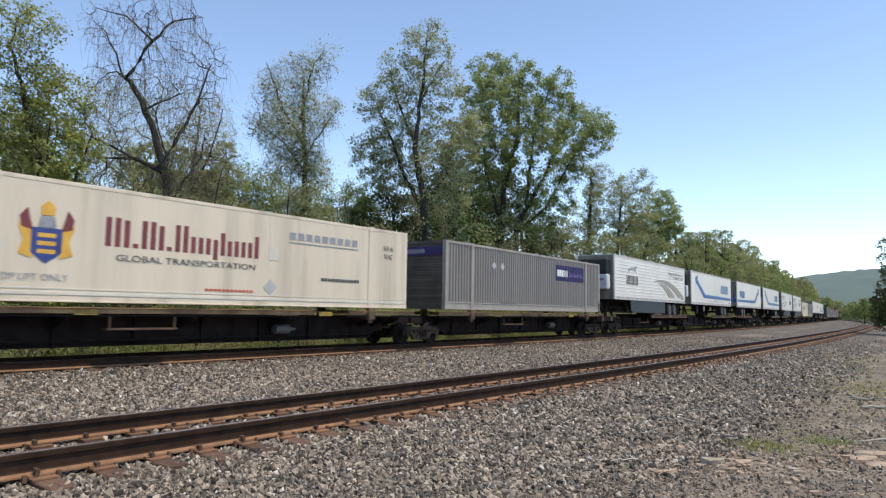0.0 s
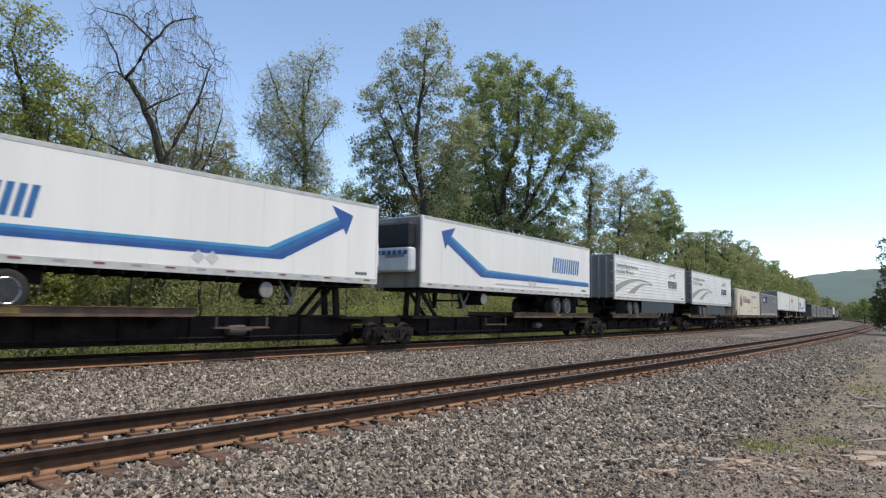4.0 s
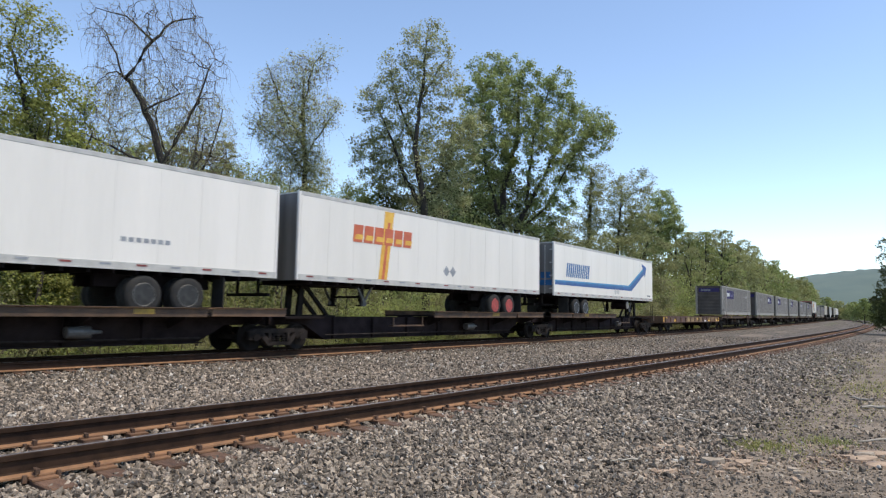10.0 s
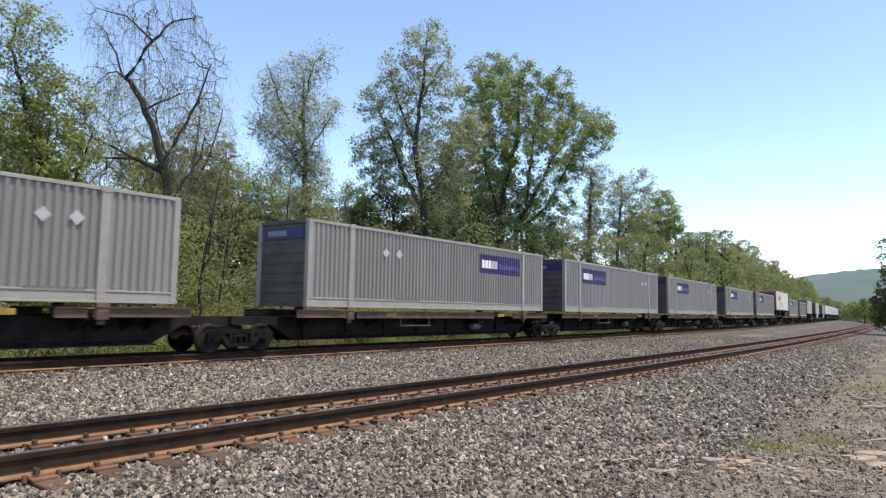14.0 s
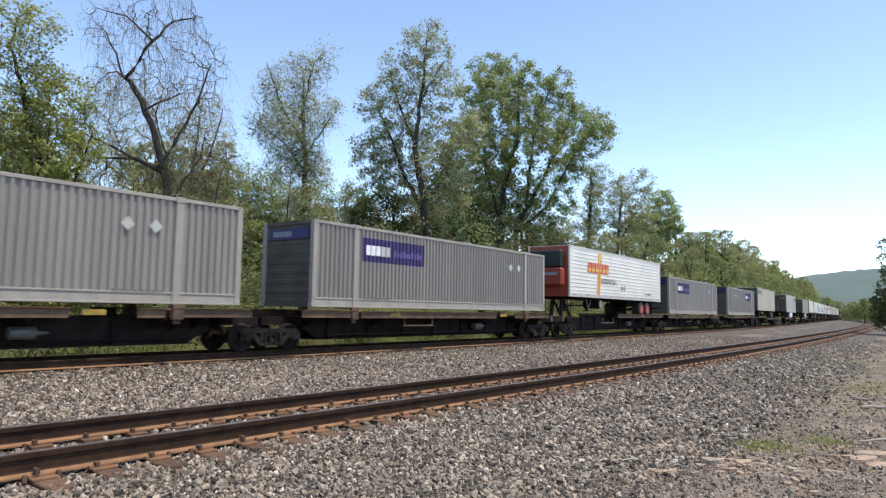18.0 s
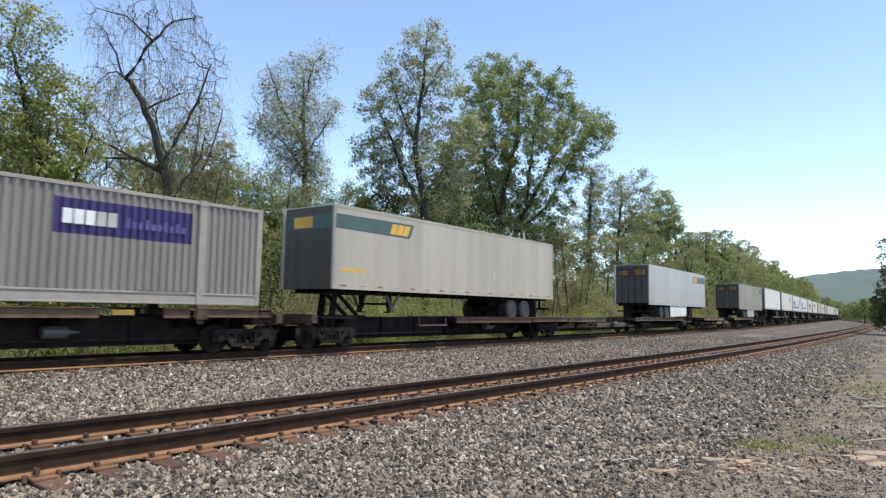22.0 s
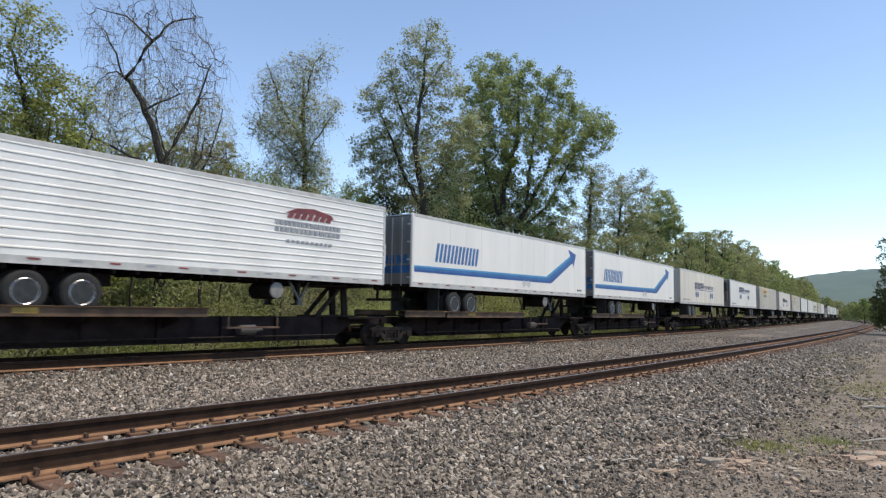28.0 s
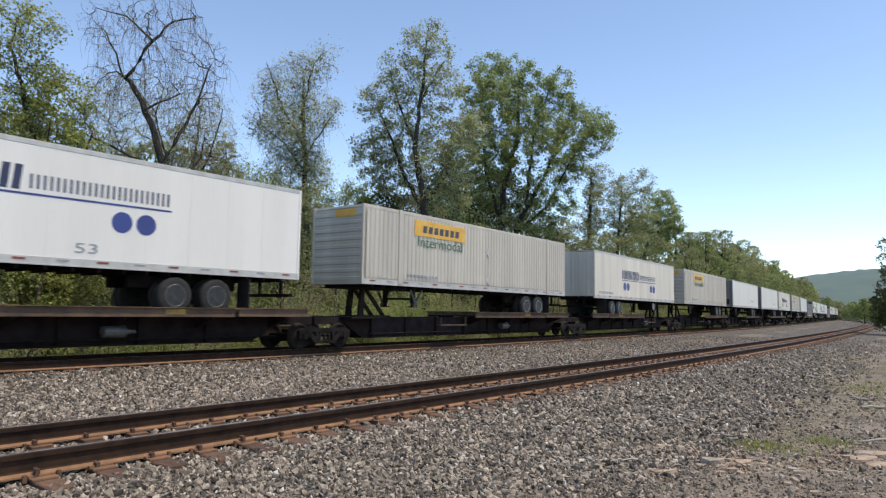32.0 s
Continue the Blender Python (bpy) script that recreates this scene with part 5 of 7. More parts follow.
def flat_car(xa, xb):
    """A short empty flat car with a ribbed, peeling side sill."""
    ob = thing("flat_car", "empty flat car with a peeling yellow and brown side sill", "railway car")
    for y in (-1, 1):
        y0, y1 = sorted((y * 1.30, y * 1.38))
        piece("side_sill", (y,), lambda: boxes((xa + 0.3, xb - 0.3, y0, y1, 0.70, 1.17), (xa + 0.3, xb - 0.3, y0 - 0.03, y1 + 0.03, 0.70, 0.74), (xa + 0.3, xb - 0.3, y0 - 0.03, y1 + 0.03, 1.13, 1.17)), "flatsill", ob, "peeling tan and red-brown side sill")
        for k in range(13):
            x = xa + 0.8 + k * (xb - xa - 1.6) / 12
            piece("stake_pocket", (y,), lambda: boxes((-0.11, 0.11, min(y * 1.36, y * 1.45), max(y * 1.36, y * 1.43), 0.76, 1.10), bevel=0.02), "tie", ob, "brown stake pocket", (x, 0, 0))
    piece("deck", (), lambda: boxes((xa + 0.25, xb - 0.25, -1.3, 1.3, 1.06, 1.13)), "tie", ob, "worn plank deck")
    piece("centre_sill", ("flat",), lambda: boxes((xa + 0.3, xb - 0.3, -0.4, 0.4, 0.55, 1.06)), "black", ob)
    for x in (xa + 0.3, xb - 0.3):
        piece("end_plate", (round(x, 1),), lambda: boxes((x - 0.07, x + 0.07, -1.38, 1.38, 0.66, 1.19), bevel=0.01), "deck", ob, "grimy end plate")
    for k, (x, l, lo, hi) in enumerate(((xa + 0.3, 0.22, 0.70, 1.17), (xa + 0.55, 0.75, 1.03, 1.13), (xa + 3.2, 0.7, 0.76, 0.97), (xb - 0.6, 0.3, 0.70, 1.17), (xb - 1.5, 0.8, 0.76, 0.9), (xb - 4.6, 0.7, 0.76, 0.86), (0.9, 0.3, 0.9, 1.05))):
        piece("warning_mark", (k, "f"), lambda: boxes((x, x + l, -1.392, -1.38, lo, hi)), "amber", ob, "bright amber warning mark")
    for k, (x, l) in enumerate(((xa + 6.9, 2.9), (xa + 10.0, 1.9), (xa + 14.4, 3.8))):
        piece("bare_patch", (k, "f"), lambda: boxes((x, x + l, -1.387, -1.379, 0.745, 1.125)), "orange", ob, "bare tan patch of the side sill")
    bars(ob, "marking", 3.5, 4.8, 0.72, 0.86, 4, "paper", 0, 0.2, 0.084)
    for x in (xa + 2.6, xb - 2.9):
        truck(ob, x)
        piece("truck_shroud", (), lambda: boxes((-1.3, 1.3, -0.9, 0.9, 0.5, 0.62)), "black", ob, at=(x, 0, 0))
    for e, x in ((-1, xa + 0.3), (1, xb - 0.3)):
        piece("coupler", (e,), lambda: boxes((min(0, e * 0.75), max(0, e * 0.75), -0.13, 0.13, 0.78, 0.98), (min(e * 0.6, e * 0.95), max(e * 0.6, e * 0.95), -0.2, 0.2, 0.74, 1.02), bevel=0.03), "truck", ob, "rusty knuckle coupler", (x, 0, 0))
    return ob


# ---- the consist: where the front of every load stands at the start, and what it is ----
G0, G1 = ("grey", "front"), ("grey", "rear")
CONSIST = [(3.15, "cream", 0), (21.8, *G1), (40.4, "striped", "nose"), (58.8, "arrow_nose", 0), (78.6, "arrow_doors", 0), (97.4, "arrow_nose", 0),
           (117.6, "striped", "doors"), (136.1, "striped", "doors"), (154.9, "cream", 1), (172.2, *G0), (189.8, "plain", -1), (206.8, "flame", 0),
           (224.7, "arrow_doors", 0), (242.85, "flat", 0), (263.7, *G0), (284.4, *G1), (303.2, *G0), (322.1, *G0), (342.9, *G0), (361.8, *G0),
           (381.0, "flame_ribbed", 0), (399.5, *G0), (420.8, *G1), (439.9, "banded", -1), (455.8, "empty", 0), (471.8, "banded", 1), (488.0, "empty", 1),
           (504.2, "banded", 2), (523.6, "plain", -1), (542.1, "script", 0), (559.9, "arrow_doors", 0), (577.45, "arrow_doors", 0), (595.6, "dots_doors", 0),
           (615.2, "dots_nose", 0), (634.3, "boxed", 0), (654.7, "dots_doors", 0), (673.9, "boxed", 0), (693.8, "plain", -1), (713.4, "plain", -1),
           (731.2, "dots_doors", 0), (750.5, "boxed", 0), (769.5, "plain", -1), (788.5, *G0), (807.2, "striped", "nose"), (826.0, "plain", -1),
           (845.0, "arrow_doors", 0), (864.0, "plain", -1), (883.0, *G0), (902.0, "dots_nose", 0), (921.0, "plain", -1), (940.0, "boxed", 0), (959.0, "plain", -1)]
BREAKS = {2, 8, 13, 14, 20, 23, 28, 33, 38, 43, 48}      # loads that begin a new car
MAKERS = {"cream": cream_container, "grey": grey_container, "striped": striped, "arrow_nose": lambda k: arrow_nose(), "arrow_doors": lambda k: arrow_doors(),
          "plain": plain_white, "flame": lambda k: flame_plain(), "flame_ribbed": lambda k: flame_ribbed(), "banded": banded, "script": lambda k: script_ribbed(),
          "dots_doors": lambda k: dots_doors(), "dots_nose": lambda k: dots_nose(), "boxed": lambda k: boxed()}
DOORS_LEAD = {"arrow_doors", "script", "dots_doors"}


def consist():
    built = {}
    n = len(CONSIST)
    length = [18.9 if c[1] == "flat" else 15.9 if c[1] == "empty" else BOX for c in CONSIST]
    for i, (u, kind, variant) in enumerate(CONSIST):
        mid = u + length[i] / 2
        a = (CONSIST[i - 1][0] + length[i - 1] + u) / 2 - mid if i else -9.2
        b = (CONSIST[i + 1][0] + u + length[i]) / 2 - mid if i + 1 < n else 9.2
        if kind == "flat":
            moving.append((flat_car(-9.45, 9.45), mid))
            continue
        first, last = i in BREAKS or i == 0, i + 1 in BREAKS or i + 1 == n
        wheels = [a + (1.75 if abs(a) > 8.9 else 1.4)] if first else []
        wheels.append(b - (1.75 if b > 8.9 else 1.4) if last else b)
        ends = ([(-1, a + 0.55)] if first else []) + ([(1, b - 0.55)] if last else [])
        doors = kind in DOORS_LEAD or (kind == "striped" and variant == "doors") or (kind == "banded" and variant > 0)
        d, z, load = (-1 if doors else 1), 1.33, "trailer"
        if kind in ("grey", "cream"):
            load, z = "container", 1.30
        if kind == "empty":
            load, z = "empty", 1.10
        if kind == "banded":
            z = 1.10
        car = spine_car(a, b, d, z, load, wheels, ends, "orange" if kind == "empty" and variant else "tansill" if kind == "empty" else "tanlip" if load == "container" and i in (0, 1, 8, 9) else "deck", label="empty spine car platform with a rust-orange deck edge" if kind == "empty" else "")
        moving.append((car, mid))
        if kind == "empty":
            continue
        key = (kind, variant)
        box = copy_thing(built[key], Matrix()) if key in built else MAKERS[kind](variant)
        built[key] = box
        moving.append((box, mid))


consist()


# ---- trees ----
M["bark"] = mat("dark_bark", (0.055, 0.045, 0.036), (0.026, 0.021, 0.018), 0.9, scale=5, fine=30, bump=0.6, dist=0.03, stretch=(1, 1, 0.3))
M["bark_pale"] = mat("pale_grey_bark", (0.42, 0.38, 0.33), (0.22, 0.195, 0.165), 0.9, scale=3, fine=25, bump=0.3, stretch=(1, 1, 0.4))
M["twig_light"] = mat("pale_willow_twigs", (0.36, 0.31, 0.22), (0.22, 0.185, 0.13), 0.9, scale=5, fine=30, bump=0.2)
M["twig_mid"] = mat("brown_grey_twigs", (0.17, 0.135, 0.105), (0.09, 0.072, 0.057), 0.9, scale=5, fine=30, bump=0.2)
M["twig_dark"] = mat("grey_brown_twigs", (0.105, 0.085, 0.066), (0.055, 0.044, 0.035), 0.9, scale=5, fine=30, bump=0.2)
M["leaf_fresh"] = leaf_mat("fresh_spring_leaves", (0.365, 0.420, 0.171), (0.215, 0.255, 0.101), 0.45)
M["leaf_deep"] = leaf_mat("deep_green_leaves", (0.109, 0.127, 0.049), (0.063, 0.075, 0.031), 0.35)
M["leaf_wood"] = leaf_mat("woodland_leaves", (0.294, 0.340, 0.128), (0.180, 0.212, 0.077), 0.45, 0.25)
M["leaf_pale"] = leaf_mat("pale_grey_green_leaves", (0.439, 0.451, 0.240), (0.268, 0.281, 0.138), 0.42)
M["leaf_bramble"] = leaf_mat("bramble_leaves", (0.401, 0.445, 0.166), (0.250, 0.282, 0.104), 0.48, 0.6)
M["leaf_scrub"] = leaf_mat("scrub_leaves", (0.353, 0.339, 0.175), (0.228, 0.221, 0.111), 0.45, 0.6)
M["leaf_olive"] = leaf_mat("young_olive_leaves", (0.365, 0.374, 0.180), (0.227, 0.236, 0.108), 0.45, 0.3)
M["leaf_ivy"] = leaf_mat("creeper_leaves", (0.354, 0.372, 0.102), (0.165, 0.178, 0.050), 0.42, 0.7)
M["leaf_bud"] = leaf_mat("red_brown_buds", (0.22, 0.135, 0.10), (0.13, 0.080, 0.06), 0.25)
M["leaf_vine"] = leaf_mat("bright_vine_leaves", (0.352, 0.361, 0.128), (0.213, 0.223, 0.078), 0.45, 0.8)
SIDEWAYS = Vector((math.sin(YAW), -math.cos(YAW), 0))
INWARD = Vector((math.cos(YAW), math.sin(YAW), 0))


def tubes(name, paths, sides, material):
    """Tapered limbs: each path is a list of (place, radius)."""
    V, F, base = [], [], 0
    ang = np.arange(sides) * 2 * np.pi / sides
    for path in paths:
        P = np.array([p for p, r in path], dtype=float)
        R = np.array([r for p, r in path], dtype=float)
        d = np.gradient(P, axis=0)
        d /= np.linalg.norm(d, axis=1, keepdims=True) + 1e-9
        ref = np.where(np.abs(d[:, 2:3]) > 0.9, np.array([[1.0, 0, 0]]), np.array([[0, 0, 1.0]]))
        u = np.cross(d, ref)
        u /= np.linalg.norm(u, axis=1, keepdims=True) + 1e-9
        q = np.cross(d, u)
        ring = P[:, None] + R[:, None, None] * (np.cos(ang)[None, :, None] * u[:, None] + np.sin(ang)[None, :, None] * q[:, None])
        V.append(ring.reshape(-1, 3))
        n = len(P)
        i = np.arange(n - 1)[:, None] * sides + base
        j = np.arange(sides)[None]
        k = (j + 1) % sides
        F.append(np.stack([i + j, i + k, i + k + sides, i + j + sides], -1).reshape(-1, 4))
        base += n * sides
    return from_arrays(name, np.concatenate(V), np.concatenate(F), material, True)


def within(rng, n, r):
    """Places spread evenly through a ball."""
    d = rng.normal(size=(n, 3))
    return d / (np.linalg.norm(d, axis=1, keepdims=True) + 1e-9) * r * rng.uniform(0, 1, (n, 1)) ** 0.4


def leaves(name, centres, size, material, rng, corners=4):
    """A small folded blade at every centre, of four corners or, far off, of three."""
    n = len(centres)
    nn = rng.normal(size=(n, 3)) * 0.55 + np.array([0.1, -0.55, 0.75])
    nn /= np.linalg.norm(nn, axis=1, keepdims=True)
    d = np.cross(nn, rng.normal(size=(n, 3)))
    d /= np.linalg.norm(d, axis=1, keepdims=True) + 1e-9
    e = np.cross(nn, d)
    L = (size * rng.uniform(0.6, 1.4, (n, 1)))
    c = np.asarray(centres)
    if corners == 3:
        W = L * rng.uniform(0.4, 0.6, (n, 1))
        v = np.stack([c - d * L * 0.5 - e * W * 0.6, c + e * W, c + d * L * 0.6 - e * W * 0.3], 1).reshape(-1, 3)
    else:
        W = L * rng.uniform(0.28, 0.45, (n, 1))
        v = np.stack([c - d * L * 0.5, c + e * W + nn * W * 0.3, c + d * L * 0.5, c - e * W + nn * W * 0.3], 1).reshape(-1, 3)
    return from_arrays(name, v, np.arange(corners * n).reshape(-1, corners), material)


def wander(p, q, n, wob, rng):
    t = np.linspace(0, 1, n)[:, None]
    P = np.array(p)[None] * (1 - t) + np.array(q)[None] * t
    off = rng.normal(size=(n, 3)) * wob
    off[0] = off[-1] = 0
    return P + off


def grow(P, par, goals, step, rng, rise=0.15, jitter=0.35, rounds=70):
    """Lets twigs grow from a skeleton towards every goal, forking on the way, until all are reached."""
    P, par = [np.array(p) for p in P], list(par)
    A = np.array(P)
    d = np.linalg.norm(goals[:, None] - A[None], axis=2)
    near, dist = d.argmin(1), d.min(1)
    alive = np.ones(len(goals), dtype=bool)
    for k in range(rounds):
        live = np.nonzero(alive)[0]
        if len(live) < 4:
            break
        A = np.array(P)
        way = goals[live] - A[near[live]]
        way /= np.linalg.norm(way, axis=1, keepdims=True) + 1e-9
        total = np.zeros_like(A)
        np.add.at(total, near[live], way)
        src = np.unique(near[live])
        v = total[src]
        v = v / (np.linalg.norm(v, axis=1, keepdims=True) + 1e-9) + rng.normal(size=v.shape) * jitter + np.array([0, 0, rise])
        v /= np.linalg.norm(v, axis=1, keepdims=True) + 1e-9
        N = A[src] + v * step
        base = len(P)
        P.extend(N)
        par.extend(int(i) for i in src)
        T = goals[live]
        d = (N * N).sum(1)[None] - 2 * (T @ N.T)
        m = d.argmin(1)
        dm = np.linalg.norm(T - N[m], axis=1)
        better = dm < dist[live]
        near[live[better]], dist[live[better]] = base + m[better], dm[better]
        alive[live[dist[live] < step * 1.15]] = False
    return np.array(P), par


def tree(name, label, spec, leaf, amount=9000, size=0.16, seed=1, goals=14, step=0.35, tip=0.007, spread=0.25, group="trees along the line", vine=0, category="tree", depth=0.8, hang=0, hang_long=2.5, rise=0.15, buds=0, bark="bark", jitter=0.35, corners=3, swell=1.1, trunk="bark", vine_up=0.3, vine_wide=0.16, lower=0.0):
    """A trunk and main limbs, twigs grown through the crown, leaves in sprays on the twigs, creepers."""
    rng = np.random.default_rng(seed)
    x0, y0 = spec["at"]
    z0 = float(ground_height(np.array([x0]), np.array([y0]))[0]) - 0.1
    ob = thing(name, label, category, group, at=Matrix.Translation((x0, y0, z0)))
    S, I = np.array(SIDEWAYS), np.array(INWARD)
    P, par, rad = [], [], []
    for k, limb in enumerate(spec["limbs"]):
        y, pts = rng.normal() * 0.15, []
        for j, (dx, z, r) in enumerate(limb):
            y += rng.normal() * 0.25 * (j > 0)
            low = k == 0 and j == 0
            pts.append((S * dx + I * (0.0 if low else y) + np.array([0, 0, 0.0 if low else z - z0]), r))
        if P:
            A = np.array(P)
            up = int(np.linalg.norm(A - pts[0][0], axis=1).argmin())
        else:
            up = -1
        for (p, r), (q, t) in zip(pts, pts[1:]):
            m = max(3, int(np.linalg.norm(q - p) / 0.5))
            w = wander(p, q, m + 1, 0.045 * np.linalg.norm(q - p) / m * 1.6, rng)
            for i in range(m):
                P.append(w[i])
                rad.append(r + (t - r) * i / m)
                par.append(up)
                up = len(P) - 1
        P.append(pts[-1][0])
        rad.append(pts[-1][1])
        par.append(up)
    bones = len(P)
    G, weight = [], []
    top = max(c[1] for c in spec["clumps"])
    for dx, z, r, dens in spec["clumps"]:
        n = max(5, int(goals * r * r))
        c = S * dx + I * rng.normal() * depth * r * 0.8 + np.array([0, 0, z - z0 - lower * min(1.0, max(0.0, (z - z0) / top - 0.45) * 3)])
        q = within(rng, n, r * swell)
        G.append(c + q)
        weight += [dens] * n
    G, weight = np.concatenate(G), np.array(weight)
    P, par = grow(P, par, G, step, rng, rise, jitter)
    n = len(P)
    sums, kids = np.zeros(n), [[] for i in range(n)]
    for i in range(n - 1, -1, -1):
        sums[i] = max(sums[i], tip ** 2.3)
        if par[i] >= 0:
            sums[par[i]] += sums[i]
            kids[par[i]].append(i)
    R = sums ** (1 / 2.3)
    R[:bones] = np.maximum(np.array(rad), np.minimum(R[:bones], np.array(rad) * 1.3))
    for i in range(bones, n):
        R[i] = min(R[i], R[par[i]])
    big, small = [], []
    todo = [(i, -1) for i in range(n) if par[i] < 0]
    while todo:
        i, up = todo.pop()
        path = [(P[up], min(R[up], R[i] * 1.25))] if up >= 0 else []
        while True:
            path.append((P[i], R[i]))
            if not kids[i]:
                break
            order = sorted(kids[i], key=lambda c: -R[c])
            todo += [(c, i) for c in order[1:]]
            i = order[0]
        if len(path) > 1:
            (big if path[0][1] > 0.035 else small).append(path)
    thin = np.nonzero(R < max(0.03, tip * 3.2))[0]
    skip = max(1, len(G) // 350)
    H = G[::skip]
    d = ((H * H).sum(1)[None] - 2 * (P[thin] @ H.T)).argmin(1)
    w = weight[::skip][d] * np.where(np.array([len(kids[i]) == 0 for i in thin]), 2.0, 1.0)
    pick = thin[rng.choice(len(thin), amount, p=w / w.sum())]
    back = P[np.maximum(np.array(par)[pick], 0)]
    u = rng.uniform(0, 1, (amount, 1))
    spots = [P[pick] * u + back * (1 - u) + rng.normal(size=(amount, 3)) * spread * np.array([0.5, 0.5, 0.4])]
    if vine:
        k = rng.integers(0, int(bones * vine_up) + 2, vine)
        out = rng.normal(size=(vine, 3))
        out[:, 2] *= 0.5
        spots.append(P[k] + out * (R[k][:, None] * 0.9 + vine_wide))
    hung = []
    if hang:
        high = np.nonzero((P[:, 2] > 0.3 * P[:, 2].max()) & (R > tip * 1.5))[0]
        for k in range(hang):
            p = P[high[rng.integers(0, len(high))]]
            L = hang_long * rng.uniform(0.25, 1.0)
            t = np.linspace(0, 1, 6)[:, None]
            way = rng.normal(size=3) * 0.22
            way[2] = 0.1
            path = p + way * L * t - np.array([0, 0, 1.0]) * L * (0.2 * t + 0.9 * t ** 2.2) + rng.normal(size=(6, 3)) * 0.04 * L * t
            hung.append([(path[i], tip * (1.1 - i / 9)) for i in range(6)])
            m = rng.integers(0, 4)
            spots.append(path[rng.integers(2, 6, m)] + rng.normal(size=(m, 3)) * 0.1)
    part("trunk", tubes("trunk", big, 7, M[trunk]), M[trunk], ob)
    part("branchwork", tubes("branchwork", small + hung, 3, M[bark]), M[bark], ob)["kind"] = "stuff"
    part("crown", leaves("crown", np.concatenate(spots), size, M[leaf], rng, corners), M[leaf], ob)
    if buds:
        tips = np.array([i for i in range(bones, n) if not kids[i]])
        upper = tips[P[tips, 2] > 0.52 * P[:, 2].max()]
        c = np.repeat(P[rng.choice(upper, buds)], 4, axis=0) + rng.normal(size=(buds * 4, 3)) * 0.04
        part("seed_cluster", leaves("seed_cluster", c, 0.085, M["leaf_bud"], rng), M["leaf_bud"], ob, "red-brown seed clusters on the twig tips")["kind"] = "stuff"
    return ob


SPEC_T1 = dict(at=(10.4, 26.9),
    limbs=[[(0.01, 0.80, 0.220), (-0.25, 2.57, 0.200), (-0.54, 4.25, 0.170), (-1.15, 7.47, 0.120), (-2.32, 11.20, 0.050)], [(-0.23, 2.78, 0.100), (0.42, 5.77, 0.070), (0.70, 7.94, 0.030)]],
    clumps=[(-1.46, 9.66, 1.05, 0.80), (-0.32, 8.79, 1.15, 0.90), (-1.97, 7.89, 1.26, 0.90), (-0.07, 6.62, 1.26, 1.00), (-1.49, 5.73, 1.26, 0.90), (0.30, 4.27, 1.15, 1.00), (-1.56, 3.81, 1.26, 0.90), (1.03, 2.80, 1.05, 1.00), (-1.63, 1.92, 1.26, 0.80), (-0.05, 1.73, 1.05, 1.00), (-2.17, 12.10, 0.94, 0.50), (-0.84, 11.67, 0.84, 0.40), (-1.44, 10.88, 0.88, 0.50), (-2.49, 10.53, 0.84, 0.60)])
SPEC_T2 = dict(at=(15.9, 29.7),
    limbs=[[(0.01, 0.74, 0.260), (0.01, 5.04, 0.220), (0.06, 7.16, 0.200), (-1.03, 10.10, 0.160), (-2.02, 12.05, 0.110), (-2.64, 12.48, 0.030)], [(-2.02, 12.05, 0.090), (-1.07, 14.09, 0.070), (-0.10, 15.02, 0.050), (1.29, 15.32, 0.020)], [(0.03, 7.56, 0.100), (-1.32, 8.16, 0.080), (-3.31, 8.31, 0.030)], [(-1.32, 8.16, 0.060), (-4.32, 9.64, 0.020)], [(-0.04, 7.96, 0.080), (1.08, 10.41, 0.050), (2.20, 13.03, 0.020)], [(0.31, 5.84, 0.100), (0.84, 7.17, 0.070), (1.46, 8.12, 0.030)], [(-0.87, 10.52, 0.060), (0.36, 11.49, 0.030)], [(-1.07, 14.09, 0.050), (-2.12, 15.04, 0.030), (-3.63, 15.44, 0.020)], [(-2.02, 12.05, 0.050), (-3.01, 14.19, 0.030)]],
    clumps=[(-2.61, 14.20, 1.30, 0.12), (-0.07, 14.52, 1.56, 0.10), (1.35, 12.88, 1.43, 0.10), (-2.72, 11.71, 1.43, 0.18), (1.21, 10.41, 1.56, 0.12), (2.11, 8.27, 1.30, 0.14), (-1.17, 12.56, 1.30, 0.12), (-3.79, 9.65, 1.17, 0.20), (-2.61, 7.65, 1.43, 0.20), (-0.98, 6.88, 1.04, 0.30), (1.14, 6.65, 1.17, 0.25), (-0.03, 3.99, 1.30, 0.50)])
SPEC_T3 = dict(at=(24.7, 29.9),
    limbs=[[(0.07, 0.74, 0.240), (-0.09, 5.36, 0.200), (-0.35, 9.26, 0.160), (-0.63, 12.57, 0.100), (-0.68, 14.91, 0.040)], [(-0.55, 12.23, 0.070), (0.07, 14.92, 0.040), (0.68, 16.22, 0.020)], [(-0.48, 10.91, 0.060), (-1.83, 13.21, 0.040), (-2.74, 15.55, 0.020)], [(-0.35, 9.26, 0.060), (-1.58, 10.89, 0.040), (-3.09, 12.02, 0.020)], [(-0.34, 9.92, 0.050), (0.82, 11.92, 0.030), (1.61, 12.94, 0.015)]],
    clumps=[(-2.37, 14.38, 1.27, 0.14), (-0.75, 15.08, 1.27, 0.16), (0.53, 15.78, 0.80, 0.10), (-2.61, 12.37, 1.27, 0.16), (-1.29, 11.89, 1.43, 0.35), (0.63, 12.75, 1.12, 0.35), (-0.43, 10.41, 1.27, 0.60), (0.42, 9.27, 0.96, 0.60), (-1.86, 9.89, 1.12, 0.25), (-0.15, 7.30, 1.02, 0.70), (-0.06, 4.72, 0.96, 0.70)])
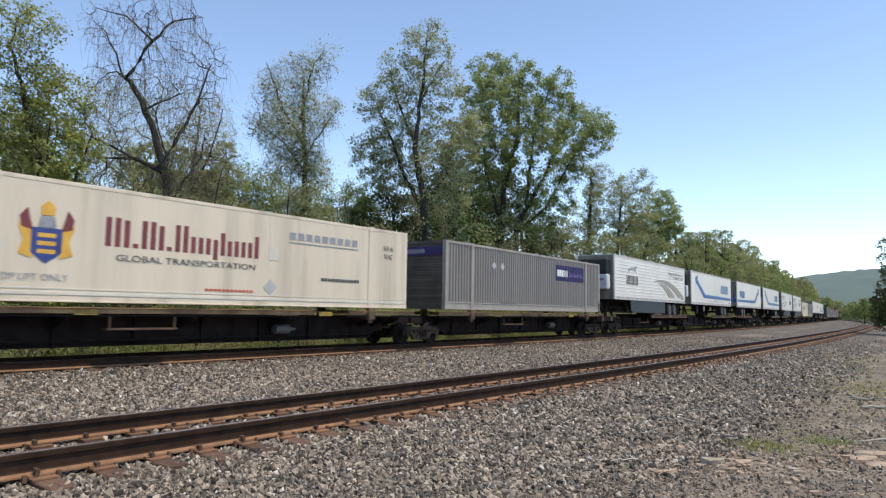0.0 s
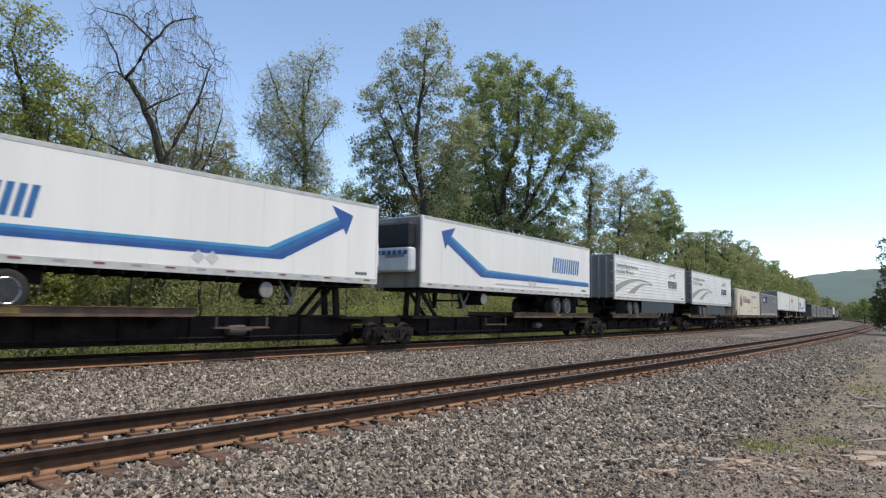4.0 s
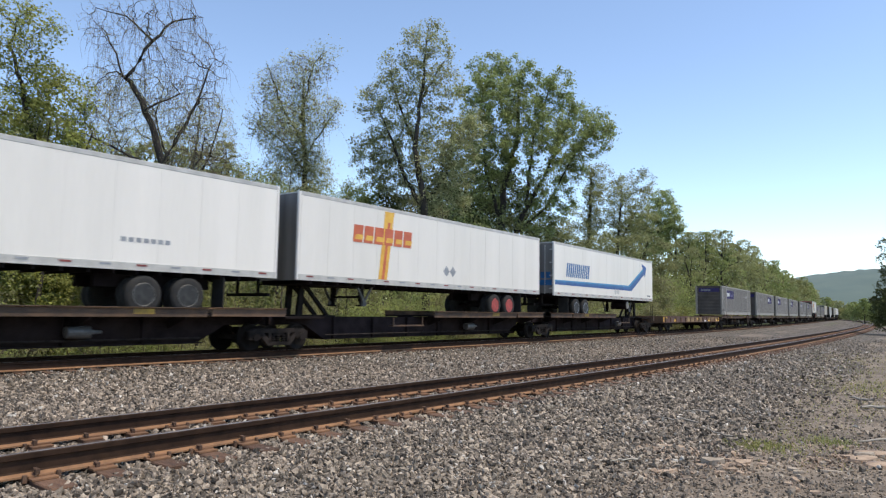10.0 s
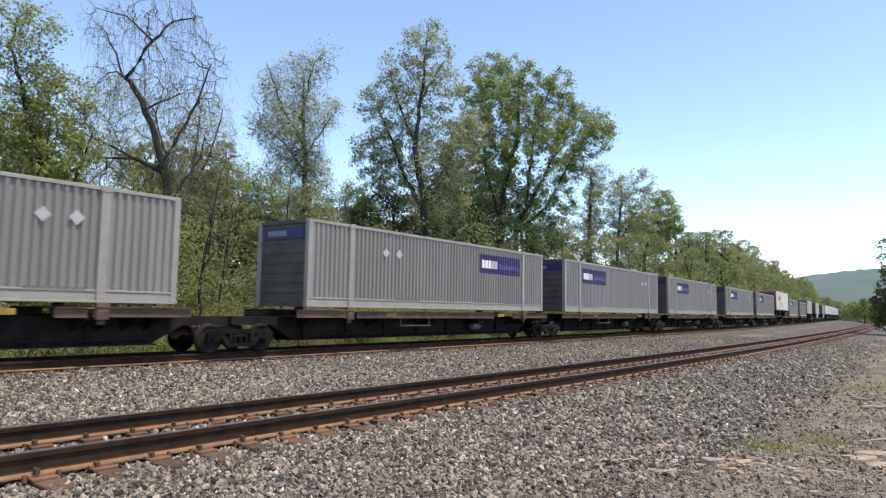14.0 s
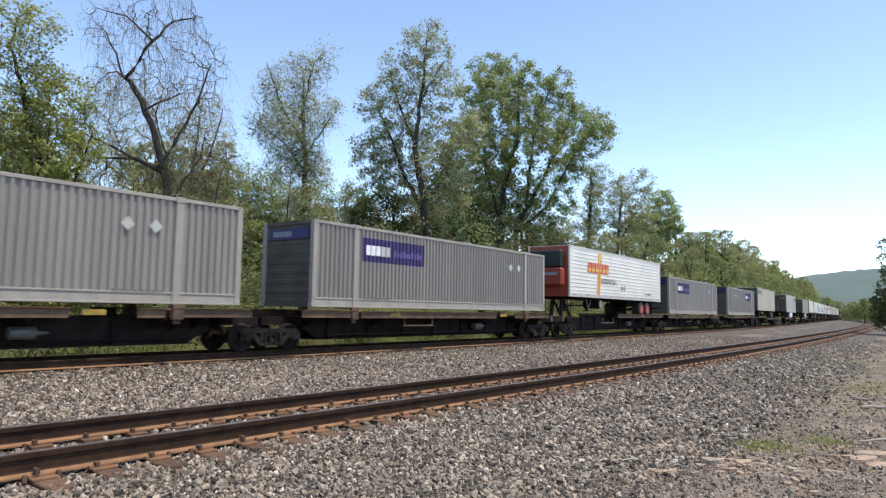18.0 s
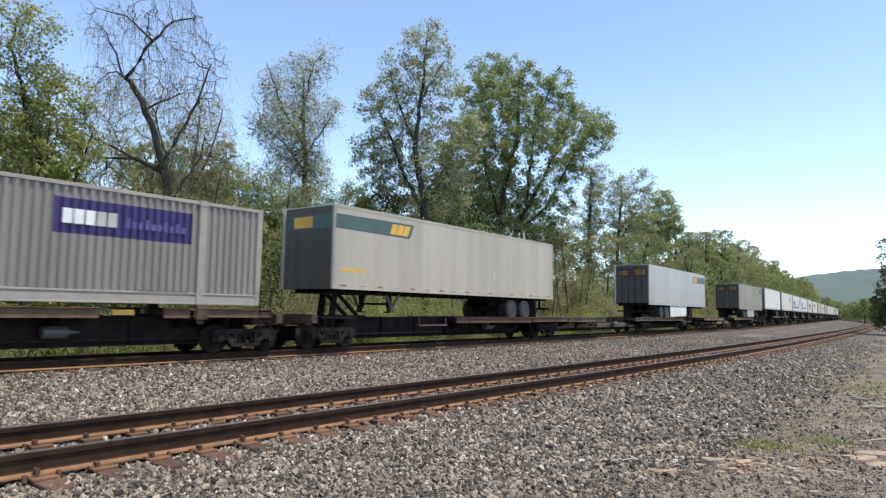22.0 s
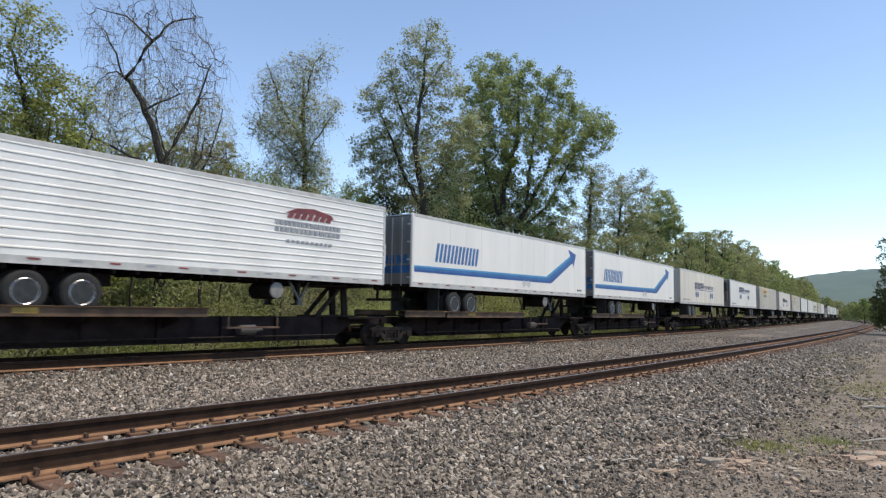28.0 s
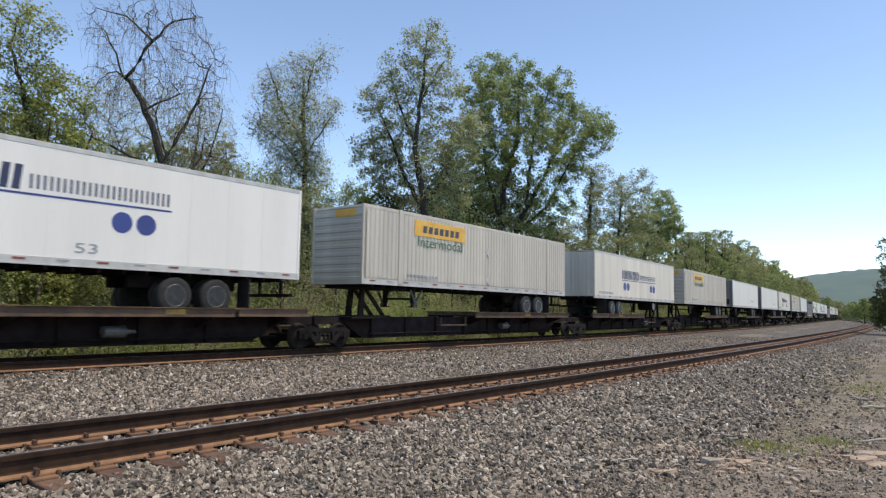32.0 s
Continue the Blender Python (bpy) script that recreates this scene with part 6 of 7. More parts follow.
SPEC_T4 = dict(at=(35.1, 29.7),
    limbs=[[(0.00, 0.94, 0.300), (-0.08, 5.57, 0.270), (-0.25, 8.30, 0.250), (-0.99, 12.25, 0.160), (-0.49, 17.10, 0.100), (-0.25, 21.20, 0.030)], [(-0.24, 7.91, 0.200), (-1.74, 10.65, 0.130), (-2.79, 13.42, 0.080), (-3.83, 15.82, 0.030)], [(-0.18, 8.70, 0.150), (1.19, 10.70, 0.100), (1.74, 13.10, 0.050)], [(-0.92, 12.65, 0.100), (-2.25, 15.85, 0.060), (-2.89, 17.87, 0.030)], [(-0.63, 15.88, 0.080), (0.87, 18.75, 0.030)]],
    clumps=[(-0.25, 20.87, 1.54, 0.45), (-1.73, 19.12, 1.74, 0.50), (-3.07, 17.05, 1.85, 0.55), (0.47, 18.75, 1.74, 0.50), (-4.17, 13.60, 1.54, 0.60), (-2.41, 14.23, 1.93, 0.55), (-0.27, 15.48, 1.93, 0.55), (-1.56, 11.44, 1.74, 0.55), (1.54, 13.49, 1.74, 0.60), (1.20, 9.90, 1.74, 0.60), (-3.13, 11.62, 1.47, 0.55), (-0.00, 11.87, 1.54, 0.40), (2.69, 15.93, 1.35, 0.60)])
SPEC_T5 = dict(at=(50.5, 32.9),
    limbs=[[(-1.00, 0.92, 0.400), (-1.06, 7.46, 0.350), (-0.74, 12.59, 0.260), (0.40, 16.77, 0.180), (0.62, 22.57, 0.060)], [(0.00, 0.94, 0.300), (0.45, 9.02, 0.250), (2.72, 13.17, 0.160), (4.76, 17.89, 0.060)], [(-0.92, 9.00, 0.200), (-2.39, 14.12, 0.130), (-2.97, 20.39, 0.050)], [(1.20, 11.08, 0.150), (1.94, 17.32, 0.100), (3.47, 22.09, 0.040)], [(-0.05, 7.99, 0.150), (2.98, 10.60, 0.080), (6.56, 17.39, 0.040)]],
    clumps=[(-2.08, 24.12, 2.01, 1.00), (0.20, 23.73, 2.11, 1.00), (-2.72, 21.19, 2.42, 1.00), (0.38, 20.18, 2.77, 1.00), (3.47, 21.82, 2.42, 1.00), (4.76, 19.20, 2.26, 1.00), (7.07, 18.19, 1.81, 0.90), (2.45, 17.06, 2.62, 0.80), (-1.40, 17.00, 2.92, 0.90), (-3.72, 18.01, 2.26, 0.90), (5.53, 15.81, 1.81, 0.80), (-3.41, 13.58, 2.52, 0.50), (-0.34, 13.12, 2.77, 0.30), (2.62, 12.91, 2.26, 0.45), (-4.63, 9.70, 2.77, 0.40), (-0.82, 9.00, 2.52, 0.30), (2.48, 9.05, 1.76, 0.55), (7.75, 19.25, 1.61, 0.80), (5.79, 15.55, 1.21, 0.70), (4.00, 11.38, 2.11, 0.80), (6.83, 20.82, 1.41, 0.70)])
SPEC_T6 = dict(at=(80.4, 40.6),
    limbs=[[(0.15, 0.91, 0.350), (0.33, 12.75, 0.280), (0.66, 20.31, 0.100)], [(3.67, 0.97, 0.250), (3.89, 10.57, 0.200), (4.53, 17.34, 0.060)], [(3.88, 9.83, 0.120), (6.75, 15.11, 0.050)]],
    clumps=[(0.66, 19.93, 1.18, 0.70), (0.20, 16.51, 1.25, 0.90), (0.18, 12.00, 1.33, 1.00), (3.41, 16.94, 2.66, 0.45), (5.85, 13.97, 2.66, 0.50), (2.86, 12.05, 2.80, 0.60), (-2.94, 10.83, 2.36, 0.80), (5.22, 10.59, 2.80, 0.70), (-5.54, 10.42, 2.07, 0.90), (-0.72, 8.26, 2.21, 0.90), (2.30, 18.82, 2.21, 0.60), (5.28, 16.97, 2.36, 0.60), (7.10, 12.87, 2.21, 0.70), (1.53, 14.28, 2.36, 0.70), (-1.82, 13.09, 1.77, 0.50)])
SPEC_T7 = dict(at=(106.8, 42.8),
    limbs=[[(-1.38, 0.94, 0.350), (-0.81, 11.09, 0.300), (0.92, 16.72, 0.140), (2.08, 20.03, 0.050)], [(-0.33, 12.96, 0.140), (2.96, 16.28, 0.050)]],
    clumps=[(1.60, 19.08, 2.21, 0.90), (3.16, 17.22, 1.84, 0.90), (0.18, 17.18, 1.84, 0.80), (1.55, 14.86, 2.21, 0.80), (3.68, 14.42, 1.48, 0.80), (-1.24, 14.34, 1.84, 0.80), (2.92, 13.01, 2.03, 0.80), (0.13, 12.50, 2.03, 0.80), (3.89, 15.83, 1.66, 0.80), (-1.88, 16.20, 1.66, 0.60), (2.55, 20.51, 1.66, 0.80)])
SPEC_B1 = dict(at=(26.1, 37.7),
    limbs=[[(0.01, 0.76, 0.200), (-0.26, 5.18, 0.150), (-0.50, 8.17, 0.050)]],
    clumps=[(-1.43, 8.16, 1.66, 0.80), (0.04, 8.75, 1.55, 0.80), (1.38, 7.83, 1.29, 0.80), (-2.49, 7.01, 1.48, 0.70), (-0.59, 5.92, 1.84, 0.90), (1.30, 5.21, 1.66, 0.80)])
SPEC_B2 = dict(at=(34.5, 36.8),
    limbs=[[(0.01, 0.81, 0.200), (-0.27, 5.83, 0.150), (-0.45, 9.23, 0.050)]],
    clumps=[(-0.89, 9.65, 1.09, 0.80), (0.18, 9.24, 1.26, 0.80), (1.26, 8.41, 1.17, 0.80), (-1.25, 7.51, 1.34, 0.90), (0.47, 6.69, 1.59, 0.90), (1.75, 5.87, 1.68, 0.90)])
SPEC_B3 = dict(at=(15.8, 33.0),
    limbs=[[(0.15, 0.81, 0.100), (-0.28, 3.29, 0.070), (-0.78, 6.93, 0.040)], [(-0.50, 4.68, 0.050), (0.53, 6.10, 0.030)]],
    clumps=[(-0.85, 5.80, 1.11, 0.35), (0.61, 4.70, 1.25, 0.70), (-0.42, 3.29, 1.38, 0.90), (-1.16, 1.89, 1.25, 0.90), (1.03, 2.20, 1.38, 0.90), (2.85, 4.45, 1.11, 0.60), (3.49, 2.80, 1.25, 0.80)])
SPEC_B7 = dict(at=(21.4, 37.1),
    limbs=[[(0.51, 0.77, 0.160), (0.14, 4.78, 0.130), (0.12, 8.53, 0.100), (0.42, 12.70, 0.040)], [(0.14, 6.14, 0.090), (-1.13, 9.54, 0.060), (-2.36, 13.36, 0.030)], [(0.12, 7.84, 0.070), (1.39, 10.28, 0.050), (2.12, 13.08, 0.020)], [(0.15, 5.12, 0.080), (-3.11, 8.48, 0.050), (-5.06, 12.61, 0.020)], [(-3.11, 8.48, 0.040), (-5.95, 10.50, 0.020)]],
    clumps=[(0.25, 12.70, 1.68, 0.25), (1.37, 10.62, 1.61, 0.30), (-0.99, 10.24, 1.84, 0.30), (-4.67, 11.92, 1.68, 0.25), (-3.51, 9.50, 1.84, 0.35), (-5.66, 14.00, 1.51, 0.20), (-2.36, 13.36, 1.51, 0.20), (2.27, 9.60, 1.17, 0.30), (-1.00, 7.14, 1.68, 0.40), (0.71, 6.83, 1.51, 0.50)])
SPEC_B4 = dict(at=(37.9, 35.8),
    limbs=[[(0.01, 0.84, 0.200), (-0.03, 6.07, 0.150), (0.25, 9.17, 0.050)], [(-0.03, 6.07, 0.100), (1.58, 8.75, 0.040)]],
    clumps=[(-0.20, 9.38, 1.66, 0.90), (1.37, 8.08, 1.83, 0.90), (-1.68, 7.14, 1.66, 0.90), (2.22, 9.65, 1.40, 0.80), (0.32, 5.86, 2.09, 1.00), (2.94, 6.56, 1.74, 0.90)])
SPEC_B5 = dict(at=(55.3, 39.7),
    limbs=[[(0.00, 0.83, 0.250), (-0.36, 7.67, 0.200), (-0.99, 12.29, 0.060)], [(-0.18, 7.09, 0.120), (2.20, 10.02, 0.050)]],
    clumps=[(-2.16, 13.14, 2.62, 0.90), (0.47, 10.28, 2.97, 1.00), (-3.55, 10.21, 2.62, 0.90), (3.07, 8.59, 2.62, 1.00), (-0.64, 7.37, 3.14, 1.00), (4.79, 7.75, 2.39, 1.00), (1.01, 13.49, 2.28, 0.80)])
SPEC_B6 = dict(at=(69.6, 38.0),
    limbs=[[(-0.00, 0.92, 0.250), (-0.13, 6.79, 0.200), (-0.33, 10.08, 0.060)]],
    clumps=[(-2.63, 9.38, 2.35, 1.00), (0.00, 8.43, 2.49, 1.00), (-0.99, 10.60, 1.70, 0.90), (3.94, 8.17, 2.49, 1.00), (7.88, 8.10, 2.49, 1.00), (11.48, 7.50, 2.09, 1.00)])
SPEC_B8 = dict(at=(63.3, 39.4),
    limbs=[[(0.00, 0.87, 0.250), (-0.35, 8.31, 0.200), (-1.01, 14.60, 0.060)], [(-0.28, 7.68, 0.120), (-8.18, 10.69, 0.050)]],
    clumps=[(-8.24, 15.12, 2.73, 0.90), (-9.77, 12.56, 2.73, 1.00), (-5.71, 13.26, 2.85, 1.00), (-2.26, 13.95, 2.85, 1.00), (-0.06, 12.08, 2.61, 1.00), (-11.28, 9.38, 2.61, 1.00), (2.14, 9.60, 2.23, 0.90), (-3.23, 17.12, 2.48, 0.80), (-7.02, 17.69, 2.23, 0.70)])
tree("tree", "vine-covered tree with bright young leaves", SPEC_T1, "leaf_ivy", 36000, 0.105, 11, goals=75, step=0.28, spread=0.34, vine=6500, hang=120, hang_long=1.2, swell=1.3)
tree("tree", "gnarled half-bare tree with crooked dark limbs", SPEC_T2, "leaf_olive", 9000, 0.055, 12, goals=330, step=0.24, tip=0.0074, spread=0.25, vine=1800, vine_wide=0.3, hang=900, hang_long=2.4, rise=0.12, jitter=0.36, bark="twig_mid", swell=1.2)
tree("tree", "slender half-bare tree with reddish buds and a vine-clad trunk", SPEC_T3, "leaf_pale", 30000, 0.085, 13, goals=200, step=0.24, tip=0.0078, spread=0.4, vine=12000, vine_up=0.7, vine_wide=0.5, hang=320, hang_long=1.6, buds=420, bark="twig_mid", swell=1.1, lower=0.5)
tree("tree", "tall airy tree with small pale leaves", SPEC_T4, "leaf_pale", 34000, 0.15, 14, corners=4, goals=75, step=0.32, spread=0.36, vine=700, hang=90, hang_long=2.0, bark="twig_dark", swell=1.22, lower=1.7)
tree("tree", "broad tree in full fresh green leaf", SPEC_T5, "leaf_fresh", 66000, 0.185, 15, goals=30, step=0.42, tip=0.009, spread=0.42, swell=1.12, lower=1.3)
tree("tree", "ivy-clad tree beside an airy pale-green one", SPEC_T6, "leaf_olive", 42000, 0.18, 16, goals=26, step=0.5, tip=0.011, spread=0.5, vine=3500, vine_up=0.45, vine_wide=0.3, rise=0.3, swell=1.2)
tree("tree", "round-headed green tree beside the line", SPEC_T7, "leaf_fresh", 14000, 0.26, 17, goals=18, step=0.55, tip=0.013, spread=0.55, swell=1.15)
tree("tree", "soft green tree behind the tree line", SPEC_B1, "leaf_fresh", 20000, 0.13, 18, goals=20, step=0.4, spread=0.5, swell=1.5)
SPEC_B9 = dict(at=(29.2, 37.4), limbs=SPEC_B1["limbs"], clumps=[(-dx * 0.9, z - 0.5, r, d) for dx, z, r, d in SPEC_B1["clumps"]])
tree("tree", "soft green tree behind the tree line", SPEC_B9, "leaf_fresh", 18000, 0.13, 21, goals=20, step=0.4, spread=0.5, swell=1.5)
tree("tree", "soft green tree behind the tree line", SPEC_B2, "leaf_fresh", 18000, 0.14, 19, goals=20, step=0.4, spread=0.5, swell=1.45)
tree("tree", "twiggy grey tree with a haze of opening leaves", SPEC_B7, "leaf_pale", 44000, 0.065, 27, goals=260, step=0.3, tip=0.0095, spread=0.32, rise=0.45, bark="twig_light", swell=1.35)
SPEC_B10 = dict(at=(14.6, 33.2),
    limbs=[[(0.6, 0.0, 0.10), (0.0, 4.1, 0.085), (-0.84, 6.0, 0.07), (-0.46, 7.1, 0.055), (0.46, 8.3, 0.035), (1.0, 9.8, 0.015)], [(-0.84, 6.0, 0.055), (-1.08, 7.5, 0.04), (-1.4, 9.4, 0.015)], [(-0.4, 5.0, 0.04), (0.5, 6.2, 0.03), (1.2, 7.6, 0.012)]],
    clumps=[(0.5, 9.0, 1.0, 0.3), (-1.3, 9.0, 0.9, 0.3), (1.1, 7.6, 0.8, 0.3), (-1.9, 7.4, 0.8, 0.3), (-0.3, 10.4, 0.9, 0.3)])
tree("tree", "slim forked tree with pale grey bark and few leaves", SPEC_B10, "leaf_pale", 1500, 0.06, 33, goals=90, step=0.28, tip=0.008, spread=0.3, bark="twig_light", trunk="bark_pale", swell=1.2)
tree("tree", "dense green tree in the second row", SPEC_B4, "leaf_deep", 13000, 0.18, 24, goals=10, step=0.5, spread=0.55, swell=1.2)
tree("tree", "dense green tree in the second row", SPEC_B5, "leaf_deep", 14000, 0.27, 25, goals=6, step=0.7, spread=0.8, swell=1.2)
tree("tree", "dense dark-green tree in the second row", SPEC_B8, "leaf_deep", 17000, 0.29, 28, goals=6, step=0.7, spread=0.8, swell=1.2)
tree("tree", "low spreading tree in pale leaf", SPEC_B6, "leaf_olive", 12000, 0.22, 26, goals=8, step=0.6, spread=0.6, swell=1.2)
tree("tree", "young leaning tree wound with vines", SPEC_B3, "leaf_vine", 12000, 0.09, 20, goals=40, step=0.28, spread=0.3, vine=900, swell=1.25)


def bush(name, label, x, y, high, wide, leaf, amount, size, seed, group="undergrowth behind the train", category="bush", deep=1.0, stem=0.026):
    """A shrub of many stems that fork into sprays, each spray full of small leaves."""
    rng = np.random.default_rng(seed)
    z0 = float(ground_height(np.array([x]), np.array([y]))[0]) - 0.05
    ob = thing(name, label, category, group, at=Matrix.Translation((x, y, z0)))
    stems, sprays = [], []
    for k in range(14):
        a = rng.uniform(0, 2 * np.pi)
        rr = rng.uniform(0.1, 1) ** 0.6
        tip = np.array([math.cos(a) * wide * rr, math.sin(a) * wide * rr * deep, high * (1 - 0.45 * rr ** 2) * rng.uniform(0.7, 1.06)])
        root = tip * np.array([0.35, 0.35, 0]) + np.array([0, 0, -0.05])
        w = wander(root, tip, 6, 0.05 * high, rng)
        stems.append([(w[i], stem * (1.15 - i / 5.5)) for i in range(6)])
        for q in range(9):
            i = rng.integers(0, 5)
            f = rng.uniform()
            p = w[i] * (1 - f) + w[i + 1] * f
            out = rng.normal(size=3) * np.array([1, deep, 0.5])
            e = p + out * (0.10 * high + 0.12) * 0.7
            if q < 4:
                stems.append([(p, stem * 0.4), ((p + e) / 2 + rng.normal(size=3) * 0.04, stem * 0.3), (e, stem * 0.2)])
            sprays.append(e)
    C = np.array(sprays)
    load = rng.uniform(0.15, 1.0, len(C)) ** 1.6
    pick = rng.choice(len(C), amount, p=load / load.sum())
    P = C[pick] + rng.normal(size=(amount, 3)) * (0.05 * high + 0.12) * np.array([1, 1, 0.65])
    P[:, 2] = np.abs(P[:, 2])
    part("stemwork", tubes("stemwork", stems, 3, M["twig_mid"]), M["twig_mid"], ob)["kind"] = "stuff"
    part("foliage", leaves("foliage", P, size, M[leaf], rng, 3), M[leaf], ob)
    return ob


def hedge():
    rng = random.Random(5)
    s = -2.0
    while s < 120:
        p, _ = along(MAIN, s, -rng.uniform(6.0, 8.5))
        h = rng.uniform(2.2, 4.6)
        bush("bush", "wild green shrub tangled with vines", p.x, p.y, h, rng.uniform(1.4, 2.4), rng.choice(["leaf_bramble", "leaf_bramble", "leaf_scrub", "leaf_vine"]),
             int(4600 * h / 3), 0.056 + 0.0012 * s, rng.randrange(9999))
        s += rng.uniform(1.6, 2.6) * (1 + s / 120)
    for first, last, near, deep, lo, hi, n, size, wide in ((-4.0, 130, 10.5, 14.5, 6.0, 10.5, 7600, 0.082, 2.4), (-6.0, 150, 17, 22, 8.5, 13.5, 3400, 0.19, 2.4), (-8.0, 150, 13, 17, 3.6, 5.2, 2200, 0.24, 3.0)):
        s = first
        while s < last:
            p, _ = along(MAIN, s, -rng.uniform(near, deep))
            h = rng.uniform(lo, hi)
            if h > 5.5 and 1.125 < math.atan2(p.y, p.x) < 1.20:
                s += 1.0
                continue
            bush("young_tree" if h > 5.5 else "bush", "young tree in fresh leaf behind the shrubs" if h > 5.5 else "dense shady thicket under the trees", p.x, p.y, h, wide * rng.uniform(0.8, 1.2),
                 rng.choice(["leaf_bramble", "leaf_scrub", "leaf_olive", "leaf_bramble"]) if h > 5.5 else "leaf_scrub", n, size + 0.0013 * s, rng.randrange(9999), category="tree" if h > 5.5 else "bush")
            s += rng.uniform(2.2, 3.2) * (1 + s / 90) * wide / 2.4
    for k in range(34):
        s = -3 + k * 2.4 + rng.uniform(-0.8, 0.8)
        p, _ = along(MAIN, s, -rng.uniform(7.0, 13.0))
        tall, lean = rng.uniform(5.0, 9.0), rng.uniform(-1.2, 1.2)
        r = rng.uniform(0.035, 0.09)
        limbs = [[(0, 0, r), (lean * 0.2, tall * 0.35, r * 0.9), (lean * 0.55, tall * 0.7, r * 0.6), (lean, tall, 0.015)]]
        for q in range(3):
            z = tall * rng.uniform(0.35, 0.8)
            x = lean * (z / tall) ** 1.4
            limbs.append([(x, z, r * 0.5), (x + rng.uniform(-0.8, 0.8), z + 0.8, r * 0.35), (x + rng.uniform(-1.5, 1.5), z + 1.7, 0.01)])
        spec = dict(at=(p.x, p.y), limbs=limbs, clumps=[(lean + rng.uniform(-0.5, 0.5), tall * rng.uniform(0.7, 1.0), rng.uniform(0.5, 0.9), 0.5) for q in range(2)])
        tree("sapling", "thin dark sapling trunk wound with creepers", spec, "leaf_scrub", 700, 0.08, 300 + k, goals=26, step=0.3, group="saplings behind the train", vine=int(rng.choice((60, 250, 500))), hang=8, hang_long=1.2, corners=3)


hedge()


def wood_tree(name, label, x, y, high, wide, leaf, n, size, seed, group, low=0.25, category="tree"):
    """A woodland tree: a trunk, limbs, and a crown of rounded, leafy lobes."""
    rng = np.random.default_rng(seed)
    z0 = float(ground_height(np.array([x]), np.array([y]))[0]) - 0.1
    ob = thing(name, label, category, group, at=Matrix.Translation((x, y, z0)))
    r = 0.012 * high + 0.04
    w = wander((0, 0, 0), (rng.normal() * 0.05 * high, rng.normal() * 0.05 * high, high * 0.85), 6, 0.02 * high, rng)
    limbs, spots = [[(w[i], r * (1.1 - i / 6)) for i in range(6)]], []
    lobes = 16
    for k in range(lobes):
        u = (k + rng.uniform(0, 1)) / lobes
        z = high * (low + (0.93 - low) * u)
        ring = wide * (1 - (2 * max(u - 0.35, 0) / 1.3) ** 2) ** 0.5
        a = k * 2.4 + rng.normal() * 0.3
        rad = wide * rng.uniform(0.34, 0.52) * (1.1 - 0.4 * u)
        q = ring * rng.uniform(0.45, 0.8)
        c = np.array([math.cos(a) * q, math.sin(a) * q, min(z, high - 0.75 * rad)])
        s = w[min(int(u * 5), 5)]
        m = wander(s, c, 4, 0.04 * wide, rng)
        limbs.append([(m[i], r * 0.35 * (1.15 - i / 4)) for i in range(4)])
        cnt = n // lobes
        d = rng.normal(size=(cnt, 3))
        d[:, 2] += 0.35
        d /= np.linalg.norm(d, axis=1, keepdims=True)
        lump = 1 + 0.16 * np.sin(d[:, :1] * 6 + k) * np.sin(d[:, 1:2] * 5) + 0.1 * np.sin(d[:, 2:] * 9 + k)
        spots.append(c + d * rad * lump * rng.uniform(0.55, 1.06, (cnt, 1)) ** 0.6 * np.array([1, 1, 0.85]))
    P = np.concatenate(spots)
    P[:, 2] = np.abs(P[:, 2])
    part("trunk", tubes("trunk", limbs, 5, M["bark"]), M["bark"], ob)
    part("crown", leaves("crown", P, size * 1.15, M[leaf], rng, 3), M[leaf], ob)
    return ob


def far_wood():
    """Trees along the line into the distance."""
    rng = random.Random(8)
    s = 118.0
    while s < 515:
        for row in ((9, 12.5), (18, 28)):
            if row[0] == 18 and s > 330:
                continue
            p, _ = along(MAIN, s + rng.uniform(-2, 2), -rng.uniform(*row))
            h = rng.uniform(16, 20) if row[0] == 9 else rng.uniform(20, 24.5)
            kind = rng.choice(["leaf_olive", "leaf_fresh", "leaf_olive", "leaf_wood", "leaf_wood"])
            wood_tree("tree", {"leaf_olive": "pale olive woodland tree beside the line", "leaf_fresh": "fresh green woodland tree beside the line"}.get(kind, "dark green woodland tree beside the line"),
                      p.x, p.y, h, rng.uniform(3.8, 5.4), kind, 5000 if s < 170 else 2400 if s < 330 else 1100, 0.15 + s * 0.0011, rng.randrange(9999), "woodland along the line", 0.12)
        s += rng.uniform(3.6, 5.0) * (1 + s / (160 if s < 260 else 330))

    for k in range(8):
        az, r = 0.163 - 0.0028 * k, 545 + 6 * k
        wood_tree("tree", "pale olive woodland tree beside the line", r * math.cos(az), r * math.sin(az), 16 - 1.3 * k, 5.5 - 0.25 * k, "leaf_olive" if k % 2 else "leaf_wood", 1300, 0.8, 900 + k, "woodland along the line", 0.1)


far_wood()


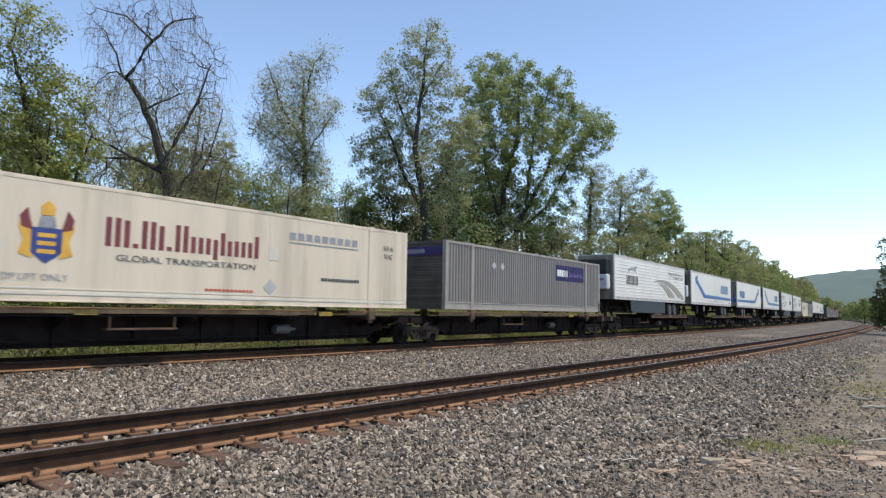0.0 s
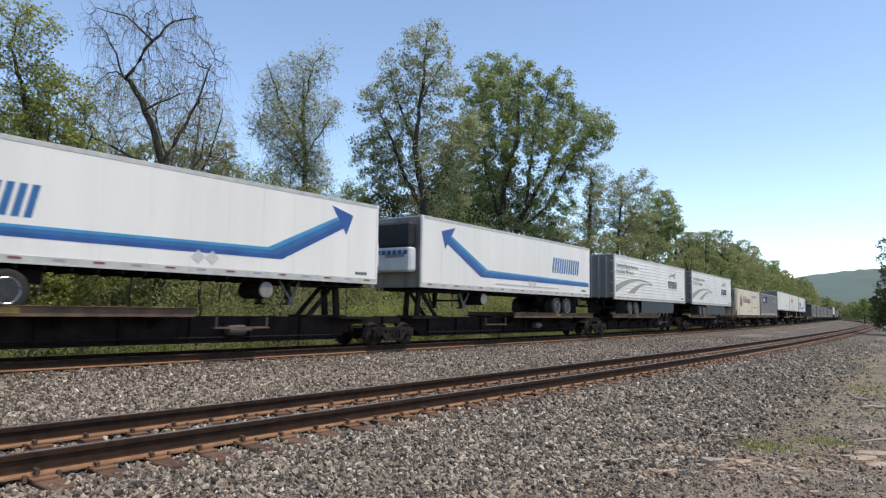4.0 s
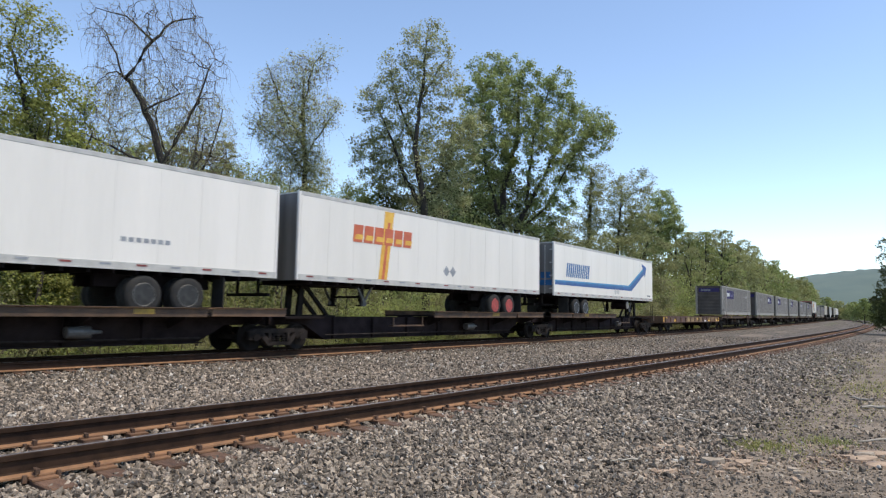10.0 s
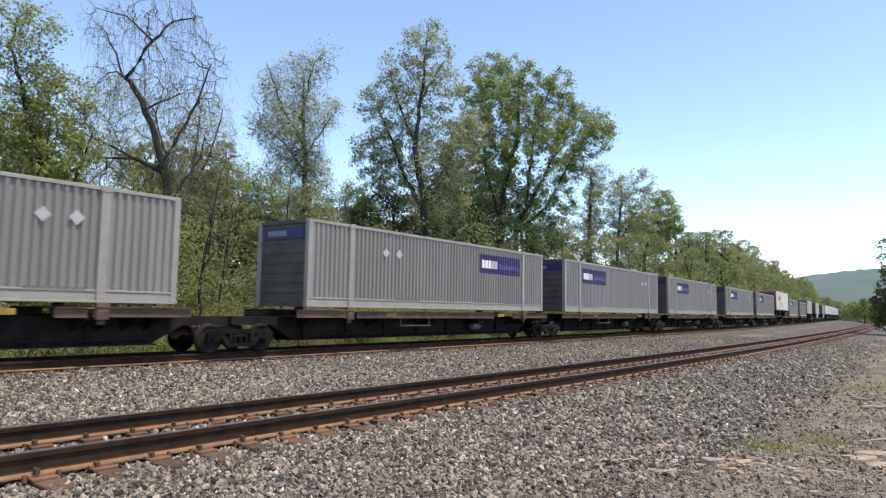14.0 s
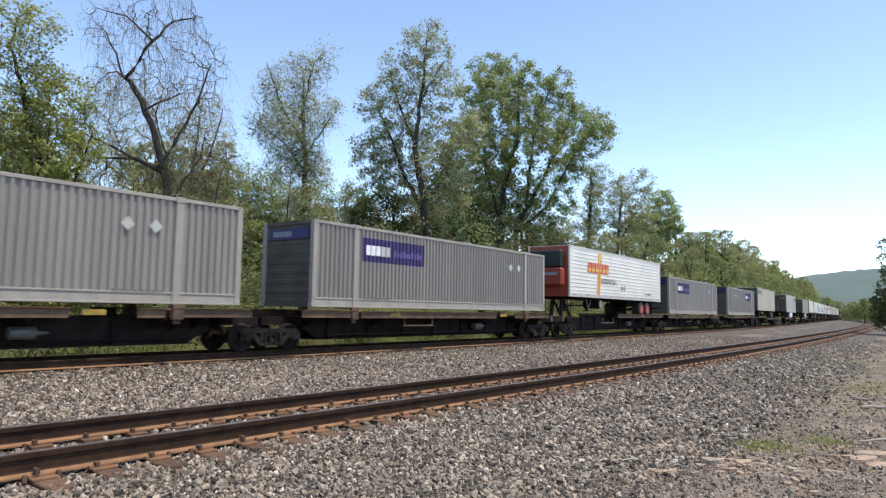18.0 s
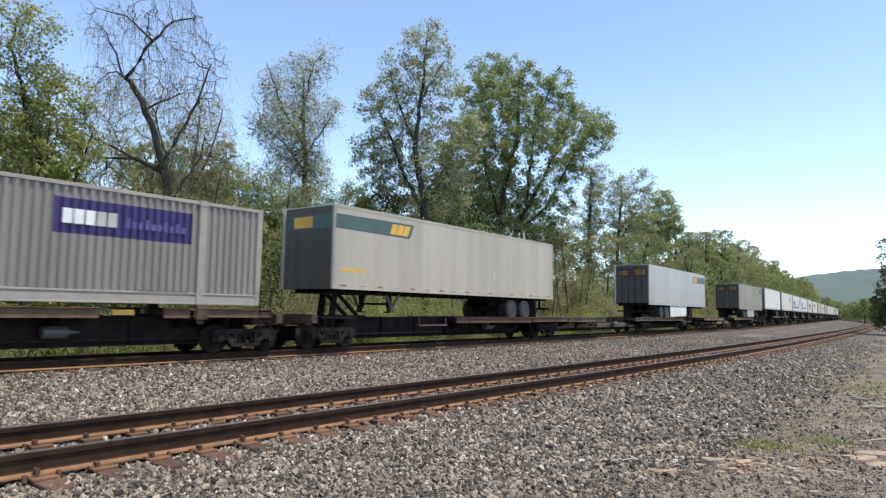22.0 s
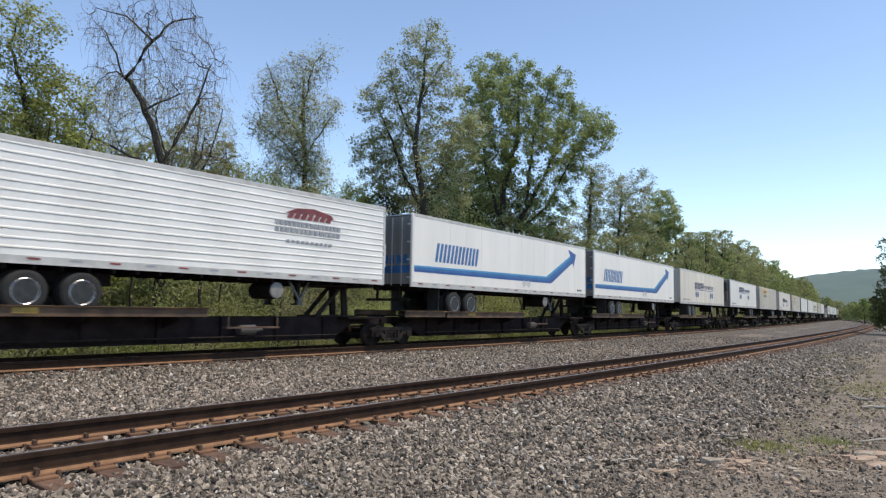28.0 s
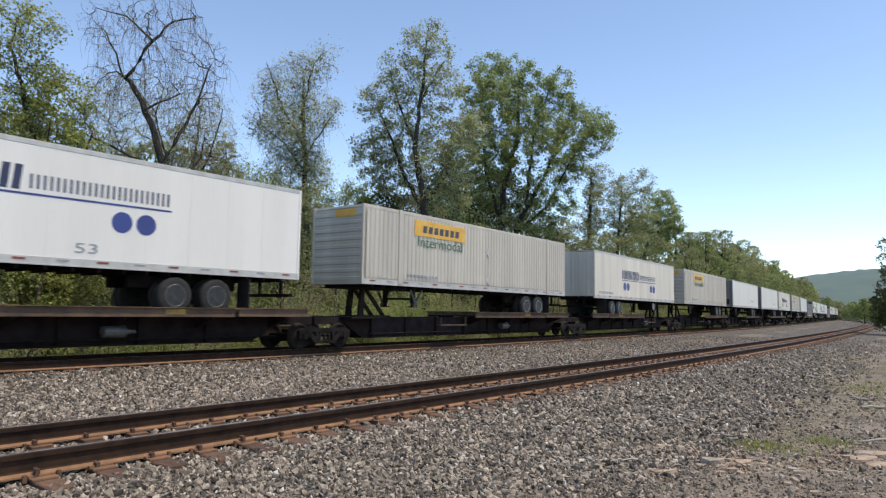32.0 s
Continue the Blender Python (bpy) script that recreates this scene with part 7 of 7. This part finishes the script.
def backing():
    """The wood behind the first trees."""
    rng = random.Random(31)
    for k in range(34):
        az = 0.62 + k * 0.0195 + rng.uniform(-0.008, 0.008)
        for far in (44, 52):
            gap = 1.125 < az < 1.195
            r = far + rng.uniform(-3, 3) + max(0.0, 0.9 - az) * 45 + (18 if az < 0.78 else 0)
            h = (rng.uniform(11.5, 15) if az > 1.0 else rng.uniform(8.6, 10.6)) * r / 48 * (0.42 if gap else 1.0)
            if far > 50 and az < 1.0:
                continue
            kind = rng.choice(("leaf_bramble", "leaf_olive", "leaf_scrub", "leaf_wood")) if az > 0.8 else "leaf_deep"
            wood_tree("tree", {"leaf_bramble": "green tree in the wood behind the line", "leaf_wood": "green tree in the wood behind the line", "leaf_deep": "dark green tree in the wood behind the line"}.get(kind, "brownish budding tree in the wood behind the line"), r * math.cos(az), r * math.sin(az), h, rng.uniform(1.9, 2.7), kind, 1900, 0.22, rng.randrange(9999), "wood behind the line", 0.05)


backing()


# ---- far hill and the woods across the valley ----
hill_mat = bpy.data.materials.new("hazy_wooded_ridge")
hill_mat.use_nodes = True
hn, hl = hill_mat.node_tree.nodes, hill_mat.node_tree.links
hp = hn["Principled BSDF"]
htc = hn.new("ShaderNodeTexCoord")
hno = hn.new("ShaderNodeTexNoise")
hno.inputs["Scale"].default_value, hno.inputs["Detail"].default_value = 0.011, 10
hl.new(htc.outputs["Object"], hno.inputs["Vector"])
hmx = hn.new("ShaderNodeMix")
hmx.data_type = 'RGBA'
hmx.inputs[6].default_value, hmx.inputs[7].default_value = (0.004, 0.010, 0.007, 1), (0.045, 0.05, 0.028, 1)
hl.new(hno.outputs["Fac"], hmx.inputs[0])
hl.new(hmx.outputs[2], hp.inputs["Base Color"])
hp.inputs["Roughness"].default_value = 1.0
# the haze of distance is put in as a faint blue glow
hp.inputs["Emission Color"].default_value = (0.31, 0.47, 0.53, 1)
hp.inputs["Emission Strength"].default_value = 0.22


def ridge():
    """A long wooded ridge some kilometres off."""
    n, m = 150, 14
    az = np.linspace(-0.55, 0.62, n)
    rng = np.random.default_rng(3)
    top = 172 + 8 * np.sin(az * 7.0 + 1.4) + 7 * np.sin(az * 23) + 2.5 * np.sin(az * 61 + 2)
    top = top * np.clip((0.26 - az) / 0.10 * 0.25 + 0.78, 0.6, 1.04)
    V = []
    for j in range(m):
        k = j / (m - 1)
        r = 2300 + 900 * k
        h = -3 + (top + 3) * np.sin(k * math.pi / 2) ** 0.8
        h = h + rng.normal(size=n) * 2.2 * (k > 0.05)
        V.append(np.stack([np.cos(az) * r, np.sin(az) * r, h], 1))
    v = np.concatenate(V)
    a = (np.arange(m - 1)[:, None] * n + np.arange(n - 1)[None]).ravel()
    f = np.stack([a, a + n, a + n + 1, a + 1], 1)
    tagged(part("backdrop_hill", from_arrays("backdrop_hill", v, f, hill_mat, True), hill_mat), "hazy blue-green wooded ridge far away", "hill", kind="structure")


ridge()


def valley_edge():
    rng = random.Random(21)
    for k in range(24):
        x = rng.uniform(400, 720)
        y = x * (0.085 + 0.0045 * k + rng.uniform(-0.003, 0.003))
        wood_tree("tree", "distant hazy woodland tree across the valley", x, y, rng.uniform(9, 14), rng.uniform(5, 8), rng.choice(("leaf_olive", "leaf_wood")), 1400, 0.8, rng.randrange(9999), "woodland along the line", 0.1)
    for x, y, h, w in ((80, 6.9, 10.4, 2.3), (83, 8.2, 4.6, 1.5), (175, 21.3, 5.6, 2.1), (230, 22.6, 7.5, 3.0), (262, 27.0, 7.0, 3.6), (300, 33.5, 7.0, 4.0), (350, 39.0, 9.0, 4.0), (190, 18.4, 6.0, 3.0), (420, 47.0, 9.0, 5.0)):
        wood_tree("bush" if h < 8 else "tree", "leafy green shrub beside the gravel path" if h < 8 else "dark leafy young tree beside the gravel path", x, y, h, w, "leaf_deep" if x < 100 else rng.choice(("leaf_wood", "leaf_bramble", "leaf_fresh")), 5200 if x < 100 else 2600,
                  0.08 + x * 0.0009, rng.randrange(9999), "shrubs beside the path", 0.1, "bush" if h < 8 else "tree")


valley_edge()


# ---- ties, tie plates, spikes and anchors of the rusty track ----
def on_side(s, off, z):
    return along(SIDE, s, off, z)


TIE0, PITCH_T = 2.62, 0.553
tie_me = bpy.data.meshes.new("tie")
bm = boxes((-0.115, 0.115, -1.30, 1.30, -0.42, -0.236), bevel=0.012)
for vv in bm.verts:
    vv.co.x += 0.012 * math.sin(vv.co.y * 9)
bm.to_mesh(tie_me)
bm.free()
tie_me.materials.append(M["tie"])
plate_me = bpy.data.meshes.new("tie_plate")
bm = boxes((-0.115, 0.115, -0.20, 0.20, -0.238, -0.217), (-0.115, 0.115, 0.078, 0.115, -0.219, -0.20), (-0.115, 0.115, -0.115, -0.078, -0.219, -0.20), bevel=0.003)
bm.to_mesh(plate_me)
bm.free()
plate_me.materials.append(M["plate"])
spike_me = bpy.data.meshes.new("spike")
bm = boxes((-0.02, 0.02, -0.02, 0.03, -0.22, -0.168), (-0.016, 0.016, -0.05, 0.0, -0.18, -0.165), bevel=0.004)
bm.to_mesh(spike_me)
bm.free()
spike_me.materials.append(M["tie"])
anchor_me = bpy.data.meshes.new("rail_anchor")
bm = boxes((-0.02, 0.02, -0.10, 0.10, -0.262, -0.220), (-0.02, 0.02, -0.115, -0.085, -0.26, -0.185), bevel=0.005)
bm.to_mesh(anchor_me)
bm.free()
anchor_me.materials.append(M["tie"])


def fastenings():
    rng = random.Random(4)
    for i in range(-4, 290):
        s = TIE0 + i * PITCH_T
        c, h = on_side(s, 0, 0)
        turn = h + rng.uniform(-0.015, 0.015)
        base = Matrix.Translation(c + Vector((0, 0, rng.uniform(-0.006, 0.004)))) @ Matrix.Rotation(turn, 4, 'Z')
        tie = part("tie", tie_me, M["tie"], side_track)
        tie.matrix_basis = base @ Matrix.Translation((0, rng.uniform(-0.06, 0.06), 0))
        if i > 145:
            continue
        for side in (-1, 1):
            y = side * (GAUGE / 2 + 0.036)
            pl = part("tie_plate", plate_me, M["plate"], side_track)
            pl.matrix_basis = base @ Matrix.Translation((rng.uniform(-0.01, 0.01), y, 0.004))
            if i > 44:
                continue
            for q, dx in ((-1, -0.05), (1, 0.05)):
                sp = part("spike", spike_me, M["tie"], side_track)
                sp.matrix_basis = base @ Matrix.Translation((dx, y, rng.choice((0.004, 0.004, 0.012, 0.03)))) @ Matrix.Rotation(0 if q > 0 else math.pi, 4, 'Z') @ Matrix.Translation((0, 0.105, 0))
                if rng.random() < 0.45:
                    continue
                an = part("rail_anchor", anchor_me, M["tie"], side_track)
                an.matrix_basis = base @ Matrix.Translation((q * 0.145, y, 0.003)) 


def main_ties():
    V, F = [], []
    cube = np.array([(x, y, z) for x in (-0.115, 0.115) for y in (-1.3, 1.3) for z in (-0.40, -0.236)])
    quad = np.array(((0, 1, 3, 2), (4, 6, 7, 5), (0, 4, 5, 1), (2, 3, 7, 6), (0, 2, 6, 4), (1, 5, 7, 3)))
    for k, s in enumerate(np.arange(-6, 220, 0.55)):
        c, h = along(MAIN, s)
        ch, sh = math.cos(h), math.sin(h)
        V.append(np.stack([c.x + cube[:, 0] * ch - cube[:, 1] * sh, c.y + cube[:, 0] * sh + cube[:, 1] * ch, cube[:, 2]], 1))
        F.append(quad + 8 * k)
    ob = part("tie", from_arrays("tie", np.concatenate(V), np.concatenate(F), M["tie"]), M["tie"], main_track)
    ob["kind"] = "stuff"


main_ties()


# ---- loose ballast, stone by stone ----
def bed_height(x, y):
    my, mt = np.interp(x, MAIN[1], MAIN[2]), np.interp(x, MAIN[1], MAIN[3])
    off = -(y - my) * np.cos(mt)
    bed = np.interp(off, [o for o, z in BED], [z for o, z in BED])
    return np.maximum(np.where((off > -3.4) & (off < 15.6), bed, -9), ground_height(x, y)), off


def side_offset(x, y):
    sy, st, ss = np.interp(x, SIDE[1], SIDE[2]), np.interp(x, SIDE[1], SIDE[3]), np.interp(x, SIDE[1], SIDE[0])
    off = -(y - sy) * np.cos(st)
    return ss - off * np.sin(st), off


def stone_field(name, label, keep, density, r0, r1, reach, size, material, seed, big=0.095, pile=0.6):
    """Broken stones over a wedge of ground in front of the path, thinning with distance."""
    rng = np.random.default_rng(seed)
    lo, hi = YAW - 0.64, YAW + 0.64
    n1 = int(density * (hi - lo) * (r1 ** 2 - r0 ** 2) / 2)
    n2 = int(density * (hi - lo) * r1 ** 2 * math.log(reach / r1))
    r = np.concatenate([np.sqrt(rng.uniform(r0 ** 2, r1 ** 2, n1)), r1 * np.exp(rng.uniform(0, math.log(reach / r1), n2))])
    a = rng.uniform(lo, hi, len(r))
    x, y = r * np.cos(a), r * np.sin(a)
    ok = keep(x, y, rng)
    x, y, r = x[ok], y[ok], r[ok]
    z, _ = bed_height(x, y)
    n = len(x)
    sz = np.minimum(size * np.maximum(1, r / r1) ** 0.5, big) * np.exp(np.clip(rng.normal(0, 0.3, n), -0.7, 0.55)) * 0.5
    tips = np.array(((1, 0, 0), (-1, 0, 0), (0, 1, 0), (0, -1, 0), (0, 0, 1), (0, 0, -1)), dtype=float)
    P = tips[None] * rng.uniform(0.9, 1.25, (n, 6, 1)) + rng.uniform(-0.36, 0.36, (n, 6, 3))
    P *= np.stack([rng.uniform(0.85, 1.5, n), rng.uniform(0.75, 1.15, n), rng.uniform(0.5, 0.9, n)], 1)[:, None]
    q = rng.normal(size=(n, 4))
    q[:, 0] += 0.4
    q /= np.linalg.norm(q, axis=1, keepdims=True)
    w_, x_, y_, z_ = q.T
    R = np.stack([1 - 2 * (y_ ** 2 + z_ ** 2), 2 * (x_ * y_ - z_ * w_), 2 * (x_ * z_ + y_ * w_), 2 * (x_ * y_ + z_ * w_), 1 - 2 * (x_ ** 2 + z_ ** 2), 2 * (y_ * z_ - x_ * w_),
                  2 * (x_ * z_ - y_ * w_), 2 * (y_ * z_ + x_ * w_), 1 - 2 * (x_ ** 2 + y_ ** 2)], 1).reshape(n, 3, 3)
    P = np.einsum("nij,nkj->nki", R, P) * sz[:, None, None]
    P += np.stack([x, y, z + sz * rng.uniform(-0.1, pile, n)], 1)[:, None]
    tri = np.array(((0, 2, 4), (2, 1, 4), (1, 3, 4), (3, 0, 4), (2, 0, 5), (1, 2, 5), (3, 1, 5), (0, 3, 5)))
    F = (tri[None] + 6 * np.arange(n)[:, None, None]).reshape(-1, 3)
    tagged(part(name, from_arrays(name, P.reshape(-1, 3), F, M[material]), M[material]), label, "gravel", kind="stuff")


def on_ballast(x, y, rng):
    s, off = side_offset(x, y)
    _, moff = bed_height(x, y)
    phase = np.abs((s - TIE0 + PITCH_T / 2) % PITCH_T - PITCH_T / 2)
    rail = (np.abs(np.abs(off) - (GAUGE / 2 + 0.036)) < 0.055) | (np.abs(np.abs(moff) - (GAUGE / 2 + 0.036)) < 0.11)
    on_tie = (np.abs(off) < 1.18 + rng.uniform(-0.1, 0.1, len(x))) & (phase < 0.135)
    fade = rng.uniform(0, 1, len(x)) < np.clip((16.1 - moff) / 1.4, 0.07, 1)
    return ~rail & ~on_tie & (moff > -2.4) & fade


def beyond_path(x, y, rng):
    return side_offset(x, y)[1] < 1.9 + rng.uniform(-0.5, 0.5, len(x))


stone_field("ballast_stones", "loose angular grey ballast stones", lambda x, y, rng: on_ballast(x, y, rng) & ~beyond_path(x, y, rng), 640, 4.0, 8.0, 60, 0.047, "stone", 5, big=0.068, pile=0.9)
stone_field("track_ballast", "angular ballast stained brown between and under the tracks", lambda x, y, rng: on_ballast(x, y, rng) & beyond_path(x, y, rng), 640, 4.0, 9.0, 60, 0.047, "grimystone", 15, big=0.062, pile=0.9)
stone_field("ballast_chips", "small pale chips among the ballast", on_ballast, 34, 4.0, 9, 40, 0.038, "palestone", 6, big=0.06, pile=1.3)
stone_field("path_gravel", "fine dark gravel on the dirt path", lambda x, y, rng: bed_height(x, y)[1] > 14.0, 520, 3.8, 7, 20, 0.024, "stone", 7, big=0.04)
SANDY = ((8.95, 3.3, 0.55), (8.65, 2.5, 0.6), (7.5, 2.84, 0.35), (10.4, 1.3, 0.6), (9.6, 1.7, 0.5))
stone_field("sandstone_chips", "tan broken sandstone chips on the path", lambda x, y, rng: sum(np.exp(-((x - a) ** 2 + (y - b) ** 2 * 4) / c ** 2) for a, b, c in SANDY) > rng.uniform(0, 1, len(x)), 260, 5, 12, 14, 0.042, "tanrock", 8, big=0.06, pile=1.2)


M["leaf_grass"] = leaf_mat("dry_yellow_grass", (0.42, 0.39, 0.14), (0.27, 0.27, 0.09), 0.3)


# ---- flat broken rocks, sticks and grass on the path ----
def flat_rock(x, y, long, wide, thick, turn, material, seed, label):
    rng = np.random.default_rng(seed)
    z = float(bed_height(np.array([x]), np.array([y]))[0][0])
    bm = bmesh.new()
    n = 9
    lower, upper = [], []
    for k in range(n):
        a = 2 * math.pi * k / n
        r = rng.uniform(0.75, 1.1)
        lower.append(bm.verts.new((math.cos(a) * long / 2 * r, math.sin(a) * wide / 2 * r, -0.02)))
        r2 = r * rng.uniform(0.8, 0.95)
        upper.append(bm.verts.new((math.cos(a) * long / 2 * r2, math.sin(a) * wide / 2 * r2, thick * rng.uniform(0.7, 1.2))))
    mid = bm.verts.new((rng.uniform(-0.1, 0.1) * long, 0, thick * 1.15))
    for k in range(n):
        j = (k + 1) % n
        bm.faces.new((lower[k], lower[j], upper[j], upper[k]))
        bm.faces.new((upper[k], upper[j], mid))
    bm.faces.new(lower[::-1])
    ob = tagged(part("flat_rock", bm, M[material]), label, "rock", "flat rocks on the path")
    ob.matrix_basis = Matrix.Translation((x, y, z)) @ Matrix.Rotation(turn, 4, 'Z') @ Matrix.Rotation(rng.uniform(-0.12, 0.12), 4, 'X')


def stick(x, y, long, turn, r, seed):
    rng = np.random.default_rng(seed)
    z = float(bed_height(np.array([x]), np.array([y]))[0][0]) + 0.05
    w = wander((-long / 2, 0, 0), (long / 2, 0, rng.uniform(-0.02, 0.02)), 6, 0.015, rng)
    ob = tagged(part("stick", tubes("stick", [[(w[i], r * (1.2 - 0.1 * i)) for i in range(6)]], 6, M["deadwood"]), M["deadwood"]), "weathered broken stick on the gravel", "stick", "sticks on the path")
    ob.matrix_basis = Matrix.Translation((x, y, z)) @ Matrix.Rotation(turn, 4, 'Z')


def tuft(x, y, spread, n, tall, leaf, seed):
    rng = np.random.default_rng(seed)
    z = float(bed_height(np.array([x]), np.array([y]))[0][0])
    c = rng.normal(size=(n, 2)) * spread * 0.5
    lean = rng.normal(size=(n, 2)) * 0.6
    h = tall * rng.uniform(0.4, 1.1, n)
    a = rng.uniform(0, 2 * np.pi, n)
    w = 0.006 * np.stack([np.cos(a), np.sin(a)], 1)
    b0, b1 = np.c_[c - w, np.zeros(n)], np.c_[c + w, np.zeros(n)]
    m0 = np.c_[c + lean * h[:, None] * 0.35 + w * 0.8, h * 0.6]
    m1 = np.c_[c + lean * h[:, None] * 0.35 - w * 0.8, h * 0.6]
    t = np.c_[c + lean * h[:, None], h]
    v = np.stack([b0, b1, m0, m1, t, t + 0.002], 1).reshape(-1, 3)
    k = np.arange(n)[:, None] * 6
    f = np.concatenate([k + np.array([[0, 1, 2, 3]]), k + np.array([[3, 2, 5, 4]])])
    ob = tagged(part("grass", from_arrays("grass", v, f, M[leaf]), M[leaf]), "low tuft of grass on the gravel", "grass", kind="stuff")
    ob.matrix_basis = Matrix.Translation((x, y, z))


for i, (x, y, l, w, h, m) in enumerate(((10.12, 1.47, 0.40, 0.22, 0.05, "tanrock"), (10.0, 1.28, 0.62, 0.3, 0.09, "tanrock"), (10.5, 1.2, 0.75, 0.3, 0.07, "tanrock"), (9.8, 1.1, 0.55, 0.26, 0.05, "tanrock"), (10.25, 1.33, 0.4, 0.2, 0.1, "greyrock"),
                                         (8.56, 2.67, 0.40, 0.26, 0.11, "greyrock"), (8.75, 2.38, 0.34, 0.22, 0.1, "tanrock"), (8.85, 2.5, 0.22, 0.14, 0.06, "tanrock"), (9.04, 3.38, 0.66, 0.26, 0.04, "tanrock"), (7.68, 2.9, 0.46, 0.18, 0.06, "tanrock"),
                                         (9.0, 1.49, 0.36, 0.12, 0.04, "greyrock"), (8.45, 2.55, 0.2, 0.12, 0.04, "tanrock"), (8.9, 2.2, 0.22, 0.1, 0.04, "tanrock"), (8.3, 3.05, 0.12, 0.1, 0.06, "palestone"), (9.5, 1.62, 0.3, 0.14, 0.05, "greyrock"))):
    flat_rock(x, y, l * 0.8, w * 0.8, h * 0.65, 2.25 + 0.5 * math.sin(i * 2.3), m, 40 + i, "flat broken %s rock lying on the path" % {"tanrock": "tan", "greyrock": "grey", "palestone": "pale"}[m])
chip = random.Random(12)
for i in range(44):
    x, y = chip.choice(((10.1, 1.25), (8.65, 2.5), (8.6, 2.3), (8.3, 1.8), (8.8, 3.3), (7.8, 2.9)))
    m = chip.choice(("tanrock", "tanrock", "greyrock"))
    flat_rock(x + chip.gauss(0, 0.35), y + chip.gauss(0, 0.16), chip.uniform(0.06, 0.2), chip.uniform(0.05, 0.11), chip.uniform(0.015, 0.035), chip.uniform(0, 6), m, 400 + i, "small flat broken %s rock lying on the path" % {"tanrock": "tan", "greyrock": "grey"}[m])
for i, (x, y, l, a, r) in enumerate(((11.52, 1.32, 0.62, 2.5, 0.016), (16.86, 2.16, 0.5, 1.2, 0.03), (15.52, 1.81, 0.5, 2.4, 0.03), (11.0, 3.96, 0.7, 1.4, 0.014), (10.47, 3.19, 0.6, 1.1, 0.013), (12.32, 4.14, 0.5, 1.6, 0.015), (7.6, 3.4, 0.4, 2.6, 0.01))):
    stick(x, y, l, a, r, 60 + i)
for i, (x, y, sp, n, h) in enumerate(((10.17, 2.64, 0.2, 330, 0.08), (10.28, 2.50, 0.22, 380, 0.08), (10.2, 2.38, 0.2, 240, 0.07), (11.08, 1.86, 0.2, 330, 0.10), (12.0, 2.7, 0.5, 220, 0.06), (12.8, 2.69, 0.6, 220, 0.06), (9.7, 1.73, 0.35, 140, 0.05), (9.9, 2.09, 0.3, 150, 0.05),
                                        (18.72, 2.22, 0.9, 700, 0.12), (20.47, 2.24, 1.1, 800, 0.13), (11.6, 2.2, 0.6, 150, 0.05), (14.5, 1.9, 0.8, 300, 0.07), (26.0, 2.6, 2.0, 900, 0.15), (33.0, 3.0, 2.5, 900, 0.2), (16.0, 2.2, 0.8, 320, 0.08))):
    tuft(x, y, sp * 2.1, int(n * 0.8), h * 0.7, "leaf_vine" if i in (1, 3) else "leaf_grass", 80 + i)
for i in range(46):
    p, _ = along(MAIN, -1 + i * 1.3, -3.3 - 0.9 * (i * 0.37 % 1))
    tuft(p.x, p.y, 1.3, 260, 0.42, "leaf_vine" if i % 2 else "leaf_fresh", 200 + i)
fastenings()


def motions():
    """The train rolls to the left past the camera at a steady pace."""
    for ob, s0 in moving:
        rows = []
        for t in range(0, 33):
            s = s0 - SPEED * t
            a, _ = along(MAIN, s - 7.0)
            b, _ = along(MAIN, s + 7.0)
            mid = (a + b) / 2
            head = math.atan2(b.y - a.y, b.x - a.x)
            rows.append((t, Matrix.LocRotScale(mid, Euler((0, 0, head)), None)))
        walk(ob, rows)


motions()
